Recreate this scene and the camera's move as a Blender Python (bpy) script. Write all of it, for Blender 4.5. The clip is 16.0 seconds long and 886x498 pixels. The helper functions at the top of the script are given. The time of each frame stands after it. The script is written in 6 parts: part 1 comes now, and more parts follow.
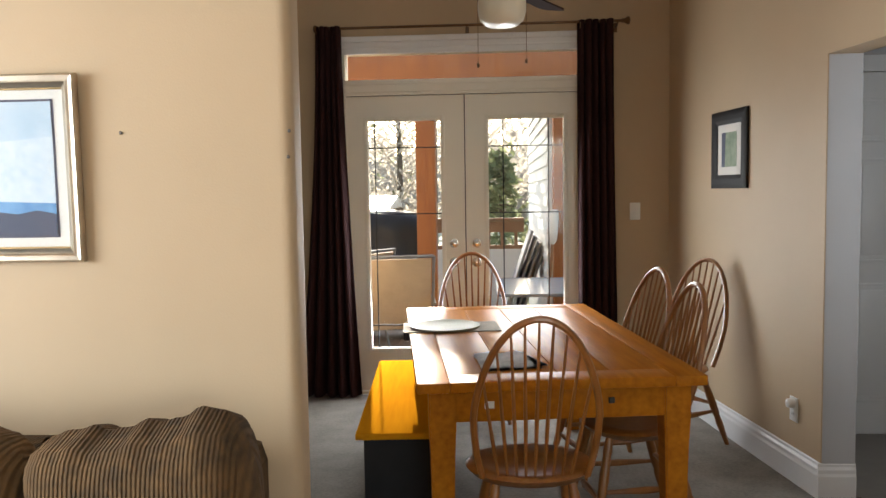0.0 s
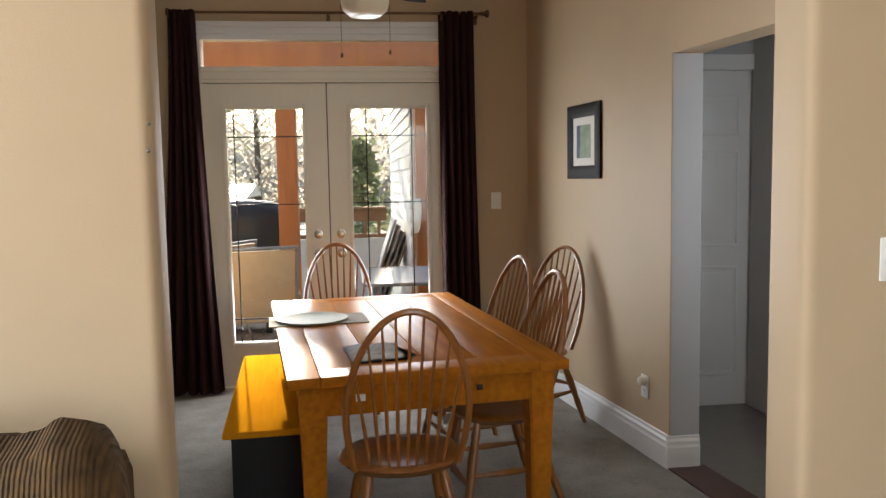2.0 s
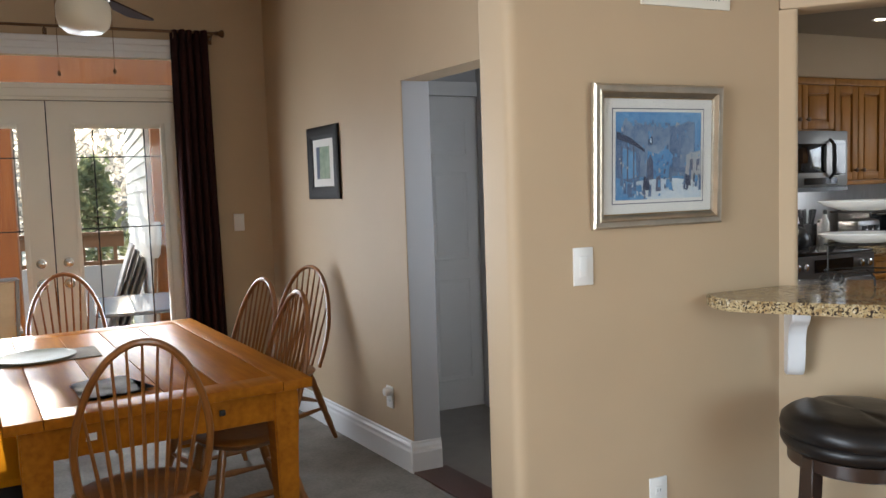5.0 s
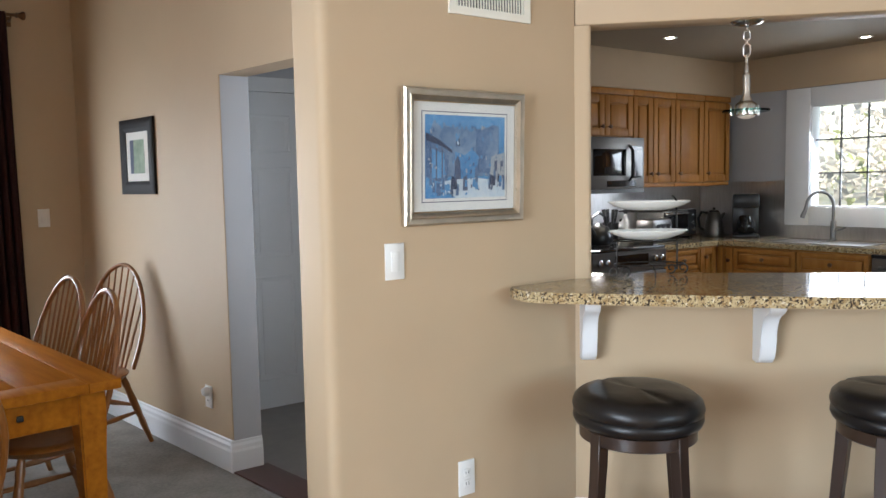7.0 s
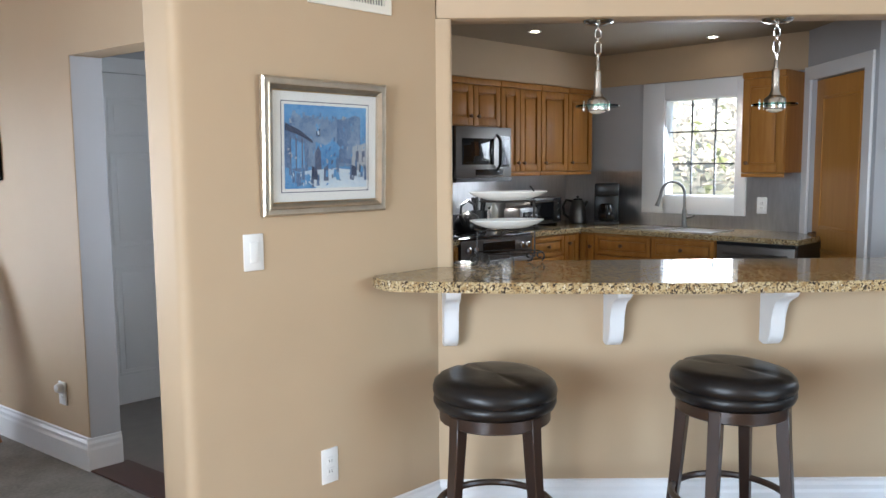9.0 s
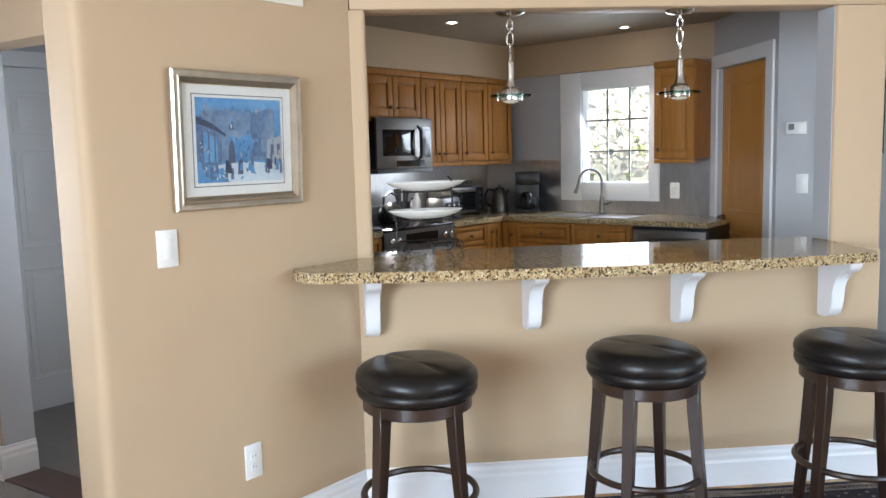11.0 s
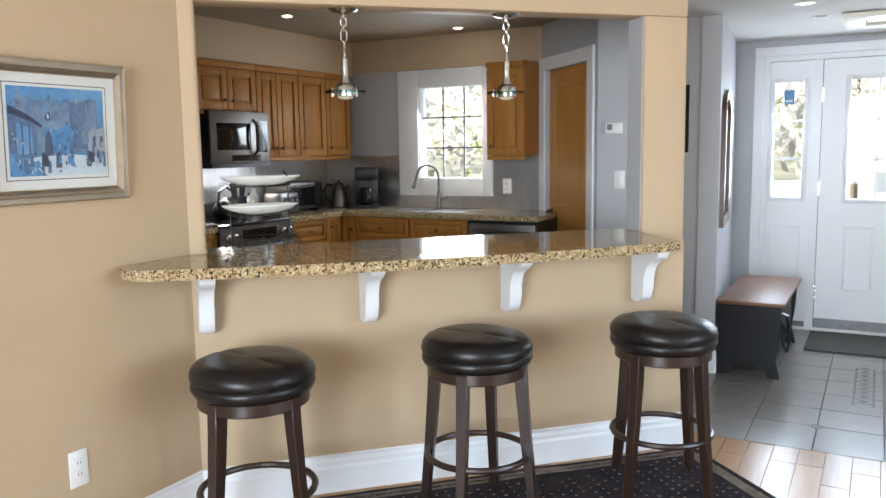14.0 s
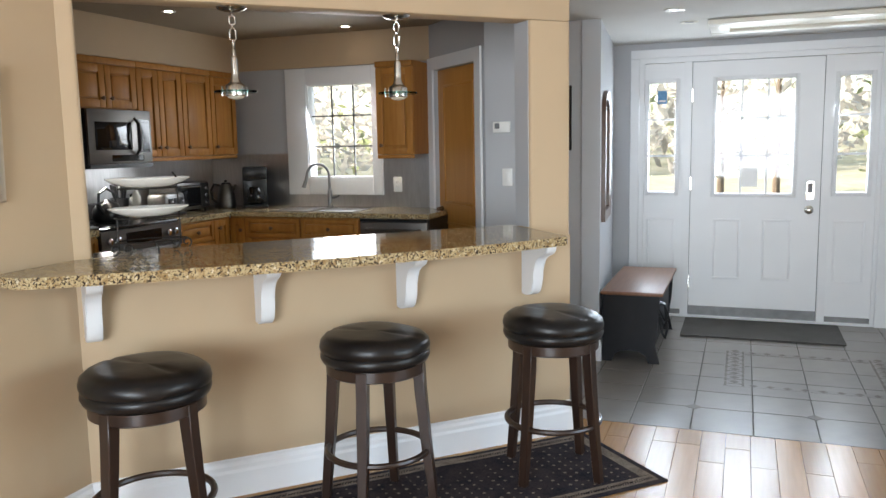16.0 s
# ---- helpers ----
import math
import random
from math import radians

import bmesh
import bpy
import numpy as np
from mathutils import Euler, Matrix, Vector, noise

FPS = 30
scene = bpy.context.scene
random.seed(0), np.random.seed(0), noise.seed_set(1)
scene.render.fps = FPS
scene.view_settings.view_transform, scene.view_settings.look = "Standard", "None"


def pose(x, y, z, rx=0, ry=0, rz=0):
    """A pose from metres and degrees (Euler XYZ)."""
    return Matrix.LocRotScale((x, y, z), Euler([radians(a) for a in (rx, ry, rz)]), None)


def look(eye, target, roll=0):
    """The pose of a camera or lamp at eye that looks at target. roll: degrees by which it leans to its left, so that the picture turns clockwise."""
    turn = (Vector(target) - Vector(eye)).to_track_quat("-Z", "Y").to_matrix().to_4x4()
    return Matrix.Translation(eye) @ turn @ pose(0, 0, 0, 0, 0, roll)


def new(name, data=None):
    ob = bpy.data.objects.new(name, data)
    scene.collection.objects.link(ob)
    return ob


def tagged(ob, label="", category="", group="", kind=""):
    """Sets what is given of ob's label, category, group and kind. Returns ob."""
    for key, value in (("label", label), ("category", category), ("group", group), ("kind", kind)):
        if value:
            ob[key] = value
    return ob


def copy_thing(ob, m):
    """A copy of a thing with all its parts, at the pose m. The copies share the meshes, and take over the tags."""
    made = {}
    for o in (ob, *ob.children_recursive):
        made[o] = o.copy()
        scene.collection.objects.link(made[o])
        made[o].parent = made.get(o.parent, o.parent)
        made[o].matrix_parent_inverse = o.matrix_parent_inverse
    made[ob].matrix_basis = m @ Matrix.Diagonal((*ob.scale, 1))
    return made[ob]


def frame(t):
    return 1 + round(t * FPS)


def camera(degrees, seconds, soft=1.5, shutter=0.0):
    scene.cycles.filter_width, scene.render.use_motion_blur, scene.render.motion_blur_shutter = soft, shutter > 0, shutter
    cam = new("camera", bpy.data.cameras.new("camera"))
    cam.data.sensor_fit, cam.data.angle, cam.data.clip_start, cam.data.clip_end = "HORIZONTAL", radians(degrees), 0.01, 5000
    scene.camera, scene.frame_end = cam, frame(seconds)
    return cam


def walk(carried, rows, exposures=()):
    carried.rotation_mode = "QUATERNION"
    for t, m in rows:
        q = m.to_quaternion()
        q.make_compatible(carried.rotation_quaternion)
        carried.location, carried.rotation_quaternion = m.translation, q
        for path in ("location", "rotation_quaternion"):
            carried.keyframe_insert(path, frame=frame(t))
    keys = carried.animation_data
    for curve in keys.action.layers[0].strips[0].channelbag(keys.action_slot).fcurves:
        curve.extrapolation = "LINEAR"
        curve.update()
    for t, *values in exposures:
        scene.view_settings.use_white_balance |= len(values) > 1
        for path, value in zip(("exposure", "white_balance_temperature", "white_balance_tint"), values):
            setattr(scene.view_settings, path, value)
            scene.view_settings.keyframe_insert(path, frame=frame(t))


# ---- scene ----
cam = camera(58.3, 16.0)
PATH = [
    (0, (0.135, 0.044, 1.412), (0.012, 2.036, 1.269), -0.9),
    (0.5, (0.156, 0.039, 1.414), (0.091, 2.03, 1.233), -0.8),
    (1, (0.145, 0.033, 1.418), (0.2, 2.024, 1.238), -0.8),
    (1.5, (0.119, 0.05, 1.429), (0.273, 2.035, 1.239), -0.8),
    (2, (0.107, 0.04, 1.433), (0.332, 2.019, 1.252), -1.0),
    (2.5, (0.117, 0.008, 1.44), (0.451, 1.972, 1.27), -1.2),
    (3, (0.115, -0.003, 1.437), (0.527, 1.947, 1.274), -1.3),
    (3.5, (0.122, -0.012, 1.45), (0.627, 1.915, 1.28), -1.6),
    (4, (0.125, -0.017, 1.452), (0.709, 1.888, 1.288), -1.8),
    (4.5, (0.134, -0.035, 1.456), (0.829, 1.834, 1.304), -2.0),
    (5, (0.15, -0.055, 1.448), (0.964, 1.766, 1.296), -1.9),
    (5.2, (0.155, -0.069, 1.442), (1.043, 1.716, 1.284), -1.7),
    (7.3, (0.178, -0.158, 1.446), (1.368, 1.441, 1.272), -1.1),
    (7.5, (0.186, -0.159, 1.459), (1.391, 1.428, 1.278), -1.1),
    (8, (0.193, -0.178, 1.458), (1.466, 1.352, 1.268), -0.6),
    (8.5, (0.198, -0.207, 1.465), (1.529, 1.273, 1.265), -0.5),
    (9, (0.201, -0.223, 1.463), (1.599, 1.192, 1.255), -0.5),
    (11.5, (0.208, -0.28, 1.459), (1.764, 0.956, 1.228), -1.2),
    (12, (0.21, -0.296, 1.461), (1.812, 0.882, 1.241), -0.7),
    (12.5, (0.204, -0.319, 1.46), (1.825, 0.833, 1.252), -0.9),
    (13, (0.206, -0.336, 1.453), (1.857, 0.766, 1.209), -0.4),
    (13.5, (0.192, -0.334, 1.455), (1.886, 0.702, 1.214), -0.8),
    (14, (0.176, -0.322, 1.458), (1.914, 0.635, 1.207), -0.9),
    (14.5, (0.176, -0.319, 1.462), (1.952, 0.56, 1.195), -0.6),
    (15, (0.165, -0.312, 1.463), (1.976, 0.497, 1.211), -0.7),
    (15.5, (0.145, -0.307, 1.466), (1.977, 0.454, 1.214), -0.8),
    (16, (0.122, -0.316, 1.47), (1.976, 0.387, 1.207), -1.1),
]
walk(cam, [(t, look(eye, target, roll)) for t, eye, target, roll in PATH], [(0.0, 1.85, 6650, 10), (1.5, 1.79, 6600, 10), (3.5, 1.83, 6450, 10), (5.0, 1.79, 6200, 10), (7.5, 2.18, 6000, 10), (9.0, 2.23, 5900, 10), (12.5, 2.41, 5900, 10), (14.0, 2.35, 6150, 10), (16.0, 2.11, 6350, 10)])

# ---- world, sun, window light, hall fill ----
SUN_EL = 18.0
SUN_TRAVEL = Vector((0.146, -0.989, -math.tan(radians(SUN_EL)))).normalized()
world = bpy.data.worlds.new("world")
scene.world = world
world.use_nodes = True
wn = world.node_tree.nodes
sky = wn.new("ShaderNodeTexSky")
sky.sky_type = "NISHITA"
sky.sun_disc = False
sky.sun_elevation = radians(SUN_EL)
sky.sun_rotation = math.atan2(-SUN_TRAVEL.x, -SUN_TRAVEL.y)
wn["Background"].inputs["Strength"].default_value = 0.15
world.node_tree.links.new(sky.outputs[0], wn["Background"].inputs["Color"])
sun_data = bpy.data.lights.new("sun", "SUN")
sun_data.energy, sun_data.angle, sun_data.color = 5.0, radians(0.5), (1.0, 0.9, 0.76)
sun = new("sun", sun_data)
sun.matrix_world = look((0, 12, 8), Vector((0, 12, 8)) + SUN_TRAVEL)


def window_or_fill_lamp(x, y, z, w, h, toward, watts, color=(0.88, 0.94, 1.0)):
    data = bpy.data.lights.new("window_daylight", "AREA")
    data.shape, data.size, data.size_y, data.energy, data.color = "RECTANGLE", w, h, watts, color
    ob = new("window_daylight", data)
    ob.matrix_world = look((x, y, z), (x + toward[0], y + toward[1], z + toward[2]))
    return ob


window_or_fill_lamp(2.3, -3.95, 1.5, 3.0, 1.8, (0, 1, 0), 15, (0.84, 0.92, 1.0))
window_or_fill_lamp(-3.95, -0.2, 1.5, 2.6, 1.7, (1, 0, 0), 84, (0.84, 0.92, 1.0))
window_or_fill_lamp(6.99, -0.37, 1.47, 0.56, 0.86, (-1, 0, -0.3), 4.6, (0.8, 0.9, 1.0))
window_or_fill_lamp(6.99, 0.32, 1.47, 0.20, 0.86, (-1, 0, -0.3), 2.4, (0.8, 0.9, 1.0))
window_or_fill_lamp(6.99, -1.05, 1.47, 0.20, 0.86, (-1, 0, -0.3), 2.4, (0.8, 0.9, 1.0))
window_or_fill_lamp(6.13, 2.82, 1.6, 0.56, 0.74, (-1, 0, -0.5), 3.5)
window_or_fill_lamp(-0.46, 5.495, 1.1, 0.50, 1.55, (0, -1, -0.15), 8)
window_or_fill_lamp(0.37, 5.495, 1.1, 0.50, 1.55, (0, -1, -0.15), 8)
# unseen fill lamp added in the hall; the wall there has no window
window_or_fill_lamp(2.40, 2.75, 1.5, 0.5, 0.9, (-0.5, 0.87, 0), 2, (0.84, 0.92, 1.0))


def small_lamp(name, x, y, z, watts, size, color=(1.0, 0.84, 0.62)):
    data = bpy.data.lights.new(name, "AREA")
    data.shape, data.size, data.energy, data.color = "DISK", size, watts, color
    ob = new(name, data)
    ob.matrix_world = look((x, y, z), (x, y + 0.001, z - 1))
    return ob


for lx, ly in ((4.60, 3.31), (5.76, 2.59)):
    beam_data = bpy.data.lights.new("downlight_lamp", "SPOT")
    beam_data.energy, beam_data.spot_size, beam_data.spot_blend, beam_data.shadow_soft_size, beam_data.color = 11, radians(72), 0.8, 0.03, (1.0, 0.84, 0.62)
    new("downlight_lamp", beam_data).matrix_world = look((lx, ly, 2.37), (lx, ly + 0.001, 1.37))
small_lamp("hood_lamp", 4.54, 3.92, 1.335, 1.3, 0.10, (1.0, 0.92, 0.82))

# ---- materials ----
def material(name, color, rough=0.6, metal=0.0, second=None, scale=8.0, amount=0.35, bump=0.0, bump_scale=60.0, spec=0.5, stretch=(1, 1, 1), per_piece=0.0, coat=0.0, world_size=True):
    m = bpy.data.materials.new(name)
    m.use_nodes = True
    nt = m.node_tree
    b = nt.nodes["Principled BSDF"]
    b.inputs["Roughness"].default_value = rough
    b.inputs["Metallic"].default_value = metal
    b.inputs["Specular IOR Level"].default_value = spec
    b.inputs["Coat Weight"].default_value = coat
    b.inputs["Coat Roughness"].default_value = 0.12
    co = nt.nodes.new("ShaderNodeTexCoord")
    mp = nt.nodes.new("ShaderNodeMapping")
    mp.inputs["Scale"].default_value = stretch
    nt.links.new(co.outputs["Object"], mp.inputs[0])
    n1 = nt.nodes.new("ShaderNodeTexNoise")
    n1.inputs["Scale"].default_value = scale
    n1.inputs["Detail"].default_value = 6.0
    nt.links.new(mp.outputs[0], n1.inputs["Vector"])
    n2 = nt.nodes.new("ShaderNodeTexNoise")
    n2.inputs["Scale"].default_value = scale * 0.12
    nt.links.new(mp.outputs[0], n2.inputs["Vector"])
    add = nt.nodes.new("ShaderNodeMath")
    add.operation = "ADD"
    nt.links.new(n1.outputs[0], add.inputs[0])
    nt.links.new(n2.outputs[0], add.inputs[1])
    ramp = nt.nodes.new("ShaderNodeMapRange")
    ramp.inputs["From Min"].default_value, ramp.inputs["From Max"].default_value = 0.7, 1.3
    nt.links.new(add.outputs[0], ramp.inputs["Value"])
    mix = nt.nodes.new("ShaderNodeMix")
    mix.data_type = "RGBA"
    c2 = second or tuple(c * (1 - amount) for c in color)
    mix.inputs["A"].default_value = (*color, 1)
    mix.inputs["B"].default_value = (*c2, 1)
    nt.links.new(ramp.outputs[0], mix.inputs["Factor"])
    out = mix.outputs["Result"]
    if per_piece:
        info = nt.nodes.new("ShaderNodeObjectInfo")
        geo = nt.nodes.new("ShaderNodeNewGeometry")
        plus = nt.nodes.new("ShaderNodeMath")
        plus.operation = "ADD"
        nt.links.new(info.outputs["Random"], plus.inputs[0])
        nt.links.new(geo.outputs["Random Per Island"], plus.inputs[1])
        frac = nt.nodes.new("ShaderNodeMath")
        frac.operation = "FRACT"
        nt.links.new(plus.outputs[0], frac.inputs[0])
        rng = nt.nodes.new("ShaderNodeMapRange")
        rng.inputs["To Min"].default_value, rng.inputs["To Max"].default_value = 1 - per_piece, 1 + per_piece
        nt.links.new(frac.outputs[0], rng.inputs["Value"])
        hsv = nt.nodes.new("ShaderNodeHueSaturation")
        nt.links.new(rng.outputs[0], hsv.inputs["Value"])
        nt.links.new(out, hsv.inputs["Color"])
        out = hsv.outputs[0]
    nt.links.new(out, b.inputs["Base Color"])
    if bump:
        n3 = nt.nodes.new("ShaderNodeTexNoise")
        n3.inputs["Scale"].default_value = bump_scale
        n3.inputs["Detail"].default_value = 4.0
        nt.links.new(mp.outputs[0], n3.inputs["Vector"])
        bp = nt.nodes.new("ShaderNodeBump")
        bp.inputs["Strength"].default_value = bump
        bp.inputs["Distance"].default_value = 0.004
        nt.links.new(n3.outputs[0], bp.inputs["Height"])
        nt.links.new(bp.outputs[0], b.inputs["Normal"])
    return m


def glass_material(name, tint=(1, 1, 1), gloss=1.0):
    m = bpy.data.materials.new(name)
    m.use_nodes = True
    nt = m.node_tree
    nt.nodes.remove(nt.nodes["Principled BSDF"])
    tr = nt.nodes.new("ShaderNodeBsdfTransparent")
    tr.inputs[0].default_value = (*tint, 1)
    gl = nt.nodes.new("ShaderNodeBsdfGlossy")
    gl.inputs["Roughness"].default_value = 0.02
    fr = nt.nodes.new("ShaderNodeFresnel")
    fr.inputs[0].default_value = 1.35
    mx = nt.nodes.new("ShaderNodeMixShader")
    nt.links.new(fr.outputs[0], mx.inputs[0])
    nt.links.new(tr.outputs[0], mx.inputs[1])
    nt.links.new(gl.outputs[0], mx.inputs[2])
    nt.links.new(mx.outputs[0], nt.nodes["Material Output"].inputs[0])
    return m


def leaf_material(name, color, second, through_light=0.5):
    """Thin leaves: some of the light passes through."""
    m = material(name, color, 0.7, second=second, scale=3, per_piece=0.35)
    nt = m.node_tree
    b = nt.nodes["Principled BSDF"]
    tl = nt.nodes.new("ShaderNodeBsdfTranslucent")
    nt.links.new(b.inputs["Base Color"].links[0].from_socket, tl.inputs[0])
    mx = nt.nodes.new("ShaderNodeMixShader")
    mx.inputs[0].default_value = through_light
    nt.links.new(b.outputs[0], mx.inputs[1])
    nt.links.new(tl.outputs[0], mx.inputs[2])
    nt.links.new(mx.outputs[0], nt.nodes["Material Output"].inputs[0])
    return m


def glow_material(name, color, strength):
    m = bpy.data.materials.new(name)
    m.use_nodes = True
    b = m.node_tree.nodes["Principled BSDF"]
    b.inputs["Base Color"].default_value = (*color, 1)
    b.inputs["Emission Color"].default_value = (*color, 1)
    b.inputs["Emission Strength"].default_value = strength
    return m


def granite_material():
    m = bpy.data.materials.new("granite")
    m.use_nodes = True
    nt = m.node_tree
    b = nt.nodes["Principled BSDF"]
    b.inputs["Roughness"].default_value = 0.07
    co = nt.nodes.new("ShaderNodeTexCoord")
    last = None
    for scale, lo, hi, col in ((48, 0.46, 0.64, (0.30, 0.20, 0.09)), (75, 0.59, 0.66, (0.62, 0.54, 0.38)), (105, 0.565, 0.60, (0.03, 0.023, 0.018)), (190, 0.57, 0.61, (0.06, 0.045, 0.035))):
        n = nt.nodes.new("ShaderNodeTexNoise")
        n.inputs["Scale"].default_value = scale
        n.inputs["Detail"].default_value = 3.0
        nt.links.new(co.outputs["Object"], n.inputs["Vector"])
        r = nt.nodes.new("ShaderNodeMapRange")
        r.inputs["From Min"].default_value, r.inputs["From Max"].default_value = lo, hi
        nt.links.new(n.outputs[0], r.inputs["Value"])
        mx = nt.nodes.new("ShaderNodeMix")
        mx.data_type = "RGBA"
        mx.inputs["A"].default_value = (0.46, 0.36, 0.2, 1)
        if last:
            nt.links.new(last, mx.inputs["A"])
        mx.inputs["B"].default_value = (*col, 1)
        nt.links.new(r.outputs[0], mx.inputs["Factor"])
        last = mx.outputs["Result"]
    nt.links.new(last, b.inputs["Base Color"])
    return m


def corduroy_material():
    m = material("corduroy", (0.15, 0.086, 0.038), 0.95, second=(0.06, 0.04, 0.024), scale=30, bump=0.3, bump_scale=200, spec=0.2)
    nt = m.node_tree
    b = nt.nodes["Principled BSDF"]
    co = nt.nodes.new("ShaderNodeTexCoord")
    w = nt.nodes.new("ShaderNodeTexWave")
    w.bands_direction = "X"
    w.inputs["Scale"].default_value = 32.0
    w.inputs["Distortion"].default_value = 0.8
    nt.links.new(co.outputs["Object"], w.inputs["Vector"])
    bp = nt.nodes.new("ShaderNodeBump")
    bp.inputs["Strength"].default_value = 0.9
    bp.inputs["Distance"].default_value = 0.006
    nt.links.new(w.outputs[1], bp.inputs["Height"])
    nt.links.new(bp.outputs[0], b.inputs["Normal"])
    return m


WALL = material("wall_paint", (0.50, 0.378, 0.245), 0.55, scale=3, amount=0.06, bump=0.12, bump_scale=180, spec=0.3)
GREYWALL = material("grey_wall_paint", (0.47, 0.48, 0.50), 0.55, scale=3, amount=0.06, bump=0.12, bump_scale=180, spec=0.3)
CEIL = material("ceiling_paint", (0.62, 0.60, 0.56), 0.8, scale=4, amount=0.06, bump=0.2, bump_scale=120)
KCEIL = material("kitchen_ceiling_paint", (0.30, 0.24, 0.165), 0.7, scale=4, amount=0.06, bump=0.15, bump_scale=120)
TRIM = material("white_trim_paint", (0.78, 0.79, 0.80), 0.3, scale=5, amount=0.05)
DOORWHITE = material("white_door_paint", (0.80, 0.81, 0.82), 0.35, scale=4, amount=0.05, bump=0.03)
CREAM = material("cream_door_paint", (0.80, 0.77, 0.67), 0.35, scale=4, amount=0.06)
CARPET = material("carpet", (0.29, 0.265, 0.235), 0.95, scale=60, amount=0.3, bump=0.8, bump_scale=350, spec=0.1)
PLANK = material("oak_plank", (0.46, 0.255, 0.095), 0.24, second=(0.36, 0.19, 0.07), scale=5, stretch=(0.6, 9, 9), bump=0.06, bump_scale=25, per_piece=0.2)
TILE = material("floor_tile", (0.22, 0.20, 0.175), 0.30, second=(0.17, 0.155, 0.14), scale=9, bump=0.05, bump_scale=40, per_piece=0.08)
TILEDARK = material("accent_tile", (0.055, 0.045, 0.04), 0.4, second=(0.12, 0.085, 0.06), scale=60)
GROUT = material("grout", (0.14, 0.13, 0.115), 0.9, scale=40, bump=0.3)
OAK = material("honey_oak", (0.33, 0.155, 0.045), 0.42, second=(0.23, 0.095, 0.025), scale=9, stretch=(4, 4, 0.5), bump=0.05, bump_scale=50, coat=0.08)
TABLEOAK = material("table_oak", (0.47, 0.17, 0.014), 0.40, second=(0.28, 0.092, 0.010), scale=7, stretch=(6, 0.5, 6), bump=0.04, bump_scale=50, per_piece=0.07, spec=0.03)
# bench oak coloured brighter and yellower than the table's to stand for sunlight
SUNLITOAK = material("sunlit_seat_oak", (0.62, 0.27, 0.012), 0.7, second=(0.52, 0.21, 0.01), scale=7, stretch=(6, 0.5, 6), bump=0.04, bump_scale=50, spec=0.0)
CHAIRWOOD = material("chair_wood", (0.32, 0.125, 0.028), 0.34, second=(0.20, 0.07, 0.014), scale=12, stretch=(3, 3, 0.6), coat=0.3)
CABWOOD = material("cabinet_wood", (0.40, 0.185, 0.045), 0.42, second=(0.30, 0.125, 0.028), scale=7, stretch=(5, 5, 0.5), bump=0.04, bump_scale=60, per_piece=0.07, spec=0.13)
PANTRYWOOD = material("pantry_wood", (0.52, 0.26, 0.065), 0.4, second=(0.42, 0.19, 0.04), scale=5, stretch=(5, 5, 0.4))
BLACKWOOD = material("dark_stool_wood", (0.035, 0.018, 0.011), 0.35, second=(0.02, 0.01, 0.007), scale=9, stretch=(3, 3, 0.5), coat=0.2)
LEATHER = material("black_leather", (0.011, 0.0095, 0.0095), 0.36, scale=40, amount=0.3, bump=0.25, bump_scale=25, coat=0.05, spec=0.35)
CURTAIN = material("curtain_cloth", (0.033, 0.012, 0.012), 0.9, scale=50, amount=0.25, bump=0.3, bump_scale=300, spec=0.15)
ROD = material("bronze_rod", (0.16, 0.09, 0.045), 0.4, 0.6, scale=20)
STEEL = material("brushed_steel", (0.20, 0.19, 0.18), 0.40, 1.0, scale=20, amount=0.12, stretch=(0.3, 0.3, 12))
DARKSTEEL = material("backsplash_steel", (0.58, 0.57, 0.57), 0.34, 1.0, scale=16, amount=0.2, stretch=(4, 4, 0.6))
NICKEL = material("nickel", (0.70, 0.67, 0.62), 0.22, 1.0, scale=30, amount=0.1)
CHROME = material("chrome", (0.75, 0.75, 0.75), 0.1, 1.0, scale=30, amount=0.05)
BLACK = material("black_plastic", (0.014, 0.014, 0.015), 0.3, scale=30)
BLACKGLASS = material("black_glass", (0.01, 0.01, 0.011), 0.05, scale=10)
IRON = material("wrought_iron", (0.03, 0.026, 0.022), 0.5, 0.5, scale=40)
PORCELAIN = material("porcelain", (0.82, 0.81, 0.77), 0.12, scale=6, amount=0.03)
PLASTICWHITE = material("white_plastic", (0.78, 0.78, 0.76), 0.35, scale=10, amount=0.03)
GRANITE = granite_material()
CORD = corduroy_material()
SILVERFRAME = material("champagne_frame", (0.55, 0.48, 0.38), 0.28, 0.85, scale=20, amount=0.25, stretch=(1, 1, 1))
GOLDFRAME = material("gold_frame_edge", (0.40, 0.27, 0.12), 0.35, 0.8, scale=20)
BLACKFRAME = material("black_frame", (0.014, 0.011, 0.010), 0.6, scale=20, spec=0.2)
MAT = material("mat_board", (0.72, 0.70, 0.65), 0.8, scale=20, amount=0.04)
MATLINE = material("mat_line", (0.10, 0.10, 0.14), 0.8, scale=20)
PANE = glass_material("window_glass")
TINTPANE = glass_material("green_glass", (0.55, 0.8, 0.74))
MIRROR = material("mirror_silver", (0.85, 0.86, 0.87), 0.02, 1.0, scale=5, amount=0.01)
FROST = material("frosted_bowl", (0.80, 0.74, 0.60), 0.35, scale=6, amount=0.05)
POST = material("cedar_post", (0.36, 0.125, 0.028), 0.6, second=(0.24, 0.075, 0.016), scale=8, stretch=(5, 5, 0.5), bump=0.2)
SIDING = material("vinyl_siding", (0.66, 0.64, 0.58), 0.5, scale=6, amount=0.05)
DECKWOOD = material("deck_wood", (0.30, 0.2, 0.12), 0.7, scale=8, stretch=(6, 0.5, 6), bump=0.2, per_piece=0.12)
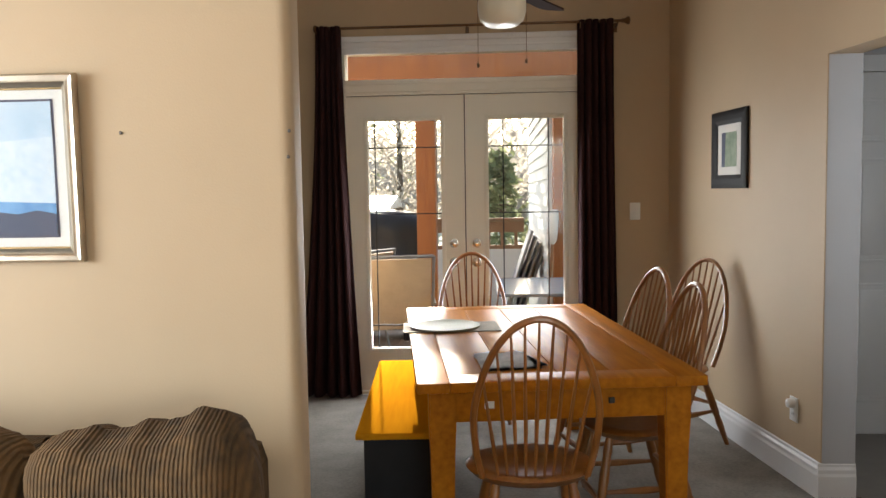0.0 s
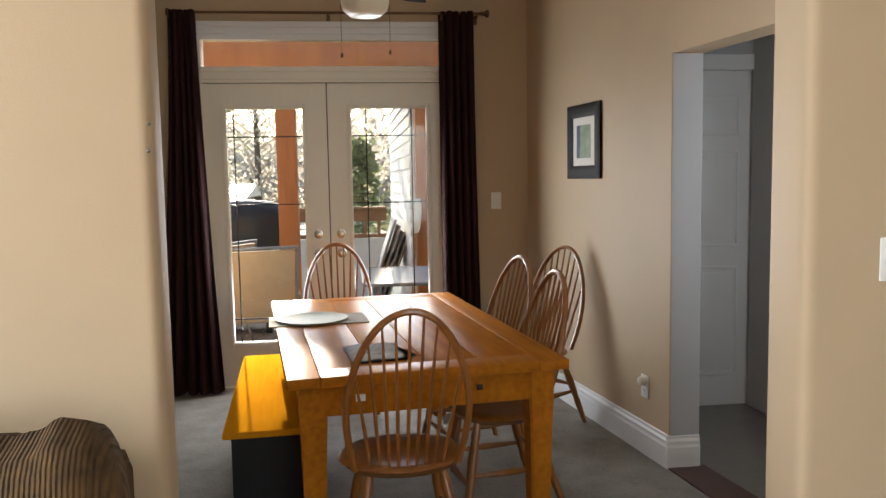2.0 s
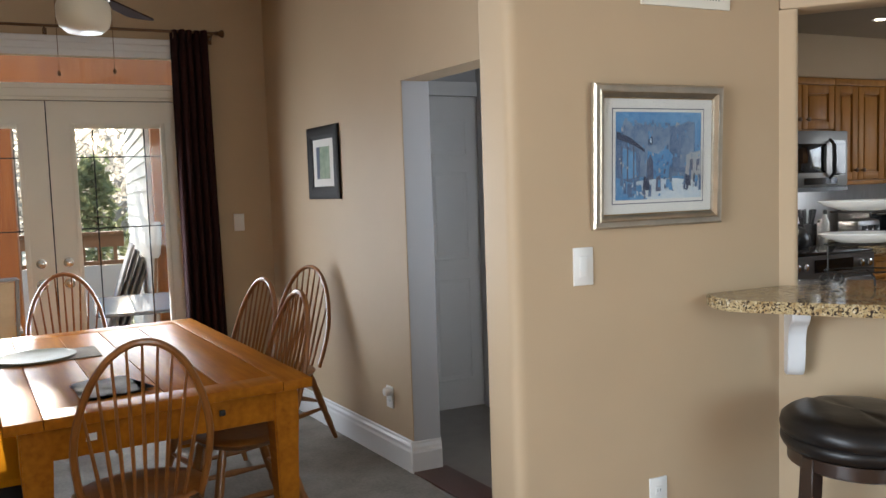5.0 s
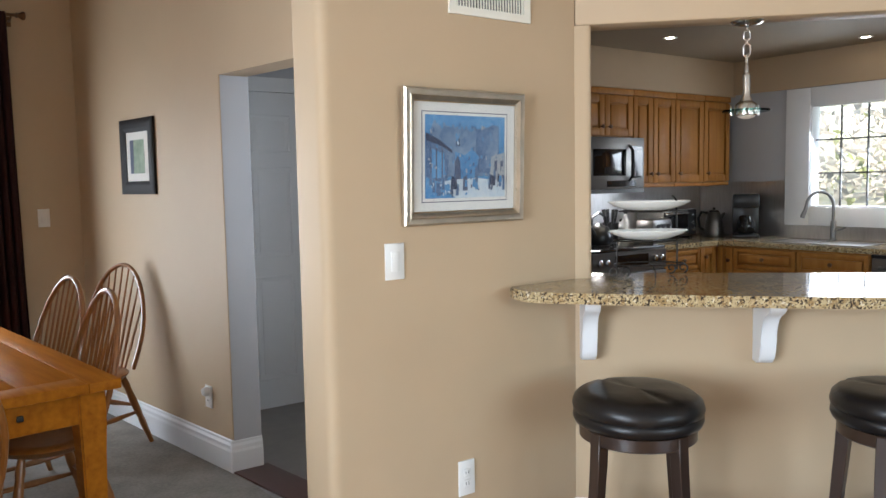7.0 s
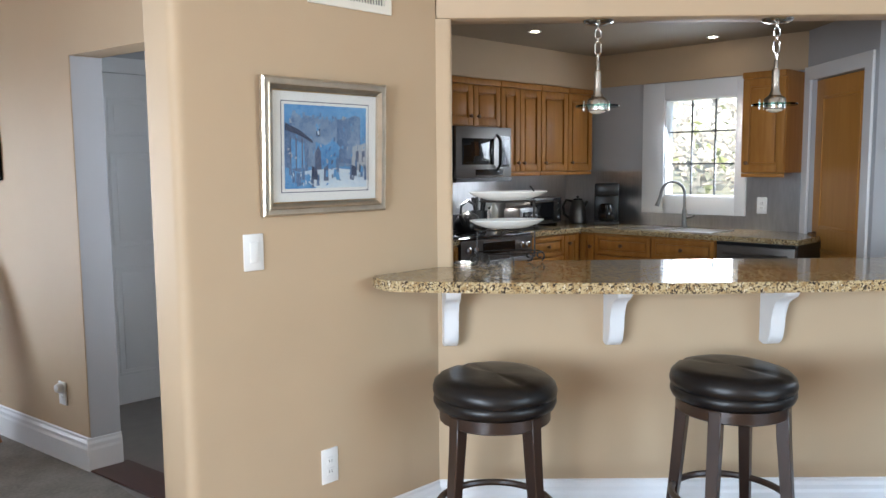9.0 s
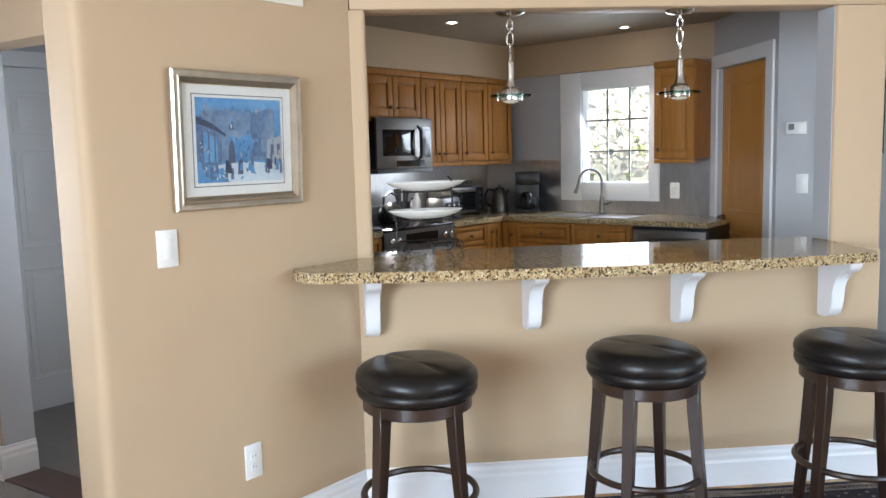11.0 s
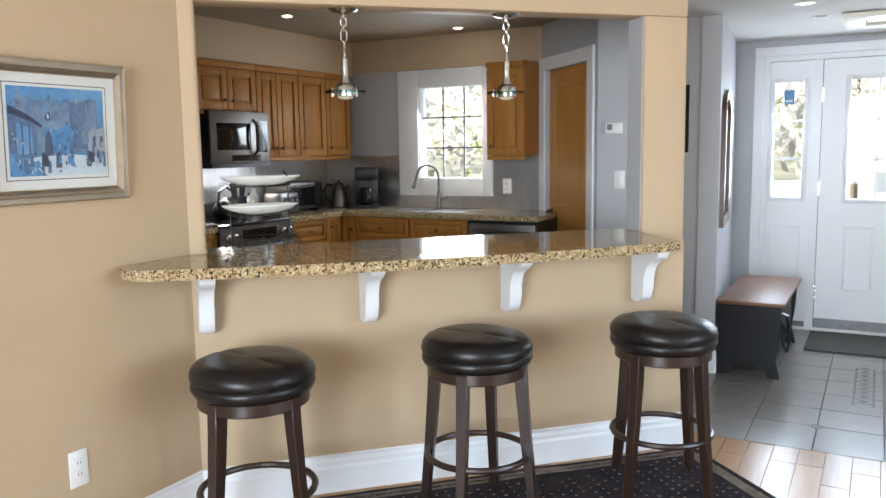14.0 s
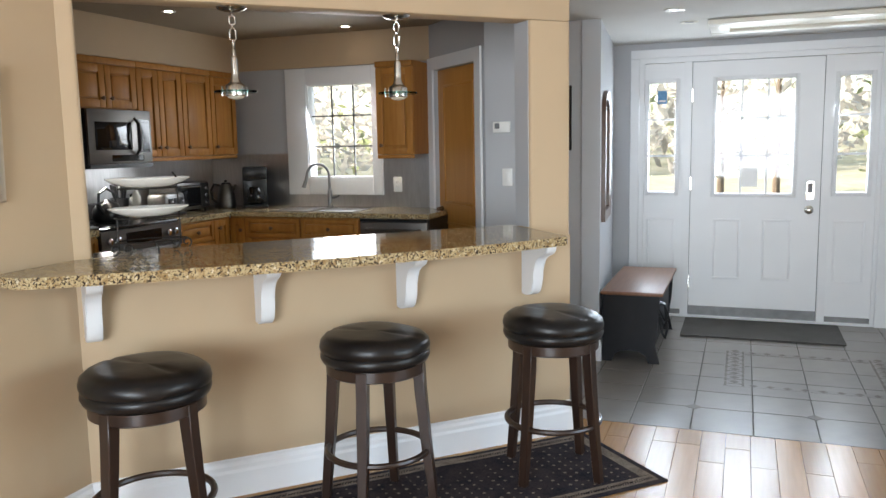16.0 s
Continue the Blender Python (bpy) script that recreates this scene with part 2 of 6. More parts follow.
RAILWOOD = material("rail_wood", (0.30, 0.15, 0.07), 0.7, scale=8, bump=0.2)
TAN = material("tan_sling", (0.40, 0.28, 0.17), 0.8, scale=80, amount=0.2)
GREYMETAL = material("grey_metal", (0.22, 0.22, 0.22), 0.45, 0.5, scale=20)
BBQCOVER = material("barbecue_cover", (0.03, 0.036, 0.045), 0.4, scale=9, amount=0.4, bump=0.3, bump_scale=12)
LEAF = leaf_material("leaf", (0.16, 0.20, 0.09), (0.27, 0.27, 0.16), 0.7)
TWIG = leaf_material("bare_twig", (0.52, 0.47, 0.40), (0.38, 0.35, 0.29), 0.6)
BARK = material("bark", (0.13, 0.095, 0.065), 0.9, scale=14, bump=0.6, stretch=(3, 3, 0.5))
GRASS = material("dry_grass", (0.42, 0.38, 0.26), 0.95, second=(0.28, 0.27, 0.15), scale=2, bump=0.5, bump_scale=40)
RUGDARK = material("rug_pile", (0.016, 0.015, 0.022), 0.95, second=(0.05, 0.04, 0.042), scale=90, bump=0.6, bump_scale=400, spec=0.1)
RUGLIGHT = material("rug_pattern", (0.30, 0.25, 0.20), 0.95, second=(0.1, 0.08, 0.07), scale=120, bump=0.5, bump_scale=400, spec=0.1)
DOORMAT = material("rubber_mat", (0.075, 0.068, 0.06), 0.85, scale=60, bump=0.6, bump_scale=200)
BENCHTOP = material("bench_top_wood", (0.22, 0.10, 0.05), 0.45, second=(0.14, 0.06, 0.03), scale=8, stretch=(0.5, 6, 6), coat=0.05)
BENCHBLACK = material("black_bench_paint", (0.014, 0.014, 0.016), 0.5, scale=12, spec=0.25)
WALNUT = material("walnut_frame", (0.10, 0.05, 0.028), 0.35, scale=14, stretch=(4, 4, 0.5))
FANBLADE = material("fan_blade", (0.03, 0.018, 0.015), 0.95, scale=9, spec=0.05)
GREENPLATE = material("sage_placemat", (0.30, 0.31, 0.20), 0.55, second=(0.24, 0.24, 0.15), scale=50)
PLACEMAT = material("woven_placemat", (0.26, 0.19, 0.11), 0.8, scale=90, bump=0.4, bump_scale=250)
PAPER = material("paper", (0.80, 0.79, 0.76), 0.8, second=(0.50, 0.49, 0.50), scale=28)
BLUEINK = [material("print_ink", c, 0.6, second=d, scale=60, amount=0.9) for c, d in (
    ((0.06, 0.20, 0.42), (0.16, 0.34, 0.55)), ((0.05, 0.10, 0.20), (0.15, 0.22, 0.34)), ((0.30, 0.34, 0.38), (0.42, 0.40, 0.38)),
    ((0.06, 0.09, 0.16), (0.13, 0.13, 0.18)), ((0.45, 0.55, 0.64), (0.62, 0.66, 0.66)), ((0.03, 0.045, 0.09), (0.05, 0.06, 0.1)))]
PRINTSTONE = material("print_stone_ink", (0.26, 0.33, 0.42), 0.6, second=(0.09, 0.16, 0.28), scale=55, amount=0.9)
SHEDROOF = material("pale_metal_roof", (0.70, 0.71, 0.72), 0.38, 0.5, scale=5, amount=0.1)
PALESKY = material("print_pale_sky", (0.34, 0.47, 0.58), 0.6, second=(0.52, 0.60, 0.66), scale=9)
GREENINK = material("green_print_ink", (0.10, 0.17, 0.10), 0.6, second=(0.3, 0.36, 0.24), scale=26)
BULB = glow_material("lamp_glow", (1.0, 0.86, 0.66), 8.0)
LANDING = material("threshold_wood", (0.085, 0.03, 0.02), 0.3, scale=8, stretch=(5, 0.5, 5))


# ---- mesh helpers ----
def box(bm, x0, x1, y0, y1, z0, z1, bevel=0.0, m=None):
    vs = [bm.verts.new(v if m is None else m @ Vector(v)) for v in
          ((x0, y0, z0), (x1, y0, z0), (x1, y1, z0), (x0, y1, z0), (x0, y0, z1), (x1, y0, z1), (x1, y1, z1), (x0, y1, z1))]
    fs = [bm.faces.new([vs[i] for i in f]) for f in ((3, 2, 1, 0), (4, 5, 6, 7), (0, 1, 5, 4), (1, 2, 6, 5), (2, 3, 7, 6), (3, 0, 4, 7))]
    if bevel:
        es = list({e for f in fs for e in f.edges})
        bmesh.ops.bevel(bm, geom=es, offset=bevel, segments=2, profile=0.5, affect="EDGES")
    return bm


def prism(bm, poly, z0, z1, m=None):
    """A polygon in x and y, counter-clockwise, from z0 to z1."""
    t = (lambda v: v) if m is None else (lambda v: m @ Vector(v))
    a = [bm.verts.new(t((x, y, z0))) for x, y in poly]
    b = [bm.verts.new(t((x, y, z1))) for x, y in poly]
    n = len(poly)
    bm.faces.new(a[::-1])
    bm.faces.new(b)
    for i in range(n):
        bm.faces.new((a[i], a[(i + 1) % n], b[(i + 1) % n], b[i]))
    return bm


def rounded(poly, r, steps=4):
    """The polygon with its corners rounded by r (a number, or one for each corner)."""
    out, n = [], len(poly)
    rs = r if isinstance(r, (list, tuple)) else [r] * n
    for i in range(n):
        p, a, b = Vector(poly[i]), Vector(poly[i - 1]), Vector(poly[(i + 1) % n])
        if rs[i] <= 0:
            out.append(tuple(p))
            continue
        u, w = (a - p).normalized() * rs[i], (b - p).normalized() * rs[i]
        for k in range(steps + 1):
            q = k / steps
            out.append(tuple(p + u * (1 - q) ** 2 + w * q ** 2))
    return out


def tube(bm, pts, radii, sides=8, closed=False):
    """A round bar along points, with a radius for each."""
    pts = [Vector(p) for p in pts]
    n = len(pts)
    rs = radii if isinstance(radii, (list, tuple)) else [radii] * n
    rings, up = [], None
    for i, p in enumerate(pts):
        if closed:
            d = pts[(i + 1) % n] - pts[i - 1]
        else:
            d = pts[min(i + 1, n - 1)] - pts[max(i - 1, 0)]
        d.normalize()
        if up is None:
            up = Vector((0, 0, 1)) if abs(d.z) < 0.9 else Vector((1, 0, 0))
        s = d.cross(up).normalized()
        up = s.cross(d).normalized()
        rings.append([bm.verts.new(p + (s * math.cos(a) + up * math.sin(a)) * rs[i]) for a in (2 * math.pi * k / sides for k in range(sides))])
    for i in range(n if closed else n - 1):
        r0, r1 = rings[i], rings[(i + 1) % n]
        for k in range(sides):
            bm.faces.new((r0[k], r0[(k + 1) % sides], r1[(k + 1) % sides], r1[k]))
    if not closed:
        bm.faces.new(rings[0][::-1])
        bm.faces.new(rings[-1])
    return bm


def lathe(bm, profile, sides=24, m=None, sx=1.0, sy=1.0):
    """Turns (radius, z) pairs round the z axis."""
    rings = []
    for r, z in profile:
        ring = []
        for k in range(sides):
            a = 2 * math.pi * k / sides
            v = Vector((r * math.cos(a) * sx, r * math.sin(a) * sy, z))
            ring.append(bm.verts.new(v if m is None else m @ v))
        rings.append(ring)
    for r0, r1 in zip(rings, rings[1:]):
        for k in range(sides):
            bm.faces.new((r0[k], r0[(k + 1) % sides], r1[(k + 1) % sides], r1[k]))
    bm.faces.new(rings[0][::-1])
    bm.faces.new(rings[-1])
    return bm


def extrude_profile(bm, prof, p0, p1, side):
    """Sweeps a profile of (out, up) pairs along the floor line p0-p1; out is measured towards side."""
    p0, p1, sd = Vector(p0), Vector(p1), Vector(side).normalized()
    a = [bm.verts.new(p0 + sd * o + Vector((0, 0, u))) for o, u in prof]
    b = [bm.verts.new(p1 + sd * o + Vector((0, 0, u))) for o, u in prof]
    n = len(prof)
    for i in range(n):
        bm.faces.new((a[i], a[(i + 1) % n], b[(i + 1) % n], b[i]))
    bm.faces.new(a[::-1])
    bm.faces.new(b)
    return bm


def mesh_of(name, bm, mat, smooth=None):
    bmesh.ops.recalc_face_normals(bm, faces=bm.faces[:])
    me = bpy.data.meshes.new(name)
    if smooth:
        for f in bm.faces:
            f.smooth = True
        for e in bm.edges:
            if len(e.link_faces) == 2 and e.calc_face_angle(0) > radians(smooth):
                e.smooth = False
    bm.to_mesh(me)
    bm.free()
    me.materials.append(mat)
    return me


def part(name, bm, mat, parent, label="", smooth=40):
    ob = new(name, mesh_of(name, bm, mat, smooth))
    ob.parent = parent
    if label:
        tagged(ob, label)
    return ob


def single(name, bm, mat, label, category, m=None, group="", smooth=40, kind=""):
    ob = new(name, mesh_of(name, bm, mat, smooth))
    if m is not None:
        ob.matrix_world = m
    return tagged(ob, label, category, group, kind)


def thing(name, m, label, category, group=""):
    ob = new(name)
    ob.empty_display_size = 0.1
    ob.matrix_world = m
    return tagged(ob, label, category, group)


def structure(name, bm, mat, label, category="", smooth=None):
    return tagged(new(name, mesh_of(name, bm, mat, smooth)), label, category, "", "structure")


def B():
    return bmesh.new()


def bx(*a, **k):
    return box(B(), *a, **k)


def tb(*a, **k):
    return tube(B(), *a, **k)


# ---- plan ----
YP, TP = 2.062, 0.20                 # wall with the blue print
YD = 5.514                           # dining room's garden wall
SLANT = 8.25
RA = math.tan(radians(-SLANT))         # slant of the dining room's side wall
KX, KY = 2.427, 2.062                # corner where the bar wall begins
R2 = math.sqrt(0.5)
GARDEN = pose(-0.06, 0, 0) @ Matrix.Diagonal((1, 1, 1.021, 1))   # garden doors, off the room's middle
BAR = pose(KX, KY, 0, 0, 0, -45)     # x along the bar wall, -y towards the living room
XW, YC = 6.05, 4.12                  # kitchen window wall, kitchen cabinet wall
XE = 6.899                           # entry wall
YJ, TJ = 3.65, 0.15                  # near end and thickness of the dining room's side wall
MIRRORWALL = pose(5.36, 0.562, 0, 0, 0, 5.5)   # x along the mirror wall
YM = 0.562                           # mirror wall in the entry
X1 = 5.36                            # short wall between pantry and mirror wall
ZC, ZK, ZE = 2.85, 2.38, 2.24        # ceilings: dining and living, kitchen, entry


def side_x(y):
    return 1.611 + (y - 3.606) * RA


def cells(bm, u0, u1, w0, w1, z0, z1, holes, m):
    """A wall along u with openings (u0, u1, z0, z1)."""
    us = sorted({u0, u1, *[h[0] for h in holes], *[h[1] for h in holes]})
    for a, b in zip(us, us[1:]):
        spans, z = [], z0
        for h in sorted((h for h in holes if h[0] <= a and h[1] >= b), key=lambda h: h[2]):
            if h[2] > z:
                spans.append((z, h[2]))
            z = h[3]
        if z < z1:
            spans.append((z, z1))
        for c, d in spans:
            box(bm, a, b, w0, w1, c, d, m=m)
    return bm


BASE = [(0, 0), (0.016, 0), (0.016, 0.105), (0.012, 0.118), (0.012, 0.135), (0.006, 0.148), (0.006, 0.16), (0, 0.165)]

# dining room, garden wall
structure("wall_north", cells(B(), -3.2, 1.6, YD, YD + 0.16, 0, ZC + 0.1, [(-0.90, 0.81, -0.1, 2.372)], None), WALL, "tan painted wall round the glazed garden doors", "wall")
sw = B()
prism(sw, [(side_x(YJ) + 0.001, YJ), (side_x(YJ) + TJ, YJ), (side_x(YD) + TJ, YD), (side_x(YD), YD)], 0, ZC + 0.1)
prism(sw, [(side_x(2.26), 2.262), (side_x(2.26) + TJ, 2.262), (side_x(YJ) + TJ, YJ), (side_x(YJ) + 0.001, YJ)], 1.987, ZC + 0.1)
structure("wall_east", sw, WALL, "tan painted dining room wall with an open doorway", "wall")
structure("wall_west", bx(-3.2, -3.05, YP + TP, YD, 0, ZC + 0.1), WALL, "plain tan painted dining room wall", "wall")
# partition to the living room, both sides of the wide opening
structure("wall_partition_left", prism(B(), rounded([(-4.0, YP), (-0.372, YP), (-0.372, YP + 0.12), (-4.0, YP + 0.12)], [0, 0.035, 0.03, 0], 6), 0, ZC + 0.1), WALL, "tan painted partition with a rounded worn corner", "wall", smooth=30)
structure("wall_partition_right", prism(B(), rounded([(1.327, YP), (KX, YP), (KX + 0.06, YP + 0.14), (KX + 0.06, YP + TP), (1.327, YP + TP)], [0.04, 0, 0, 0, 0.03], 6), 0, ZC + 0.1), WALL, "tan painted partition with rounded corner, hung with a blue print", "wall", smooth=30)
# bar wall with the pass-through to the kitchen
bw = B()
box(bw, 0, 2.235, 0, 0.14, 0, 1.012, m=BAR)
prism(bw, rounded([(0, 0), (0.063, 0), (0.063, 0.14), (0, 0.14)], [0, 0.018, 0.018, 0]), 1.012, 2.036, BAR)
prism(bw, rounded([(2.01, 0), (2.235, 0), (2.235, 0.14), (2.01, 0.14)], 0.018), 1.012, 2.036, BAR)
hb = B()
box(hb, 0, 2.235, 0, 0.14, 2.036, ZC + 0.1, bevel=0.014, m=BAR)
structure("wall_bar", bw, WALL, "tan painted half wall below a pass-through", "wall", smooth=30)
structure("wall_bar_header", hb, WALL, "tan painted wall above the pass-through", "wall", smooth=30)
# kitchen, hall and entry walls
structure("wall_kitchen_back", bx(2.62, XW + 0.16, YC, YC + 0.14, 0, ZK + 0.1), WALL, "kitchen wall behind the cabinets", "wall")
WTURN = pose(XW, 0, 0, 0, 0, 90)
structure("wall_kitchen_window", cells(B(), 1.9, YC, -0.16, 0, 0, ZK + 0.1, [(2.50, 3.145, 1.18, 2.0)], WTURN), GREYWALL, "grey painted kitchen wall with a window", "wall")
structure("wall_hall", bx(2.50, 2.62, YP + TP, 4.6, 0, 2.5), GREYWALL, "plain grey hall wall", "wall")
structure("wall_hall_end", cells(B(), 1.5, 2.62, 4.60, 4.72, 0, 2.5, [(1.74, 2.52, -0.1, 2.04)], None), GREYWALL, "grey wall round the hall door", "wall")
PTURN = pose(X1 + 0.0, 1.345, 0, 0, 0, 45)
structure("wall_pantry", cells(B(), 0, 0.976, -0.12, 0, 0, ZK + 0.1, [(0.13, 0.845, -0.1, 2.03)], PTURN), GREYWALL, "grey diagonal wall round the pantry door", "wall")
structure("wall_thermostat", bx(X1, X1 + 0.12, YM + 0.121, 1.345, 0, ZK + 0.1), GREYWALL, "short grey painted wall", "wall")
structure("wall_mirror", box(B(), 0, XE - X1 + 0.12, 0, 0.12, 0, ZK + 0.1, m=MIRRORWALL), GREYWALL, "grey painted entry wall", "wall")
ETURN = pose(XE, 0, 0, 0, 0, 90)
structure("wall_entry", cells(B(), -2.2, YM + 0.28, -0.16, 0, 0, ZK + 0.1, [(-1.294, 0.510, -0.1, 2.146)], ETURN), GREYWALL, "grey wall round the front door", "wall")
structure("wall_entry_side", bx(4.3, XE + 0.16, -2.35, -2.2, 0, 2.8), GREYWALL, "plain grey entry wall", "wall")
structure("wall_south_east", bx(4.3, 4.45, -4.15, -2.35, 0, 2.8), WALL, "plain tan living room wall", "wall")
structure("wall_south", cells(B(), -4.15, 4.45, -4.15, -4.0, 0, ZC + 0.1, [(0.8, 3.8, 0.6, 2.4)], None), WALL, "tan living room wall with a wide window", "wall")
LTURN = pose(-4.0, 0, 0, 0, 0, 90)
structure("wall_living_west", cells(B(), -4.0, YP + TP, 0, 0.15, 0, ZC + 0.1, [(-1.5, 1.1, 0.65, 2.35)], LTURN), WALL, "tan living room wall with a window", "wall")

# ceilings
structure("ceiling", bx(-4.2, 4.3, -4.15, YP + 0.1, ZC, ZC + 0.1), CEIL, "pale textured living room ceiling", "ceiling")
structure("ceiling_dining", bx(-3.2, 1.75, YP + 0.1, YD + 0.16, ZC + 0.002, ZC + 0.1), CEIL, "pale textured dining room ceiling", "ceiling")
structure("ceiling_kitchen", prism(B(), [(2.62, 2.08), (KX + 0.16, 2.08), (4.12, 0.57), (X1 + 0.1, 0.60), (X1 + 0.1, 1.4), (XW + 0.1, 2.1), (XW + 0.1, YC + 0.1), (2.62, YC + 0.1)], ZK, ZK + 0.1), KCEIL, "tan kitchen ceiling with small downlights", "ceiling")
structure("ceiling_hall", prism(B(), [(side_x(2.27) + 0.05, 2.27), (2.6, 2.27), (2.6, 4.7), (side_x(4.7) + 0.05, 4.7)], 2.4, 2.5), CEIL, "plain hall ceiling", "ceiling")
structure("ceiling_entry", bx(4.30, XE + 0.1, -2.3, YM + 0.25, ZE, ZE + 0.55), CEIL, "pale entry ceiling", "ceiling")
structure("soffit", bx(2.7, XW, YC - 0.34, YC, 2.10, ZK), WALL, "tan soffit above the kitchen cabinets", "soffit")
structure("soffit_window", bx(XW - 0.03, XW, 2.0, YC - 0.34, 2.115, ZK), WALL, "tan soffit above the kitchen window", "soffit")

# floors: the base sheets under carpet, planks and tiles
structure("floor", bx(-3.2, 1.62, YP, YD, -0.06, 0.0), CARPET, "grey-beige dining room carpet", "carpet")
structure("floor_subfloor", bx(-4.2, XE + 0.2, -4.2, YP, -0.08, -0.012), GROUT, "dark joints under boards and tiles", "floor")
structure("floor_kitchen", prism(B(), [(1.62, YP), (6.2, YP), (6.2, 4.72), (1.30, 4.72)], -0.06, -0.004), TILE, "dull kitchen and hall floor", "floor")
structure("threshold", prism(B(), [(side_x(2.27) - 0.01, 2.27), (side_x(2.27) + TJ + 0.03, 2.27), (side_x(YJ) + TJ + 0.03, YJ), (side_x(YJ) - 0.01, YJ)], -0.02, 0.008), LANDING, "dark red-brown wooden threshold strip", "threshold")

# baseboards
bs = B()
extrude_profile(bs, BASE, (side_x(YJ), YJ, 0), (side_x(YD), YD, 0), (-1, RA, 0))
extrude_profile(bs, BASE, (side_x(YJ) - 0.014, YJ, 0), (side_x(YJ) + TJ + 0.003, YJ, 0), (0, -1, 0))
structure("baseboard", bs, TRIM, "white moulded baseboard along the dining room wall", "baseboard")
bs = B()
extrude_profile(bs, BASE, (1.35, YP, 0), (KX, YP, 0), (0, -1, 0))
structure("baseboard_partition", bs, TRIM, "white moulded baseboard under the blue print", "baseboard")
bs = B()
n45 = Vector((-R2, -R2, 0))
extrude_profile(bs, BASE, BAR @ Vector((0, 0, 0)), BAR @ Vector((2.238, 0, 0)), n45)
extrude_profile(bs, BASE, BAR @ Vector((2.235, -0.015, 0)), BAR @ Vector((2.235, 0.14, 0)), (R2, -R2, 0))
structure("baseboard_bar", bs, TRIM, "white moulded baseboard under the bar", "baseboard")
bs = B()
extrude_profile(bs, BASE, (X1, 1.345, 0), (X1, YM, 0), (-1, 0, 0))
extrude_profile(bs, BASE, MIRRORWALL @ Vector((-0.014, 0, 0)), MIRRORWALL @ Vector((XE - X1, 0, 0)), (0.096, -0.995, 0))
structure("baseboard_entry", bs, TRIM, "white moulded baseboard in the entry", "baseboard")
bs = B()
extrude_profile(bs, BASE, (-3.05, YD, 0), (-0.95, YD, 0), (0, -1, 0))
extrude_profile(bs, BASE, (0.98, YD, 0), (side_x(YD), YD, 0), (0, -1, 0))
extrude_profile(bs, BASE, (-4, YP, 0), (-0.39, YP, 0), (0, -1, 0))
structure("baseboard_rest", bs, TRIM, "white moulded baseboard", "baseboard")
# thin grey lining over the end of the tan wall
jl = B()
prism(jl, [(side_x(YJ) + 0.006, YJ - 0.003), (side_x(YJ) + TJ + 0.001, YJ - 0.003), (side_x(YJ) + TJ + 0.001, YJ), (side_x(YJ) + 0.006, YJ)], 0.16, 1.985)
structure("doorway_jamb", jl, GREYWALL, "cool grey reveal of the doorway", "jamb")
jl = B()
box(jl, 2.006, 2.0095, 0.014, 0.139, 1.06, 2.05, m=BAR)
structure("pass_through_reveal", jl, GREYWALL, "pale grey reveal of the pass-through", "reveal")


# ---- garden doors ----
def flat_pane(x0, x1, y, z0, z1, t=0.006):
    return bx(x0, x1, y, y + t, z0, z1)


def garden_door(x0, x1, gx0, gx1, gz0, gz1, name, verticals):
    z0, z1, y0, y1 = 0.02, 2.034, YD + 0.03, YD + 0.075
    ob = thing(name, GARDEN, "cream painted glazed garden door, closed", "door")
    ob["kind"] = "structure"
    bm = B()
    for a in ((x0, gx0, z0, z1), (gx1, x1, z0, z1), (gx0, gx1, z0, gz0), (gx0, gx1, gz1, z1)):
        box(bm, a[0], a[1], y0, y1, a[2], a[3])
    part("leaf", bm, CREAM, ob)
    bm = B()
    b = 0.028
    for a in ((gx0 - b, gx0, gz0 - b, gz1 + b), (gx1, gx1 + b, gz0 - b, gz1 + b), (gx0, gx1, gz0 - b, gz0), (gx0, gx1, gz1, gz1 + b)):
        box(bm, a[0], a[1], y0 - 0.012, y0, a[2], a[3], bevel=0.004)
    part("glazing_bead", bm, CREAM, ob)
    pane = flat_pane(gx0 - 0.004, gx1 + 0.004, YD + 0.05, gz0 - 0.004, gz1 + 0.004)
    p = part("pane", pane, PANE, ob)
    p.visible_shadow = False
    for gx in verticals:
        part("glazing_bar", bx(gx - 0.004, gx + 0.004, YD + 0.058, YD + 0.064, gz0, gz1), BENCHBLACK, ob)
    for gz in (gz0 + 0.155, gz1 - 0.18, gz1 - 0.63):
        part("glazing_bar", bx(gx0, gx1, YD + 0.058, YD + 0.064, gz - 0.004, gz + 0.004), BENCHBLACK, ob)
    return ob


gl = garden_door(-0.80, 0.012, -0.655, -0.15, 0.315, 1.868, "door_1", (-0.61,))
gr = garden_door(0.02, 0.832, 0.178, 0.69, 0.315, 1.868, "door_2", (0.279, 0.59))
for d, kx in ((gl, -0.065), (gr, 0.091)):
    for kz, rr in ((1.035, 0.03), (0.905, 0.034)):
        bm = B()
        lathe(bm, [(rr, 0), (rr, 0.008), (rr * 0.4, 0.012), (rr * 0.4, 0.035), (rr * 0.8, 0.045), (rr * 0.85, 0.06), (rr * 0.5, 0.068)], 20, pose(kx, YD + 0.03, kz, 90, 0, 0))
        part("door_knob" if kz < 1 else "deadbolt", bm, NICKEL, d, "tarnished nickel door hardware")
# black strips laid in the gaps between the leaves to stand for shade
part("door_seal", bx(0.0125, 0.0195, YD + 0.04, YD + 0.06, 0.02, 2.034), BLACK, gl, "black strip standing for the shade in the door gap")
part("door_seal", bx(-0.80, 0.832, YD + 0.035, YD + 0.06, 2.0342, 2.0378), BLACK, gl, "black strip standing for the shade in the door gap")
tf = B()
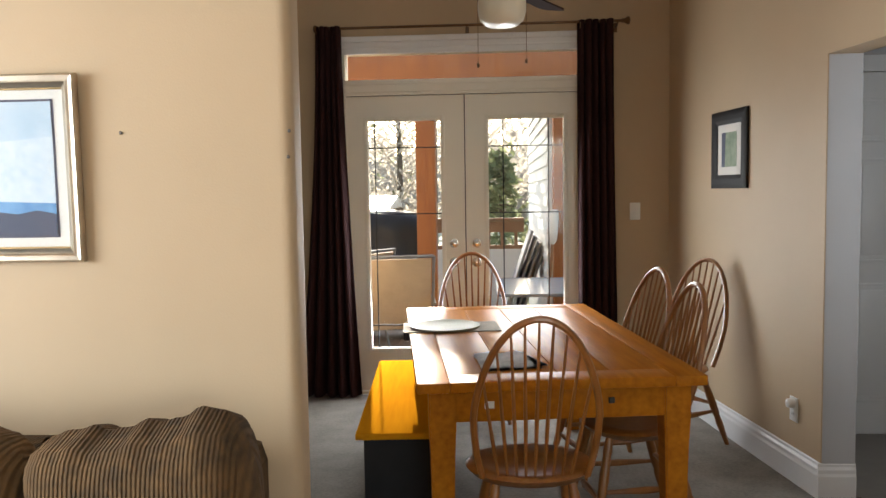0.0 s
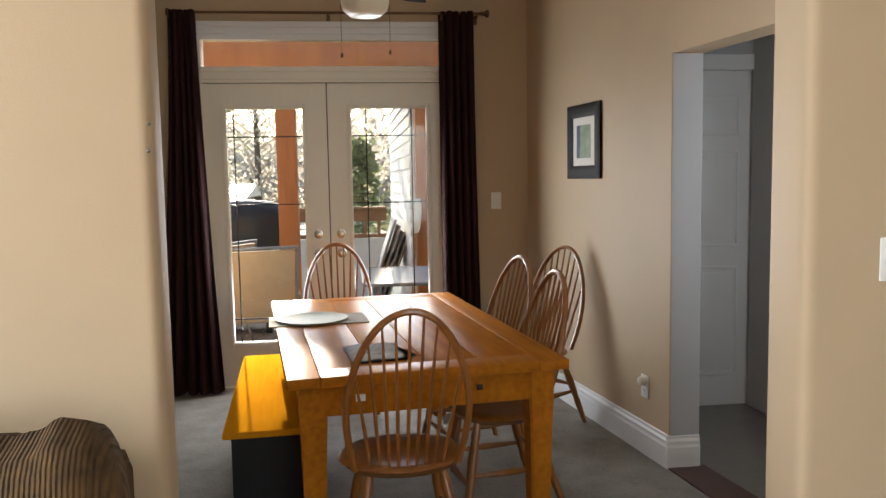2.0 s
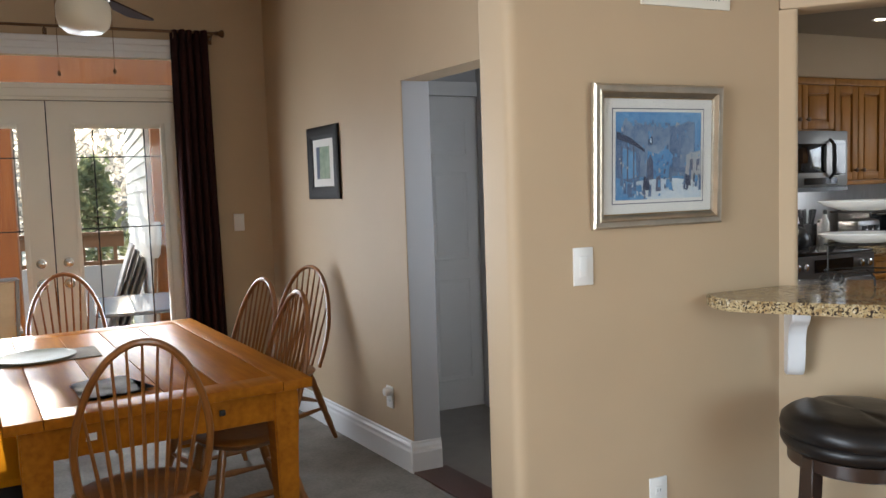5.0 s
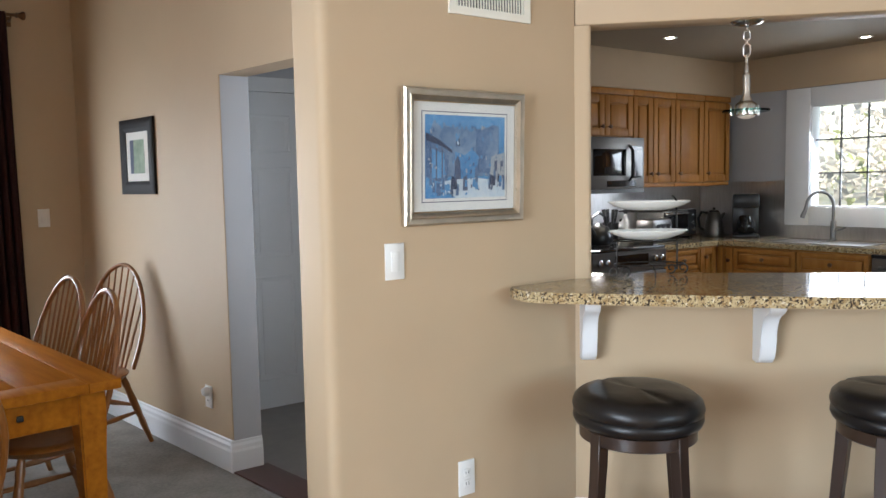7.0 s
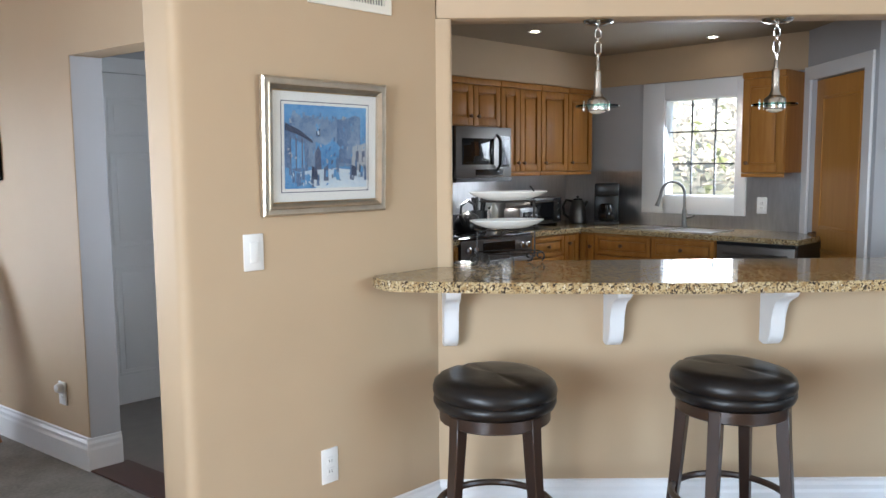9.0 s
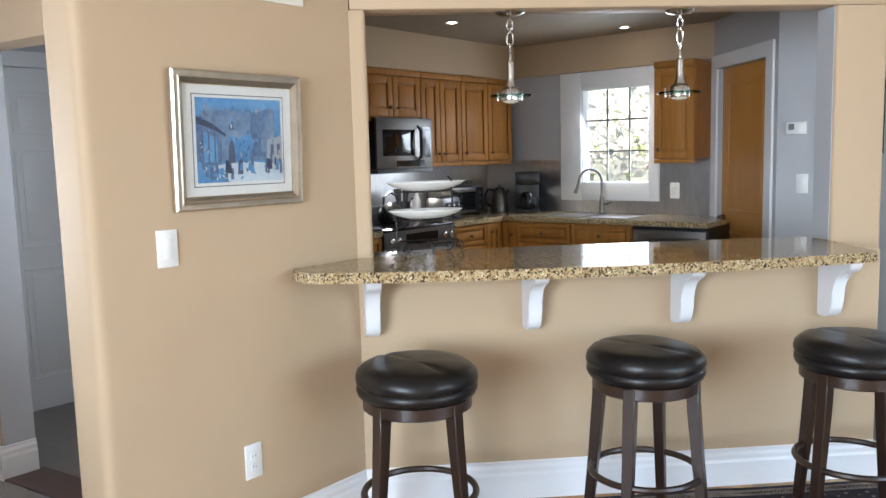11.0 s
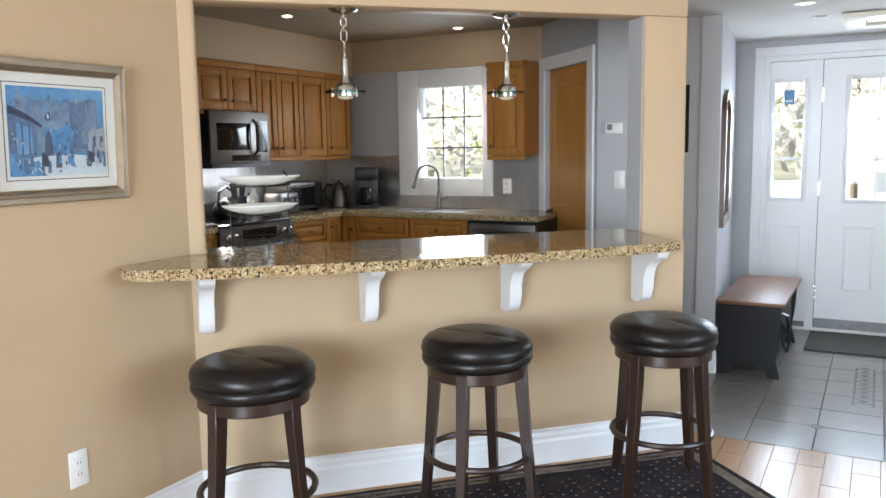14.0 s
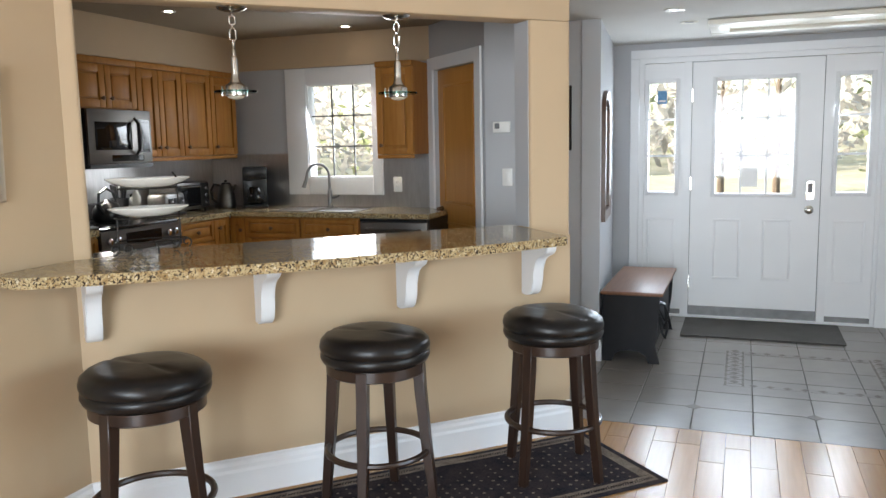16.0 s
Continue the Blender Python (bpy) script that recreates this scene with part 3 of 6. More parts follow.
for a in ((-0.84, -0.80, 0, 2.325), (0.832, 0.87, 0, 2.325), (-0.80, 0.832, 2.038, 2.135)):
    box(tf, a[0], a[1], YD + 0.004, YD + 0.13, a[2], a[3], m=GARDEN)
box(tf, -0.80, 0.832, YD - 0.008, YD + 0.004, 2.056, 2.132, bevel=0.004, m=GARDEN)
box(tf, -0.80, 0.832, YD - 0.016, YD + 0.004, 2.105, 2.138, bevel=0.004, m=GARDEN)
box(tf, -0.80, 0.832, YD + 0.01, YD + 0.12, 0.0, 0.018, m=GARDEN)
structure("door_frame", tf, CREAM, "cream painted door frame with transom bar", "door frame")
window = thing("window_1", GARDEN, "clear transom window above the garden doors", "window")
window["kind"] = "structure"
part("pane", flat_pane(-0.8, 0.832, YD + 0.06, 2.135, 2.325), PANE, window).visible_shadow = False
hd = B()
box(hd, -0.90, 0.92, YD - 0.02, YD - 0.001, 2.308, 2.39, bevel=0.005, m=GARDEN)
box(hd, -0.92, 0.94, YD - 0.032, YD - 0.001, 2.385, 2.425, bevel=0.008, m=GARDEN)
box(hd, -0.91, 0.93, YD - 0.026, YD - 0.001, 2.342, 2.356, bevel=0.004, m=GARDEN)
structure("trim_header", hd, TRIM, "white moulded header trim above the transom", "trim")
sl = B()
box(sl, -0.80, 0.832, YD - 0.01, YD + 0.03, 0.0, 0.02, m=GARDEN)
structure("door_sill", sl, CREAM, "worn cream door sill", "sill")


def curtain(x0, x1, bx0, bx1, label):
    bm = B()
    cols, rows = 90, 24
    zs = [2.475 - (2.475 - 0.012) * r / rows for r in range(rows + 1)]
    front, back = [], []
    for r, z in enumerate(zs):
        f = r / rows
        a, b = x0 + (bx0 - x0) * f ** 1.5, x1 + (bx1 - x1) * f ** 1.5
        rowf, rowb = [], []
        for c in range(cols + 1):
            u = c / cols
            ph = u * math.pi * 2 * 5.5
            amp = 0.036 + 0.012 * f
            y = YD - 0.10 + amp * math.sin(ph + 0.5 * f * math.sin(u * 9)) + 0.012 * math.sin(ph * 0.37 + f * 3)
            x = a + (b - a) * u + 0.010 * math.cos(ph)
            rowf.append(bm.verts.new((x, y, z)))
            rowb.append(bm.verts.new((x, y + 0.004, z)))
        front.append(rowf)
        back.append(rowb)
    for r in range(rows):
        for c in range(cols):
            bm.faces.new((front[r][c], front[r][c + 1], front[r + 1][c + 1], front[r + 1][c]))
            bm.faces.new((back[r][c + 1], back[r][c], back[r + 1][c], back[r + 1][c + 1]))
        bm.faces.new((front[r][0], front[r + 1][0], back[r + 1][0], back[r][0]))
        bm.faces.new((front[r][cols], back[r][cols], back[r + 1][cols], front[r + 1][cols]))
    ob = thing("curtain", GARDEN, label, "curtain", "curtains at the garden doors")
    part("cloth", bm, CURTAIN, ob, smooth=180)
    for k in range(5):
        gx = x0 + (x1 - x0) * (k + 0.5) / 5
        pts = [(gx, YD - 0.10 + 0.024 * math.cos(a), 2.44 + 0.024 * math.sin(a)) for a in (2 * math.pi * i / 14 for i in range(14))]
        part("grommet", tb(pts, 0.004, 6, True), ROD, ob, "dull bronze eyelet ring")
    return ob


curtain(-0.985, -0.80, -1.16, -0.70, "dark burgundy grommet curtain hanging to the carpet")
curtain(0.765, 1.02, 0.77, 1.055, "dark burgundy grommet curtain beside the garden doors")
rod = thing("curtain_rod", GARDEN, "bronze curtain rod with turned finials", "curtain rod")
part("pole", tb([(-0.93, YD - 0.10, 2.465), (1.06, YD - 0.10, 2.465)], 0.009, 10), ROD, rod)
for x, s in ((-0.93, -1), (1.06, 1)):
    bm = B()
    lathe(bm, [(0.009, 0), (0.018, 0.006), (0.011, 0.014), (0.016, 0.024), (0.026, 0.04), (0.024, 0.052), (0.010, 0.058)], 14, pose(x, YD - 0.10, 2.465, 0, 90 * s, 0))
    part("finial", bm, ROD, rod)
for x in (-0.90, 0.045, 1.035):
    bm = B()
    tube(bm, [(x, YD, 2.44), (x, YD - 0.06, 2.44), (x, YD - 0.10, 2.452)], 0.006, 8)
    box(bm, x - 0.012, x + 0.012, YD - 0.004, YD, 2.41, 2.47)
    part("bracket", bm, ROD, rod)


# ---- dining table and chairs ----
TABLE = pose(-0.139, 2.818, 0, 0, 0, 7.17)
TW, TL, TZ = 1.065, 1.889, 0.731
table = thing("dining_table", TABLE, "honey oak dining table with thick square tapered legs", "table")
pl = [0.0, 0.12, 0.332, 0.533, 0.734, 0.945, TW]
for a, b in zip(pl, pl[1:]):
    y0, y1 = (0, TL) if a in (0.0, 0.945) else (0.135, TL - 0.135)
    part("tabletop_board", bx(a + 0.0008, b - 0.0008, y0, y1, TZ - 0.038, TZ, bevel=0.004), TABLEOAK, table)
for y0, y1 in ((0.0, 0.134), (TL - 0.134, TL)):
    part("tabletop_board", bx(0.121, 0.944, y0, y1, TZ - 0.038, TZ, bevel=0.004), TABLEOAK, table)
for n, a in (("apron", (0.10, TW - 0.10, 0.055, 0.08)), ("apron", (0.10, TW - 0.10, TL - 0.08, TL - 0.055)), ("apron", (0.055, 0.08, 0.10, TL - 0.10)), ("apron", (TW - 0.08, TW - 0.055, 0.10, TL - 0.10))):
    part(n, bx(*a, TZ - 0.16, TZ - 0.039, bevel=0.003), TABLEOAK, table)
for x in (0.045, TW - 0.145):
    for y in (0.045, TL - 0.145):
        bm = B()
        top = [(x, y), (x + 0.1, y), (x + 0.1, y + 0.1), (x, y + 0.1)]
        cx, cy = x + 0.05, y + 0.05
        lv = []
        for z, s in ((0, 0.72), (0.45, 0.9), (TZ - 0.17, 1.0), (TZ - 0.039, 1.0)):
            lv.append([bm.verts.new((cx + (px - cx) * s, cy + (py - cy) * s, z)) for px, py in top])
        bm.faces.new(lv[0][::-1])
        bm.faces.new(lv[-1])
        for r0, r1 in zip(lv, lv[1:]):
            for k in range(4):
                bm.faces.new((r0[k], r0[(k + 1) % 4], r1[(k + 1) % 4], r1[k]))
        bmesh.ops.bevel(bm, geom=[e for e in bm.edges if abs(e.verts[0].co.z - e.verts[1].co.z) > 0.05], offset=0.006, segments=2, affect="EDGES")
        part("leg", bm, TABLEOAK, table)
part("drawer_pull", bx(0.71, 0.732, 0.044, 0.056, TZ - 0.105, TZ - 0.083, bevel=0.003), IRON, table, "small dark metal latch")
part("table_tag", bx(0.25, 0.285, 0.049, 0.054, TZ - 0.11, TZ - 0.085), PLASTICWHITE, table, "small white and red tag")


def windsor_chair(m, label):
    ob = thing("dining_chair", m, label, "chair", "chairs round the dining table")
    # seat: saddle shape, front at +y
    bm = B()
    n = 32
    ringt, ringm, ringb = [], [], []
    for k in range(n):
        a = 2 * math.pi * k / n
        r = 0.215 * (1 + 0.06 * math.cos(2 * a))
        x, y = r * math.cos(a) * 1.02, r * math.sin(a) * 0.98
        ringt.append(bm.verts.new((x * 0.94, y * 0.94, 0.445)))
        ringm.append(bm.verts.new((x, y, 0.432)))
        ringb.append(bm.verts.new((x * 0.88, y * 0.88, 0.405)))
    inner = [bm.verts.new((v.co.x * 0.6, v.co.y * 0.6 - 0.01, 0.431)) for v in ringt]
    mid = bm.verts.new((0, -0.01, 0.428))
    for k in range(n):
        j = (k + 1) % n
        bm.faces.new((inner[k], inner[j], mid))
        bm.faces.new((ringt[k], ringt[j], inner[j], inner[k]))
        bm.faces.new((ringm[k], ringm[j], ringt[j], ringt[k]))
        bm.faces.new((ringb[k], ringb[j], ringm[j], ringm[k]))
    bm.faces.new(ringb[::-1])
    part("seat", bm, CHAIRWOOD, ob, smooth=60)
    # bow
    def bow(a):
        x = 0.224 * math.cos(a)
        h = math.sin(a)
        z = 0.44 + 0.565 * max(0, h) ** 0.8
        y = -0.155 - 0.15 * (z - 0.44) / 0.56
        if abs(x) > 0.15 and h < 0.35:
            x *= 0.80 + 0.20 * (h / 0.35) ** 0.6 if h > 0 else 0.80
        return Vector((x, y, z))
    part("back_bow", tb([bow(math.pi * k / 30) for k in range(31)], 0.0125, 8), CHAIRWOOD, ob)
    for k in range(9):
        u = (k - 4) / 4
        foot = Vector((u * 0.125, -0.165 + 0.015 * abs(u), 0.44))
        best = min((bow(math.pi * i / 120) for i in range(6, 115)), key=lambda p: abs(p.x - u * 0.18) if p.z > 0.7 else 9)
        midp = foot.lerp(best, 0.35)
        part("spindle", tb([foot, midp, best], [0.0055, 0.0075, 0.0045], 6), CHAIRWOOD, ob)
    tops = [(-0.13, 0.12), (0.13, 0.12), (-0.13, -0.12), (0.13, -0.12)]
    feet = [(-0.20, 0.20), (0.20, 0.20), (-0.20, -0.25), (0.20, -0.25)]
    def leg_at(i, z):
        f = 1 - z / 0.41
        return Vector((tops[i][0] + (feet[i][0] - tops[i][0]) * f, tops[i][1] + (feet[i][1] - tops[i][1]) * f, z))
    for i in range(4):
        zs = [0, 0.06, 0.13, 0.16, 0.18, 0.26, 0.33, 0.35, 0.41]
        part("leg", tb([leg_at(i, z) for z in zs], [0.012, 0.015, 0.019, 0.015, 0.019, 0.021, 0.017, 0.020, 0.014], 10), CHAIRWOOD, ob)
    for i, j, z in ((0, 2, 0.19), (1, 3, 0.19), (0, 1, 0.15), (2, 3, 0.23)):
        a, b = leg_at(i, z), leg_at(j, z)
        part("stretcher", tb([a, a.lerp(b, 0.3), a.lerp(b, 0.5), a.lerp(b, 0.7), b], [0.008, 0.012, 0.016, 0.012, 0.008], 8), CHAIRWOOD, ob)
    return ob


chair = windsor_chair(pose(0.262, 2.86, 0, 0, 0, 4), "brown wooden bow-back spindle chair pulled up to the table end")
for x, y, r, lab in ((0.02, 4.97, 184, "brown wooden bow-back spindle chair at the far table end"),
                     (0.70, 3.40, 100, "brown wooden bow-back spindle chair tucked under the table side"),
                     (0.69, 4.02, 108, "brown wooden bow-back spindle chair tucked under the table side"),
                     (1.10, 4.46, 122, "spare brown wooden bow-back chair standing against the wall")):
    c = copy_thing(chair, pose(x, y, 0, 0, 0, r))
    tagged(c, lab)

# bench on the other side of the table
bench = thing("bench", pose(-0.42, 3.13, 0, 0, 0, 4.0), "low wooden bench with oak top tinted sunlit yellow and dark painted base", "bench")
part("bench_top", bx(0, 0.36, 0, 1.40, 0.425, 0.452, bevel=0.006), SUNLITOAK, bench)
for y in (0.05, 1.32):
    part("end_panel", bx(0.03, 0.33, y, y + 0.03, 0, 0.425), BENCHBLACK, bench, "dark painted end panel")
part("rail", bx(0.04, 0.06, 0.08, 1.32, 0.05, 0.425), BENCHBLACK, bench, "dark painted side panel")
part("rail", bx(0.30, 0.32, 0.08, 1.32, 0.05, 0.425), BENCHBLACK, bench, "dark painted side panel")

# on the table
bm = B()
prism(bm, rounded([(-0.24, -0.14), (0.24, -0.14), (0.24, 0.14), (-0.24, 0.14)], 0.01, 2), 0, 0.004)
single("placemat", bm, PLACEMAT, "brown woven rectangular placemat on the table", "placemat", pose(-0.075, 4.0, TZ + 0.001, 0, 0, 6))
bm = B()
lathe(bm, [(0.165, 0.0), (0.175, 0.004), (0.176, 0.009), (0.155, 0.011), (0.15, 0.008), (0.02, 0.008)], 40)
single("round_placemat", bm, GREENPLATE, "round sage green charger on a placemat", "plate", pose(-0.105, 4.0, TZ + 0.0055))
papers = thing("paper_stack", pose(0.19, 3.17, TZ + 0.001, 0, 0, 14), "loose pile of printed papers on the table", "papers")
for k, (dx, dy, r) in enumerate(((0, 0, 0), (0.015, 0.02, 8), (-0.01, 0.01, -7))):
    bm = B()
    g = [[bm.verts.new((pose(dx, dy, 0, 0, 0, r) @ Vector((-0.105 + 0.035 * i, -0.14 + 0.04 * j, 0.002 + 0.003 * k + 0.004 * (i * j % 3) * (k == 2))))) for j in range(8)] for i in range(7)]
    for i in range(6):
        for j in range(7):
            bm.faces.new((g[i][j], g[i + 1][j], g[i + 1][j + 1], g[i][j + 1]))
    bmesh.ops.solidify(bm, geom=bm.faces[:], thickness=0.001)
    part("sheet", bm, PAPER, papers)

# ceiling fan
fan = thing("ceiling_fan", pose(0.195, 3.9, 0), "ceiling fan with dark blades and a cream glass bowl", "ceiling fan")
bm = B()
lathe(bm, [(0.03, 2.190), (0.075, 2.197), (0.104, 2.222), (0.115, 2.262), (0.115, 2.310), (0.105, 2.333), (0.06, 2.335)], 36)
part("glass_bowl", bm, FROST, fan, "cream frosted glass bowl")
bm = B()
lathe(bm, [(0.06, 2.335), (0.115, 2.345), (0.125, 2.37), (0.125, 2.42), (0.08, 2.44), (0.02, 2.45), (0.016, 2.60), (0.07, 2.61), (0.07, ZC - 0.002)], 28)
part("motor_housing", bm, ROD, fan)
for k in range(3):
    a = 62 + 120 * k
    t = pose(0, 0, 2.385, 0, 0, a) @ pose(0, 0, 0, 10, 0, 0)
    bm = B()
    prism(bm, rounded([(0.17, -0.055), (0.62, -0.075), (0.62, 0.075), (0.17, 0.055)], [0.02, 0.05, 0.05, 0.02], 5), -0.004, 0.004, t)
    bl = part("blade", bm, FANBLADE, fan, "dark brown fan blade")
    bm = B()
    box(bm, 0.10, 0.22, -0.015, 0.015, 0.005, 0.011, m=t)
    part("blade_iron", bm, ROD, fan)
for x, z in ((-0.115, 2.015), (0.115, 2.03)):
    part("pull_chain", tb([(x, -0.0, z), (x, 0, 2.36)], 0.0016, 6), ROD, fan)
    bm = B()
    lathe(bm, [(0.003, -0.012), (0.007, -0.008), (0.007, 0.004), (0.003, 0.01)], 10, pose(x, 0, z))
    part("chain_knob", bm, ROD, fan)


# ---- wall fittings ----
def wall_plate(name, m, label, kind, w=0.07, h=0.117):
    """Local x along the wall, z up, -y into the room."""
    ob = thing(name, m, label, "switch" if "switch" in name else "socket")
    part("plate", bx(-w / 2, w / 2, -0.006, 0, -h / 2, h / 2, bevel=0.002), PLASTICWHITE, ob)
    if kind == "switch":
        part("rocker", bx(-0.016, 0.016, -0.010, -0.006, -0.033, 0.033, bevel=0.002), PLASTICWHITE, ob)
    else:
        for z in (-0.02, 0.02):
            sk = part("socket_face", bx(-0.015, 0.015, -0.008, -0.006, z - 0.014, z + 0.014, bevel=0.0015), PLASTICWHITE, ob)
            for x in (-0.006, 0.006):
                part("slot", bx(x - 0.001, x + 0.001, -0.0086, -0.0078, z - 0.005, z + 0.005), BLACK, sk)
    return ob


SIDE = -90 + SLANT
wall_plate("light_switch", pose(1.108, YD, 1.262), "white rocker light switch by the curtain", "switch")
wall_plate("light_switch", pose(1.581, YP, 1.186), "white rocker light switch under the blue print", "switch", 0.074, 0.121)
wall_plate("wall_socket", pose(1.867, YP, 0.382), "white double wall socket", "socket", 0.072, 0.128)
ws = wall_plate("wall_socket", pose(side_x(3.876), 3.876, 0.35, 0, 0, SIDE), "white wall socket with a plug-in night light", "socket")
bm = B()
lathe(bm, [(0.022, 0), (0.024, 0.012), (0.02, 0.03), (0.008, 0.036)], 16, pose(0, -0.006, 0.03, 90, 0, 0))
part("night_light", bm, PLASTICWHITE, ws, "round plug-in night light")
bm = B()
lathe(bm, [(0.004, 0), (0.005, 0.002), (0.002, 0.004)], 8, pose(0, 0, 0, 90, 0, 0))
for x, z in ((-0.378, 1.574), (-0.382, 1.508), (-0.82, 1.578)):
    ob = new("wall_nail", bpy.data.meshes.get("wall_nail") or mesh_of("wall_nail", bm, STEEL))
    ob.matrix_world = pose(x, YP, z)
    tagged(ob, "small bright nail in the tan wall", "nail")


# ---- pictures ----
def picture(name, m, w, h, fw, label, frame_mat, edge_mat, mat_w, depth=0.022):
    """Local x across, z up from the lower edge's middle, -y into the room."""
    ob = thing(name, m, label, "picture")
    sides = (((-w / 2, 0), (w / 2, 0)), ((w / 2, 0), (w / 2, h)), ((w / 2, h), (-w / 2, h)), ((-w / 2, h), (-w / 2, 0)))
    for (a, b) in sides:
        bm = B()
        pa, pb = Vector((a[0], 0, a[1])), Vector((b[0], 0, b[1]))
        along = (pb - pa).normalized()
        inn = Vector((-along.z, 0, along.x))
        prof = [(0, 0), (0, depth * 0.7), (fw * 0.15, depth), (fw * 0.45, depth * 0.9), (fw * 0.62, depth * 1.05), (fw * 0.8, depth * 0.75), (fw, depth * 0.55), (fw, 0)]
        va = [bm.verts.new(pa + (inn + along) * o + Vector((0, -d, 0))) for o, d in prof]
        vb = [bm.verts.new(pb + (inn - along) * o + Vector((0, -d, 0))) for o, d in prof]
        for i in range(len(prof)):
            j = (i + 1) % len(prof)
            bm.faces.new((va[i], va[j], vb[j], vb[i]))
        part("frame_rail", bm, frame_mat, ob)
    if edge_mat:
        for z0, z1, x0, x1 in ((fw, fw + 0.004, -w / 2 + fw, w / 2 - fw), (h - fw - 0.004, h - fw, -w / 2 + fw, w / 2 - fw)):
            part("gold_slip", bx(x0, x1, -0.013, -0.004, z0, z1), edge_mat, ob, "thin gilt inner edge")
    part("mat_board", bx(-w / 2 + fw - 0.002, w / 2 - fw + 0.002, -0.006, -0.002, fw - 0.002, h - fw + 0.002), MAT, ob, "off-white mat board")
    a, b = -w / 2 + fw + mat_w, w / 2 - fw - mat_w
    c, d = fw + mat_w, h - fw - mat_w
    return ob, a, b, c, d


def shape(ob, name, pts, mat, lift):
    bm = B()
    t = Matrix(((1, 0, 0, 0), (0, 0, -1, 0), (0, 1, 0, 0), (0, 0, 0, 1)))
    prism(bm, pts, lift, lift + 0.0006, t)
    return part(name, bm, mat, ob)


pw, ph = 0.526, 0.460
pic, a, b, c, d = picture("framed_print", pose(1.875, YP - 0.004, 1.301, 1.9, 0, 0), pw, ph, 0.042, "blue street scene print in a champagne metal frame", SILVERFRAME, GOLDFRAME, 0.04)
shape(pic, "mat_line", [(a - 0.006, c - 0.006), (b + 0.006, c - 0.006), (b + 0.006, d + 0.006), (a - 0.006, d + 0.006)], MATLINE, 0.0062)
shape(pic, "print_border", [(a - 0.003, c - 0.003), (b + 0.003, c - 0.003), (b + 0.003, d + 0.003), (a - 0.003, d + 0.003)], MAT, 0.0070)
a, b, c, d = a + 0.007, b - 0.007, c + 0.008, d - 0.006
shape(pic, "print", [(a, c), (b, c), (b, d), (a, d)], BLUEINK[0], 0.0078)
W, H = b - a, d - c
def U(pts):
    return [(a + x * W, c + y * H) for x, y in pts]
# crenellated castle wall with its tower
crown = []
for k in range(12):
    x = 0.10 + 0.055 * k
    y = 0.93 - 0.05 * abs(math.sin(k * 1.7)) - 0.004 * k
    crown += [(x, y), (x + 0.028, y), (x + 0.028, y - 0.035), (x + 0.055, y - 0.035)]
shape(pic, "print_castle", U([(0.06, 0.26), (0.92, 0.26), (0.92, 0.72)] + [(min(x, 0.92), y) for x, y in crown[::-1]] + [(0.06, 0.8)]), PRINTSTONE, 0.0084)
shape(pic, "print_tower", U([(0.62, 0.3), (0.92, 0.3), (0.92, 0.88), (0.84, 0.90), (0.76, 0.86), (0.62, 0.84)]), BLUEINK[1], 0.0090)
shape(pic, "print_tower_face", U([(0.74, 0.36), (0.91, 0.36), (0.91, 0.87), (0.84, 0.89), (0.76, 0.85)]), PRINTSTONE, 0.0096)
shape(pic, "print_gate", U([(0.36, 0.24), (0.62, 0.24), (0.66, 0.5), (0.58, 0.6), (0.48, 0.52), (0.36, 0.56)]), BLUEINK[0], 0.0096)
shape(pic, "print_window", U([(0.37, 0.63), (0.415, 0.63), (0.415, 0.72), (0.37, 0.72)]), BLUEINK[5], 0.0096)
shape(pic, "print_window_light", U([(0.382, 0.645), (0.403, 0.645), (0.403, 0.70), (0.382, 0.70)]), BLUEINK[4], 0.0102)
shape(pic, "print_minaret", U([(0.35, 0.22), (0.43, 0.22), (0.42, 0.44), (0.39, 0.52), (0.355, 0.44)]), BLUEINK[3], 0.0102)
shape(pic, "print_house", U([(0.0, 0.12), (0.26, 0.16), (0.28, 0.50), (0.2, 0.62), (0.0, 0.70)]), BLUEINK[1], 0.0102)
shape(pic, "print_house_front", U([(0.06, 0.24), (0.23, 0.25), (0.22, 0.54), (0.06, 0.60)]), BLUEINK[0], 0.0108)
shape(pic, "print_roof", U([(0.0, 0.70), (0.20, 0.62), (0.32, 0.545), (0.32, 0.575), (0.17, 0.70), (0.0, 0.785)]), BLUEINK[5], 0.0112)
for x in (0.055, 0.12, 0.19):
    shape(pic, "print_post", U([(x, 0.2), (x + 0.014, 0.2), (x + 0.014, 0.6), (x, 0.62)]), BLUEINK[3], 0.0114)
shape(pic, "print_house_right", U([(0.80, 0.18), (1.0, 0.18), (1.0, 0.56), (0.82, 0.51)]), BLUEINK[2], 0.0108)
for x in (0.86, 0.94):
    shape(pic, "print_window", U([(x, 0.32), (x + 0.035, 0.32), (x + 0.035, 0.46), (x, 0.45)]), BLUEINK[3], 0.0114)
shape(pic, "print_ground", U([(0.0, 0.0), (1.0, 0.0), (1.0, 0.2), (0.62, 0.24), (0.3, 0.22), (0.0, 0.16)]), BLUEINK[4], 0.0114)
shape(pic, "print_shade", U([(0.0, 0.0), (0.36, 0.0), (0.26, 0.08), (0.3, 0.14), (0.0, 0.26)]), BLUEINK[0], 0.0118)
random.seed(5)
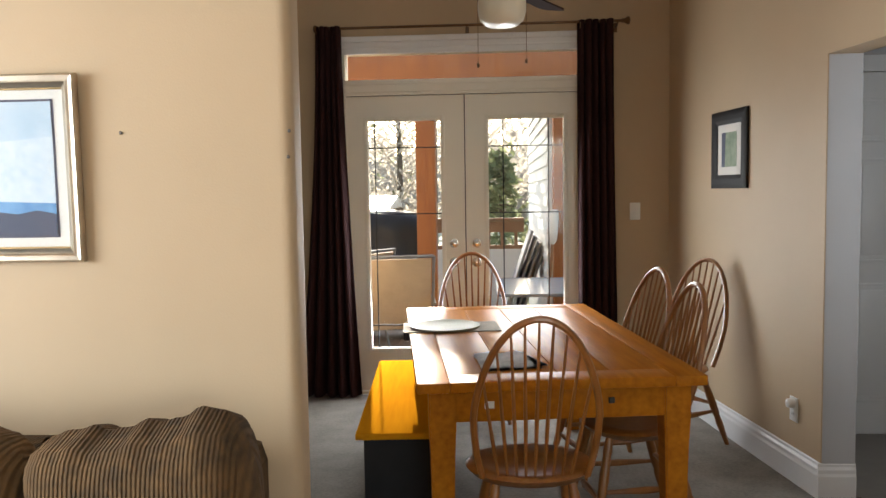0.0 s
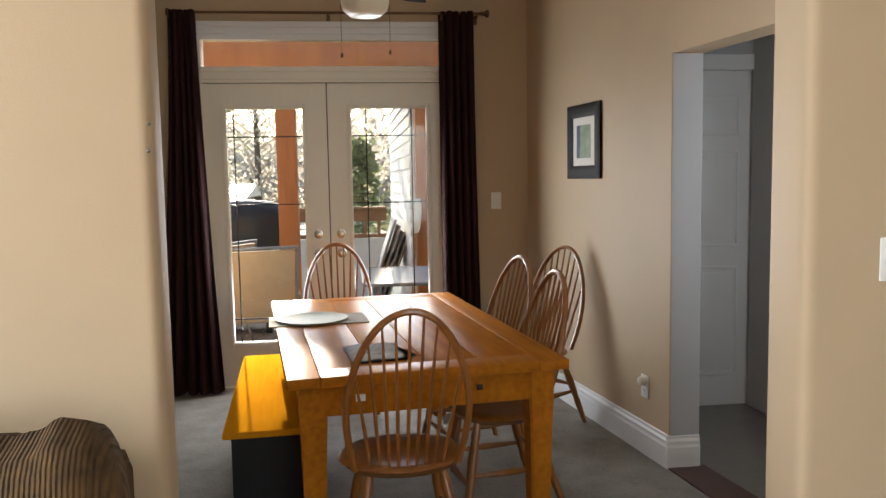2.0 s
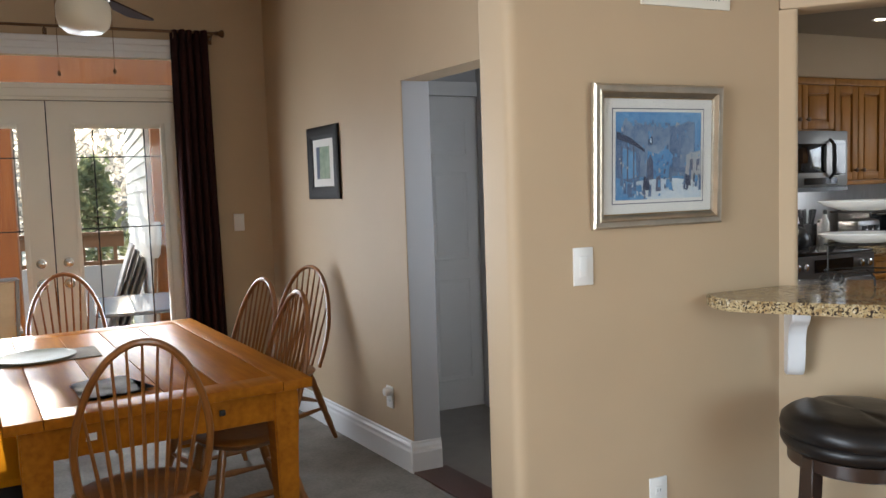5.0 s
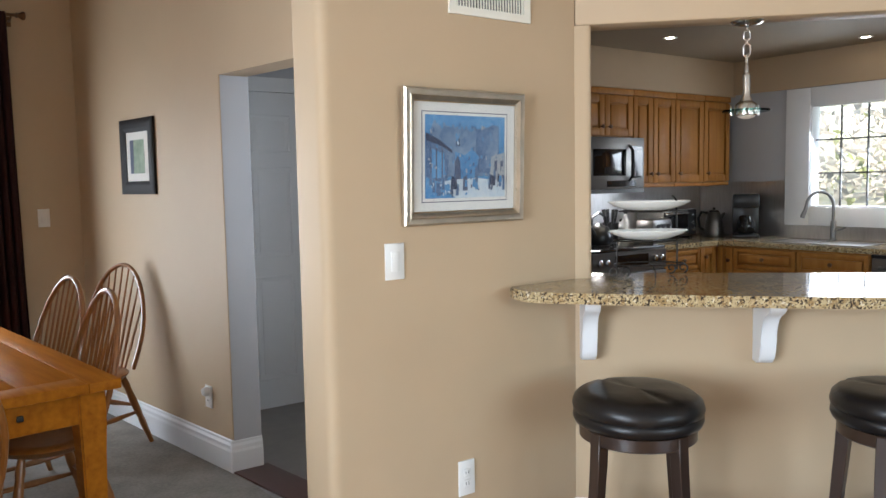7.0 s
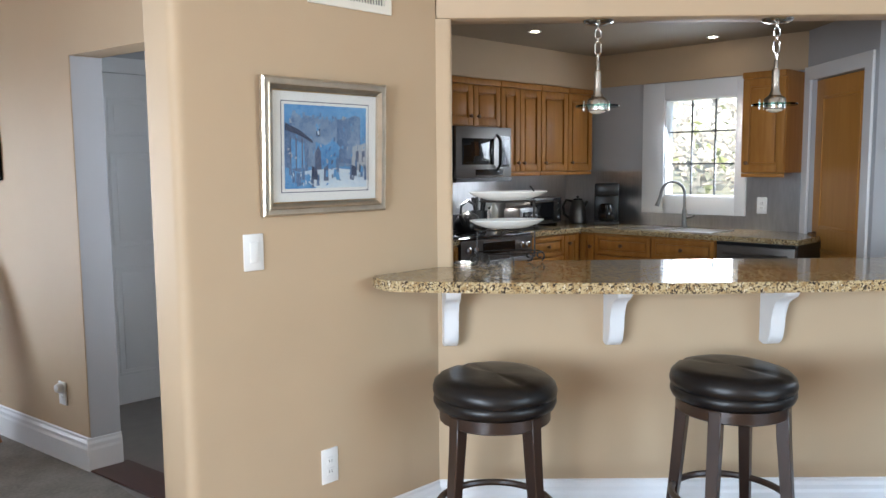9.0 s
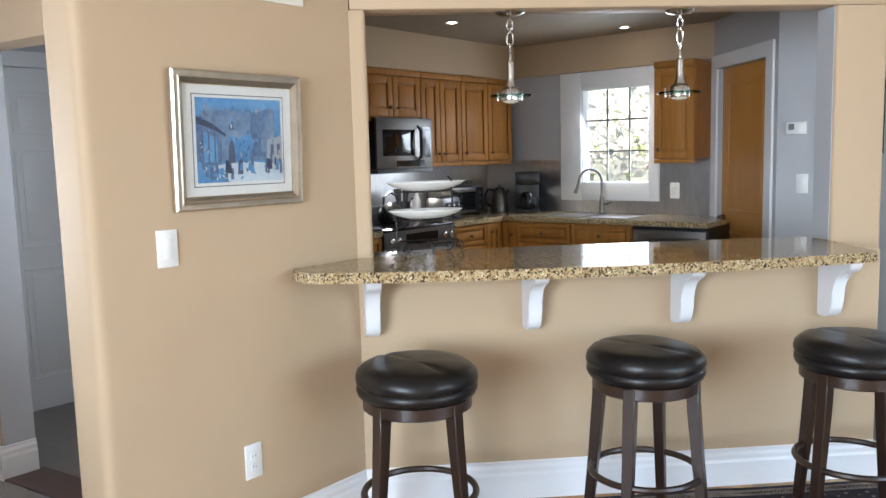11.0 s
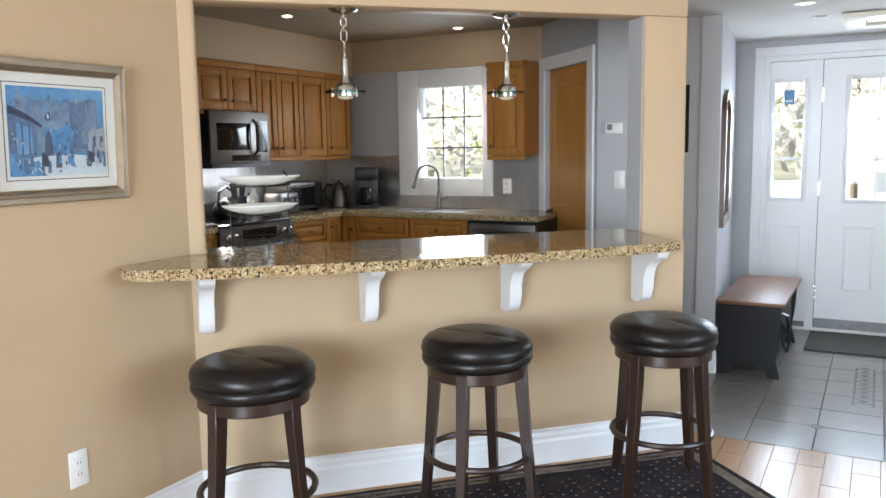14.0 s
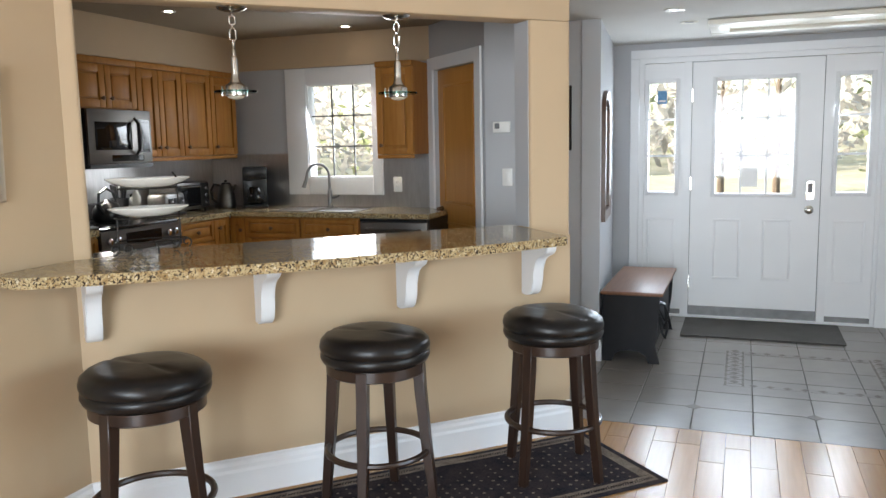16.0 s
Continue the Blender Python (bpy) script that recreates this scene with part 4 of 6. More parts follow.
for k in range(30):
    x, s = 0.03 + 0.95 * random.random(), 0.012 + 0.014 * random.random()
    y = (0.03 if x < 0.45 else 0.08) + 0.14 * random.random()
    hh = 0.06 + 0.11 * random.random()
    shape(pic, "print_patch", U([(x - s, y), (x + s, y), (x + s * 0.7, y + hh), (x - s * 0.6, y + hh * 1.1)]), BLUEINK[random.choice((3, 1, 5, 0, 1))], 0.0122 + 0.0001 * k)
# brush dabs: pale stone, blue shade, snow and dark shapes
for k in range(110):
    x, y = 0.02 + 0.96 * random.random(), 0.02 + 0.88 * random.random()
    sx, sy = random.uniform(0.004, 0.013), random.uniform(0.008, 0.03)
    ink = (4, 4, 2, 3, 1, 0) if y < 0.22 else (1, 0, 2, 3, 0, 1) if y < 0.5 else (0, 1, 0, 2, 1, 1)
    t0 = random.uniform(-0.01, 0.01)
    q = [(x - sx, y - sy), (x + sx * 0.8, y - sy * 0.9), (x + sx + t0, y + sy * 0.8), (x - sx * 0.7 + t0, y + sy)]
    shape(pic, "print_dab", U([(min(0.99, max(0.01, u)), min(0.97, max(0.01, v))) for u, v in q]), BLUEINK[random.choice(ink)], 0.0154 + 0.00001 * k)
gp = part("picture_glass", bx(-pw / 2 + 0.04, pw / 2 - 0.04, -0.0195, -0.0185, 0.04, ph - 0.04), PANE, pic)
gp.visible_shadow = False

lw, lh = 0.66, 0.485
pic, a, b, c, d = picture("framed_print", pose(-0.924 - lw / 2, YP - 0.004, 1.246, 1.0, 0, 0), lw, lh, 0.036, "pale blue seascape print in a champagne metal frame above the sofa", SILVERFRAME, GOLDFRAME, 0.034)
shape(pic, "mat_line", [(a - 0.006, c - 0.006), (b + 0.006, c - 0.006), (b + 0.006, d + 0.006), (a - 0.006, d + 0.006)], MATLINE, 0.0065)
W, H = b - a, d - c
shape(pic, "print_sky", U([(0, 0), (1, 0), (1, 1), (0, 1)]), BLUEINK[4], 0.0075)
shape(pic, "print_sky_top", U([(0, 0.72), (0.4, 0.66), (1, 0.74), (1, 1), (0, 1)]), PALESKY, 0.0085)
shape(pic, "print_sea", U([(0, 0.0), (1, 0.0), (1, 0.24), (0, 0.3)]), BLUEINK[0], 0.0085)
shape(pic, "print_hills", U([(0, 0), (1, 0), (1, 0.16), (0.9, 0.19), (0.8, 0.16), (0.6, 0.2), (0.4, 0.13), (0, 0.18)]), BLUEINK[5], 0.0095)
gp = part("picture_glass", bx(-lw / 2 + 0.034, lw / 2 - 0.034, -0.0195, -0.0185, 0.034, lh - 0.034), PANE, pic)
gp.visible_shadow = False

SPIC = pose(side_x(4.59), 4.59, 1.408, 0, 0, SIDE)
pic, a, b, c, d = picture("framed_print", SPIC, 0.445, 0.432, 0.075, "small green botanical print in a wide black frame", BLACKFRAME, None, 0.075, 0.018)
shape(pic, "print", [(a - 0.02, c - 0.03), (b + 0.02, c - 0.03), (b + 0.02, d + 0.03), (a - 0.02, d + 0.03)], GREENINK, 0.0075)
shape(pic, "print_dark", [(a - 0.02, c - 0.03), (a + 0.02, c - 0.03), (a + 0.03, d + 0.03), (a - 0.02, d + 0.03)], BLUEINK[5], 0.0085)


# ---- air vent ----
vent = thing("air_vent", pose(2.008, YP, 2.020) @ Matrix.Diagonal((1.06, 1, 1, 1)), "cream metal wall air vent with slats", "vent")
for x0, x1, z0, z1 in ((-0.175, 0.175, 0, 0.028), (-0.175, 0.175, 0.132, 0.16), (-0.175, -0.145, 0.028, 0.132), (0.145, 0.175, 0.028, 0.132)):
    part("vent_rim", bx(x0, x1, -0.008, 0, z0, z1), CREAM, vent)
# flat black sheet on the wall stands for the unlit duct
part("vent_backing", bx(-0.145, 0.145, -0.0015, 0, 0.028, 0.132), BLACK, vent, "black sheet behind the slats for the duct's shade")
for k in range(24):
    x = -0.139 + 0.0121 * k
    part("slat", bx(x - 0.0022, x + 0.0022, -0.006, -0.0015, 0.028, 0.132), CREAM, vent)

# ---- sofa ----
sofa = thing("sofa", pose(0.035, 0, -0.022), "brown ribbed corduroy sofa standing against the wall", "sofa")
part("sofa_base", bx(-2.35, -0.42, 1.10, 1.98, 0.06, 0.40, bevel=0.03), CORD, sofa)
part("sofa_back", bx(-2.35, -0.46, 1.76, 2.0, 0.40, 0.84, bevel=0.06), CORD, sofa)


def cushion(x0, x1, y0, y1, z0, z1, lift0, lift1):
    bm = B()
    nu, nv = 28, 20
    rows = []
    for s in (-1, 1):
        grid = []
        for i in range(nu + 1):
            line = []
            for j in range(nv + 1):
                u, v = i / nu * 2 - 1, j / nv * 2 - 1
                puff = (1 - u ** 6) ** 0.45 * (1 - v ** 6) ** 0.45
                top = (lift0 * max(0, -u) ** 4 + lift1 * max(0, u + 0.6) ** 1.5) * max(0, v) ** 2
                x = (x0 + x1) / 2 + u * (x1 - x0) / 2 * (1 - 0.13 * max(0, v) ** 7) + 0.006 * math.sin(v * 5)
                z = (z0 + z1) / 2 + v * (z1 - z0) / 2 * (1 - 0.03 * (1 - u * u) - 0.13 * abs(u) ** 9) + top * (1 - 0.3 * abs(u) ** 9) + 0.006 * math.sin(u * 11 + 1) + 0.004 * math.sin(u * 23)
                y = (y0 + y1) / 2 + s * (y1 - y0) / 2 * puff
                line.append(bm.verts.new((x, y, z)))
            grid.append(line)
        rows.append(grid)
        for i in range(nu):
            for j in range(nv):
                bm.faces.new((grid[i][j], grid[i + 1][j], grid[i + 1][j + 1], grid[i][j + 1]))
    bmesh.ops.remove_doubles(bm, verts=bm.verts[:], dist=0.002)
    return bm


part("back_cushion", cushion(-0.93, -0.42, 1.60, 1.86, 0.42, 0.925, 0.0, 0.032), CORD, sofa, "plump corduroy back cushion", 80)
part("back_cushion", cushion(-1.62, -0.935, 1.60, 1.86, 0.42, 0.925, 0.0, 0.0), CORD, sofa, "plump corduroy back cushion", 80)
part("back_cushion", cushion(-2.33, -1.625, 1.60, 1.86, 0.42, 0.925, 0.0, 0.0), CORD, sofa, "plump corduroy back cushion", 80)
part("seat_cushion", bx(-1.38, -0.43, 1.08, 1.70, 0.40, 0.52, bevel=0.05), CORD, sofa)
part("seat_cushion", bx(-2.34, -1.39, 1.08, 1.70, 0.40, 0.52, bevel=0.05), CORD, sofa)


# ---- hall door ----
def panel_door(name, m, w, h, panels, mat, label, t=0.04, kind="structure"):
    """Local x across, z up, face at y=0 towards -y."""
    ob = thing(name, m, label, "door")
    ob["kind"] = kind
    part("leaf", bx(0, w, 0, t, 0, h), mat, ob)
    for x0, x1, z0, z1 in panels:
        bm = B()
        g = 0.016
        for q in ((x0 - g, x1 + g, z0 - g, z0), (x0 - g, x1 + g, z1, z1 + g), (x0 - g, x0, z0, z1), (x1, x1 + g, z0, z1)):
            box(bm, q[0], q[1], -0.006, 0, q[2], q[3], bevel=0.0025)
        box(bm, x0 + 0.022, x1 - 0.022, -0.005, 0, z0 + 0.022, z1 - 0.022, bevel=0.003)
        part("panel", bm, mat, ob)
    return ob


hp = [(0.10, 0.34, z0, z1) for z0, z1 in ((0.2, 0.85), (1.0, 1.55), (1.67, 1.88))] + [(0.44, 0.68, z0, z1) for z0, z1 in ((0.2, 0.85), (1.0, 1.55), (1.67, 1.88))]
panel_door("door_3", pose(1.742, 4.63, -0.003), 0.776, 2.038, hp, DOORWHITE, "white panelled hall door, closed")
tr = B()
for q in ((1.66, 1.745, 0, 2.05), (2.515, 2.6, 0, 2.05), (1.66, 2.6, 2.035, 2.125)):
    box(tr, q[0], q[1], 4.585, 4.60, q[2], q[3], bevel=0.003)
structure("trim_hall_door", tr, TRIM, "white casing round the hall door", "trim")


# ---- bar ----
def bar_front(s):
    return -(0.385 + 0.10 * (1 - ((s - 0.9) / 1.12) ** 2))


edge = [(s, bar_front(s)) for s in (-0.17 + 2.13 * k / 24 for k in range(25))]
poly = [(-0.240, -0.244), (-0.236, -0.29), (-0.21, -0.345)] + [(s, o) for s, o in edge] + [(1.985, -0.36), (1.992, -0.33), (1.992, -0.06), (2.03, -0.002), (2.006, -0.002), (2.006, 0.20), (0.066, 0.20), (0.066, -0.002), (-0.003, -0.002)]
bm = B()
prism(bm, poly, 1.018, 1.057, BAR)
bmesh.ops.bevel(bm, geom=[e for e in bm.edges if abs(e.verts[0].co.z - e.verts[1].co.z) < 0.001], offset=0.006, segments=2, affect="EDGES")
counter = single("bar_counter", bm, GRANITE, "speckled gold granite bar counter, polished, with bowed edge", "counter", smooth=30)


def bracket(s):
    ob = thing("counter_bracket", BAR @ pose(s, 0, 0), "white painted scrolled wooden bracket under the bar", "bracket", "brackets under the bar")
    pts = [(0, 0.742), (-0.035, 0.738), (-0.062, 0.744), (-0.083, 0.760), (-0.094, 0.785), (-0.098, 0.82), (-0.100, 0.855), (-0.106, 0.89), (-0.121, 0.92), (-0.145, 0.938), (-0.172, 0.946), (-0.194, 0.955), (-0.206, 0.970), (-0.208, 1.0), (0, 1.0)]
    bm = B()
    t = Matrix(((0, 0, 1, 0), (1, 0, 0, 0), (0, 1, 0, 0), (0, 0, 0, 1)))
    prism(bm, pts, -0.029, 0.029, t)
    bmesh.ops.bevel(bm, geom=[e for e in bm.edges if abs((e.verts[0].co - e.verts[1].co).x) < 0.001], offset=0.004, segments=2, affect="EDGES")
    part("bracket_body", bm, TRIM, ob)
    part("bracket_cap", bx(-0.033, 0.033, -0.205, 0, 1.0, 1.018), TRIM, ob)
    return ob


br = bracket(0.035)
br.matrix_world = BAR @ pose(0.045, 0.004, 0, 0, 0, 5)
for s in (0.70, 1.335, 1.985):
    copy_thing(br, BAR @ pose(s, 0.004, 0, 0, 0, 5))


def bar_stool(m):
    ob = thing("bar_stool", m, "round black leather bar stool with dark wooden legs", "stool", "stools along the bar")
    bm = B()
    prof = [(0.05, 0.612), (0.20, 0.612), (0.222, 0.62), (0.23, 0.638), (0.228, 0.654), (0.222, 0.659), (0.229, 0.664), (0.232, 0.68), (0.226, 0.702), (0.205, 0.72), (0.16, 0.728), (0.08, 0.732), (0.01, 0.732)]
    lathe(bm, prof, 48, None, 0.955, 0.955)
    for v in bm.verts:
        if v.co.z > 0.66:
            v.co.z += 0.008 * noise.noise((v.co.x * 7, v.co.y * 7, 0.3)) - 0.006 * max(0, 1 - abs(v.co.x * 0.8 + v.co.y * 0.6) * 40) * (math.hypot(v.co.x, v.co.y) > 0.06)
    part("seat_cushion", bm, LEATHER, ob, "creased black leather cushion", 60)
    bm = B()
    lathe(bm, [(0.05, 0.565), (0.188, 0.565), (0.198, 0.572), (0.198, 0.611), (0.05, 0.611)], 36)
    part("seat_ring", bm, BLACKWOOD, ob)
    for k in range(4):
        a = radians(45 + 90 * k)
        u, w = Vector((math.cos(a), math.sin(a), 0)), Vector((-math.sin(a), math.cos(a), 0))
        bm = B()
        rings = []
        for z, r, h in ((0, 0.232, 0.017), (0.3, 0.20, 0.02), (0.50, 0.183, 0.022), (0.61, 0.178, 0.022)):
            c = u * r + Vector((0, 0, z))
            rings.append([bm.verts.new(c + u * (i * h) + w * (j * h)) for i, j in ((-1, -1), (1, -1), (1, 1), (-1, 1))])
        bm.faces.new(rings[0][::-1])
        bm.faces.new(rings[-1])
        for r0, r1 in zip(rings, rings[1:]):
            for q in range(4):
                bm.faces.new((r0[q], r0[(q + 1) % 4], r1[(q + 1) % 4], r1[q]))
        bmesh.ops.bevel(bm, geom=bm.edges[:], offset=0.003, segments=1, affect="EDGES")
        part("leg", bm, BLACKWOOD, ob)
    pts = [(0.205 * math.cos(2 * math.pi * k / 40), 0.205 * math.sin(2 * math.pi * k / 40), 0.245) for k in range(40)]
    part("foot_ring", tb(pts, 0.013, 8, True), BLACKWOOD, ob)
    return ob


stool = bar_stool(BAR @ pose(0.205, -0.43, 0.0, 0, 0, -3))
copy_thing(stool, BAR @ pose(1.07, -0.37, 0.006, 0, 0, 9))
copy_thing(stool, BAR @ pose(1.89, -0.39, 0.006, 0, 0, -20))

# rug
rug = thing("runner_rug", BAR @ pose(0, 0, 0), "black patterned runner rug with a grey border, slightly rippled", "rug")


def rug_sheet(s0, s1, o0, o1, z, t, mat, name, label=""):
    bm = B()
    n, k = 60, 8
    top = [[bm.verts.new((s0 + (s1 - s0) * i / n, -(o0 + (o1 - o0) * j / k), z + t + 0.006 * max(0, math.sin((s0 + (s1 - s0) * i / n) * 5.2 + 0.3)) ** 6 * max(0, 1 - 6 * abs((o0 + (o1 - o0) * j / k) - 0.08)))) for j in range(k + 1)] for i in range(n + 1)]
    bot = [[bm.verts.new((v.co.x, v.co.y, z)) for v in r] for r in top]
    for i in range(n):
        for j in range(k):
            bm.faces.new((top[i][j], top[i][j + 1], top[i + 1][j + 1], top[i + 1][j]))
        bm.faces.new((top[i][0], top[i + 1][0], bot[i + 1][0], bot[i][0]))
        bm.faces.new((top[i][k], bot[i][k], bot[i + 1][k], top[i + 1][k]))
    for j in range(k):
        bm.faces.new((top[0][j], bot[0][j], bot[0][j + 1], top[0][j + 1]))
        bm.faces.new((top[n][j], top[n][j + 1], bot[n][j + 1], bot[n][j]))
    return part(name, bm, mat, rug, label, 60)


rug_sheet(0.30, 2.27, 0.06, 0.715, 0.0005, 0.006, RUGDARK, "rug_body")
for s0, s1, o0, o1 in ((0.33, 2.24, 0.085, 0.14), (0.33, 2.24, 0.635, 0.69), (0.33, 0.385, 0.145, 0.63), (2.185, 2.24, 0.145, 0.63)):
    rug_sheet(s0, s1, o0, o1, 0.004, 0.0035, RUGLIGHT, "border_band", "grey scrolled border band")
random.seed(11)
bm = B()
for k in range(150):
    s = 0.345 + 1.88 * (k + 0.5) / 150
    for o in (0.112, 0.662):
        tube(bm, [(s - 0.005, -o - 0.014, 0.0082), (s, -o, 0.0086), (s + 0.005, -o + 0.012 * random.uniform(-1, 1), 0.0082)], 0.0022, 4)
tagged(part("border_scroll", bm, RUGDARK, rug, "dark scrolls woven into the border"), kind="stuff")
bm = B()
for i in range(38):
    for j in range(10):
        s, o = 0.41 + 1.76 * (i + 0.5) / 38, 0.16 + 0.46 * (j + 0.5 * (i % 2) + 0.25) / 10
        if random.random() < 0.8:
            r = random.uniform(0.005, 0.010)
            lathe(bm, [(r, 0.0064), (r * 0.6, 0.0072)], 5, pose(s, -o, 0, 0, 0, random.uniform(0, 90)))
tagged(part("field_motif", bm, RUGLIGHT, rug, "small grey motifs on the black field"), kind="stuff")

# two-tier tray stand on the bar
TS = BAR @ pose(0.29, 0.06, 1.058, 0, 0, 12)
stand = thing("tiered_tray_stand", TS, "two-tier black iron stand holding white dishes", "serving stand")


def scroll(cx, cz, r, turns, a0, sgn, y=0.0):
    return [(cx + sgn * (r * (1 - 0.75 * k / 24)) * math.cos(a0 + turns * 2 * math.pi * k / 24), y, cz + (r * (1 - 0.75 * k / 24)) * math.sin(a0 + turns * 2 * math.pi * k / 24)) for k in range(25)]


part("back_post", tb([(0.13, 0.05, 0.02), (0.13, 0.05, 0.12), (0.125, 0.05, 0.30), (0.11, 0.05, 0.318)], 0.004, 8), IRON, stand)
for x in (-0.13, 0.13):
    for sg in (-1, 1):
        part("scroll_foot", tb([(p[0], 0.05 if x > 0 else -0.03, p[2]) for p in scroll(x + sg * 0.024, 0.026, 0.022, 1.1, -1.2 if sg > 0 else math.pi + 1.2, 1 if sg > 0 else 1)], 0.0035, 6), IRON, stand)
part("scroll_foot", tb([(0, -0.08, 0.002), (0, -0.075, 0.03), (0, -0.04, 0.045), (0, 0, 0.05)], 0.0035, 6), IRON, stand)
for z in (0.05, 0.145, 0.26):
    hw = 0.14 if z < 0.2 else 0.12
    part("hoop", tb([(hw * math.cos(2 * math.pi * k / 32), 0.075 * math.sin(2 * math.pi * k / 32), z) for k in range(32)], 0.003, 6, True), IRON, stand)
for x in (-0.13,):
    part("upright", tb([(x, -0.0, 0.03), (x, 0, 0.145)], 0.003, 6), IRON, stand)


def oval_dish(m, w, d):
    bm = B()
    lathe(bm, [(0.35, 0.0), (0.55, 0.003), (0.86, 0.02), (1.0, 0.034), (0.985, 0.037), (0.84, 0.025), (0.5, 0.008), (0.05, 0.007)], 40, m @ Matrix.Diagonal((w, d, 1, 1)))
    return bm


single("serving_dish", oval_dish(TS @ pose(-0.005, 0, 0.148), 0.158, 0.085), PORCELAIN, "white oval serving dish on an iron stand", "dish", group="dishes on the stand")
single("serving_dish", oval_dish(TS @ pose(0.0, 0, 0.263), 0.166, 0.088), PORCELAIN, "white oval serving dish on an iron stand", "dish", group="dishes on the stand")


# ---- kitchen ----
def cabinet_door(ob, x0, x1, z0, z1, mat=None, knob=None, name="door"):
    """A raised-panel front; face at y=0 towards -y, in the cabinet's own frame."""
    mat = mat or CABWOOD
    w = 0.052 if z1 - z0 > 0.2 else 0.03
    d = part(name, bx(x0, x1, -0.006, 0, z0, z1), mat, ob)
    for q in ((x0, x0 + w, z0, z1), (x1 - w, x1, z0, z1), (x0 + w, x1 - w, z0, z0 + w), (x0 + w, x1 - w, z1 - w, z1)):
        part("rail", bx(q[0], q[1], -0.020, -0.006, q[2], q[3], bevel=0.003), mat, d)
    part("raised_panel", bx(x0 + w + 0.012, x1 - w - 0.012, -0.017, -0.006, z0 + w + 0.012, z1 - w - 0.012, bevel=0.009), mat, d)
    if knob:
        bm = B()
        lathe(bm, [(0.006, 0), (0.005, 0.012), (0.014, 0.018), (0.015, 0.024), (0.006, 0.029)], 12, pose(knob[0], -0.02, knob[1], 90, 0, 0))
        part("knob", bm, ROD, d, "small bronze knob")
    return d


def upper_cabinet(m, w, h, z0, doors, depth=0.33, label="wall-hung wooden kitchen cabinet with raised-panel doors"):
    ob = thing("wall_cabinet", m, label, "cabinet", "wall cabinets")
    part("body", bx(0, w, 0.001, depth, z0, z0 + h), CABWOOD, ob)
    part("light_rail", bx(0, w, -0.012, 0.0, z0 - 0.03, z0 - 0.002, bevel=0.003), CABWOOD, ob)
    for x0, x1, kx in doors:
        cabinet_door(ob, x0 + 0.003, x1 - 0.003, z0 + 0.006, z0 + h - 0.05, knob=(kx, z0 + 0.07))
    part("crown", bx(-0.0, w, -0.028, 0.0, z0 + h - 0.045, z0 + h, bevel=0.006), CABWOOD, ob)
    return ob


UY = YC - 0.335
upper_cabinet(pose(4.165, UY, 0), 0.60, 0.345, 1.75, ((0.0, 0.30, 0.26), (0.30, 0.60, 0.34)), label="short wooden cabinet above the microwave")
upper_cabinet(pose(4.767, UY, 0), 0.488, 0.685, 1.41, ((0, 0.225, 0.19), (0.225, 0.488, 0.26)))
upper_cabinet(pose(5.257, UY, 0), 0.352, 0.685, 1.41, ((0, 0.352, 0.04),))
upper_cabinet(pose(5.611, UY, 0), 0.345, 0.685, 1.41, ((0, 0.345, 0.04),))
upper_cabinet(pose(3.40, UY, 0), 0.763, 0.685, 1.41, ((0, 0.38, 0.34), (0.38, 0.763, 0.42)))
upper_cabinet(pose(XW - 0.332, 2.325, 0, 0, 0, -90), 0.305, 0.70, 1.395, ((0, 0.305, 0.045),), label="wooden wall cabinet between window and pantry")

mw = thing("microwave", pose(4.24, UY - 0.06, 0), "stainless steel over-the-range microwave with black window", "microwave")
part("case", bx(0, 0.60, 0.02, 0.39, 1.375, 1.745), BLACK, mw)
part("front", bx(0, 0.60, 0, 0.02, 1.378, 1.742, bevel=0.004), STEEL, mw, "brushed steel front")
part("door_window", bx(0.06, 0.40, -0.004, 0, 1.47, 1.66, bevel=0.003), BLACKGLASS, mw)
part("control_panel", bx(0.46, 0.575, -0.004, 0, 1.45, 1.68), BLACKGLASS, mw)
part("display", bx(0.20, 0.50, -0.004, 0, 1.392, 1.435), BLACKGLASS, mw)
part("handle", tb([(0.435, 0, 1.43), (0.435, -0.035, 1.47), (0.435, -0.04, 1.56), (0.435, -0.035, 1.65), (0.435, 0, 1.69)], 0.010, 8), BLACK, mw, "curved black handle")
part("vent_grille", bx(0.0, 0.60, 0.0, 0.36, 1.345, 1.374), BLACK, mw)

FY, FX, CT = 3.50, 5.43, 0.965            # counter fronts and height


def base_cabinet(m, w, fronts, label="wooden base cabinet with raised-panel fronts"):
    ob = thing("base_cabinet", m, label, "cabinet", "base cabinets")
    part("body", bx(0, w, 0.001, 0.56, 0.09, CT - 0.037), CABWOOD, ob)
    part("toe_kick", bx(0, w, 0.06, 0.56, 0, 0.089), BENCHBLACK, ob)
    for x0, x1, z0, z1, kx, kz in fronts:
        cabinet_door(ob, x0 + 0.004, x1 - 0.004, z0, z1, knob=(kx, kz), name="drawer" if z1 - z0 < 0.25 else "door")
    return ob


def drawer_door(w):
    return ((0, w, 0.765, 0.915, w / 2, 0.84), (0, w, 0.10, 0.755, w - 0.05, 0.70))


base_cabinet(pose(2.75, FY + 0.03, 0), 1.29, (*drawer_door(0.43), (0.43, 0.86, 0.765, 0.915, 0.645, 0.84), (0.43, 0.86, 0.10, 0.755, 0.48, 0.70), (0.86, 1.29, 0.765, 0.915, 1.07, 0.84), (0.86, 1.29, 0.10, 0.755, 0.91, 0.70)))
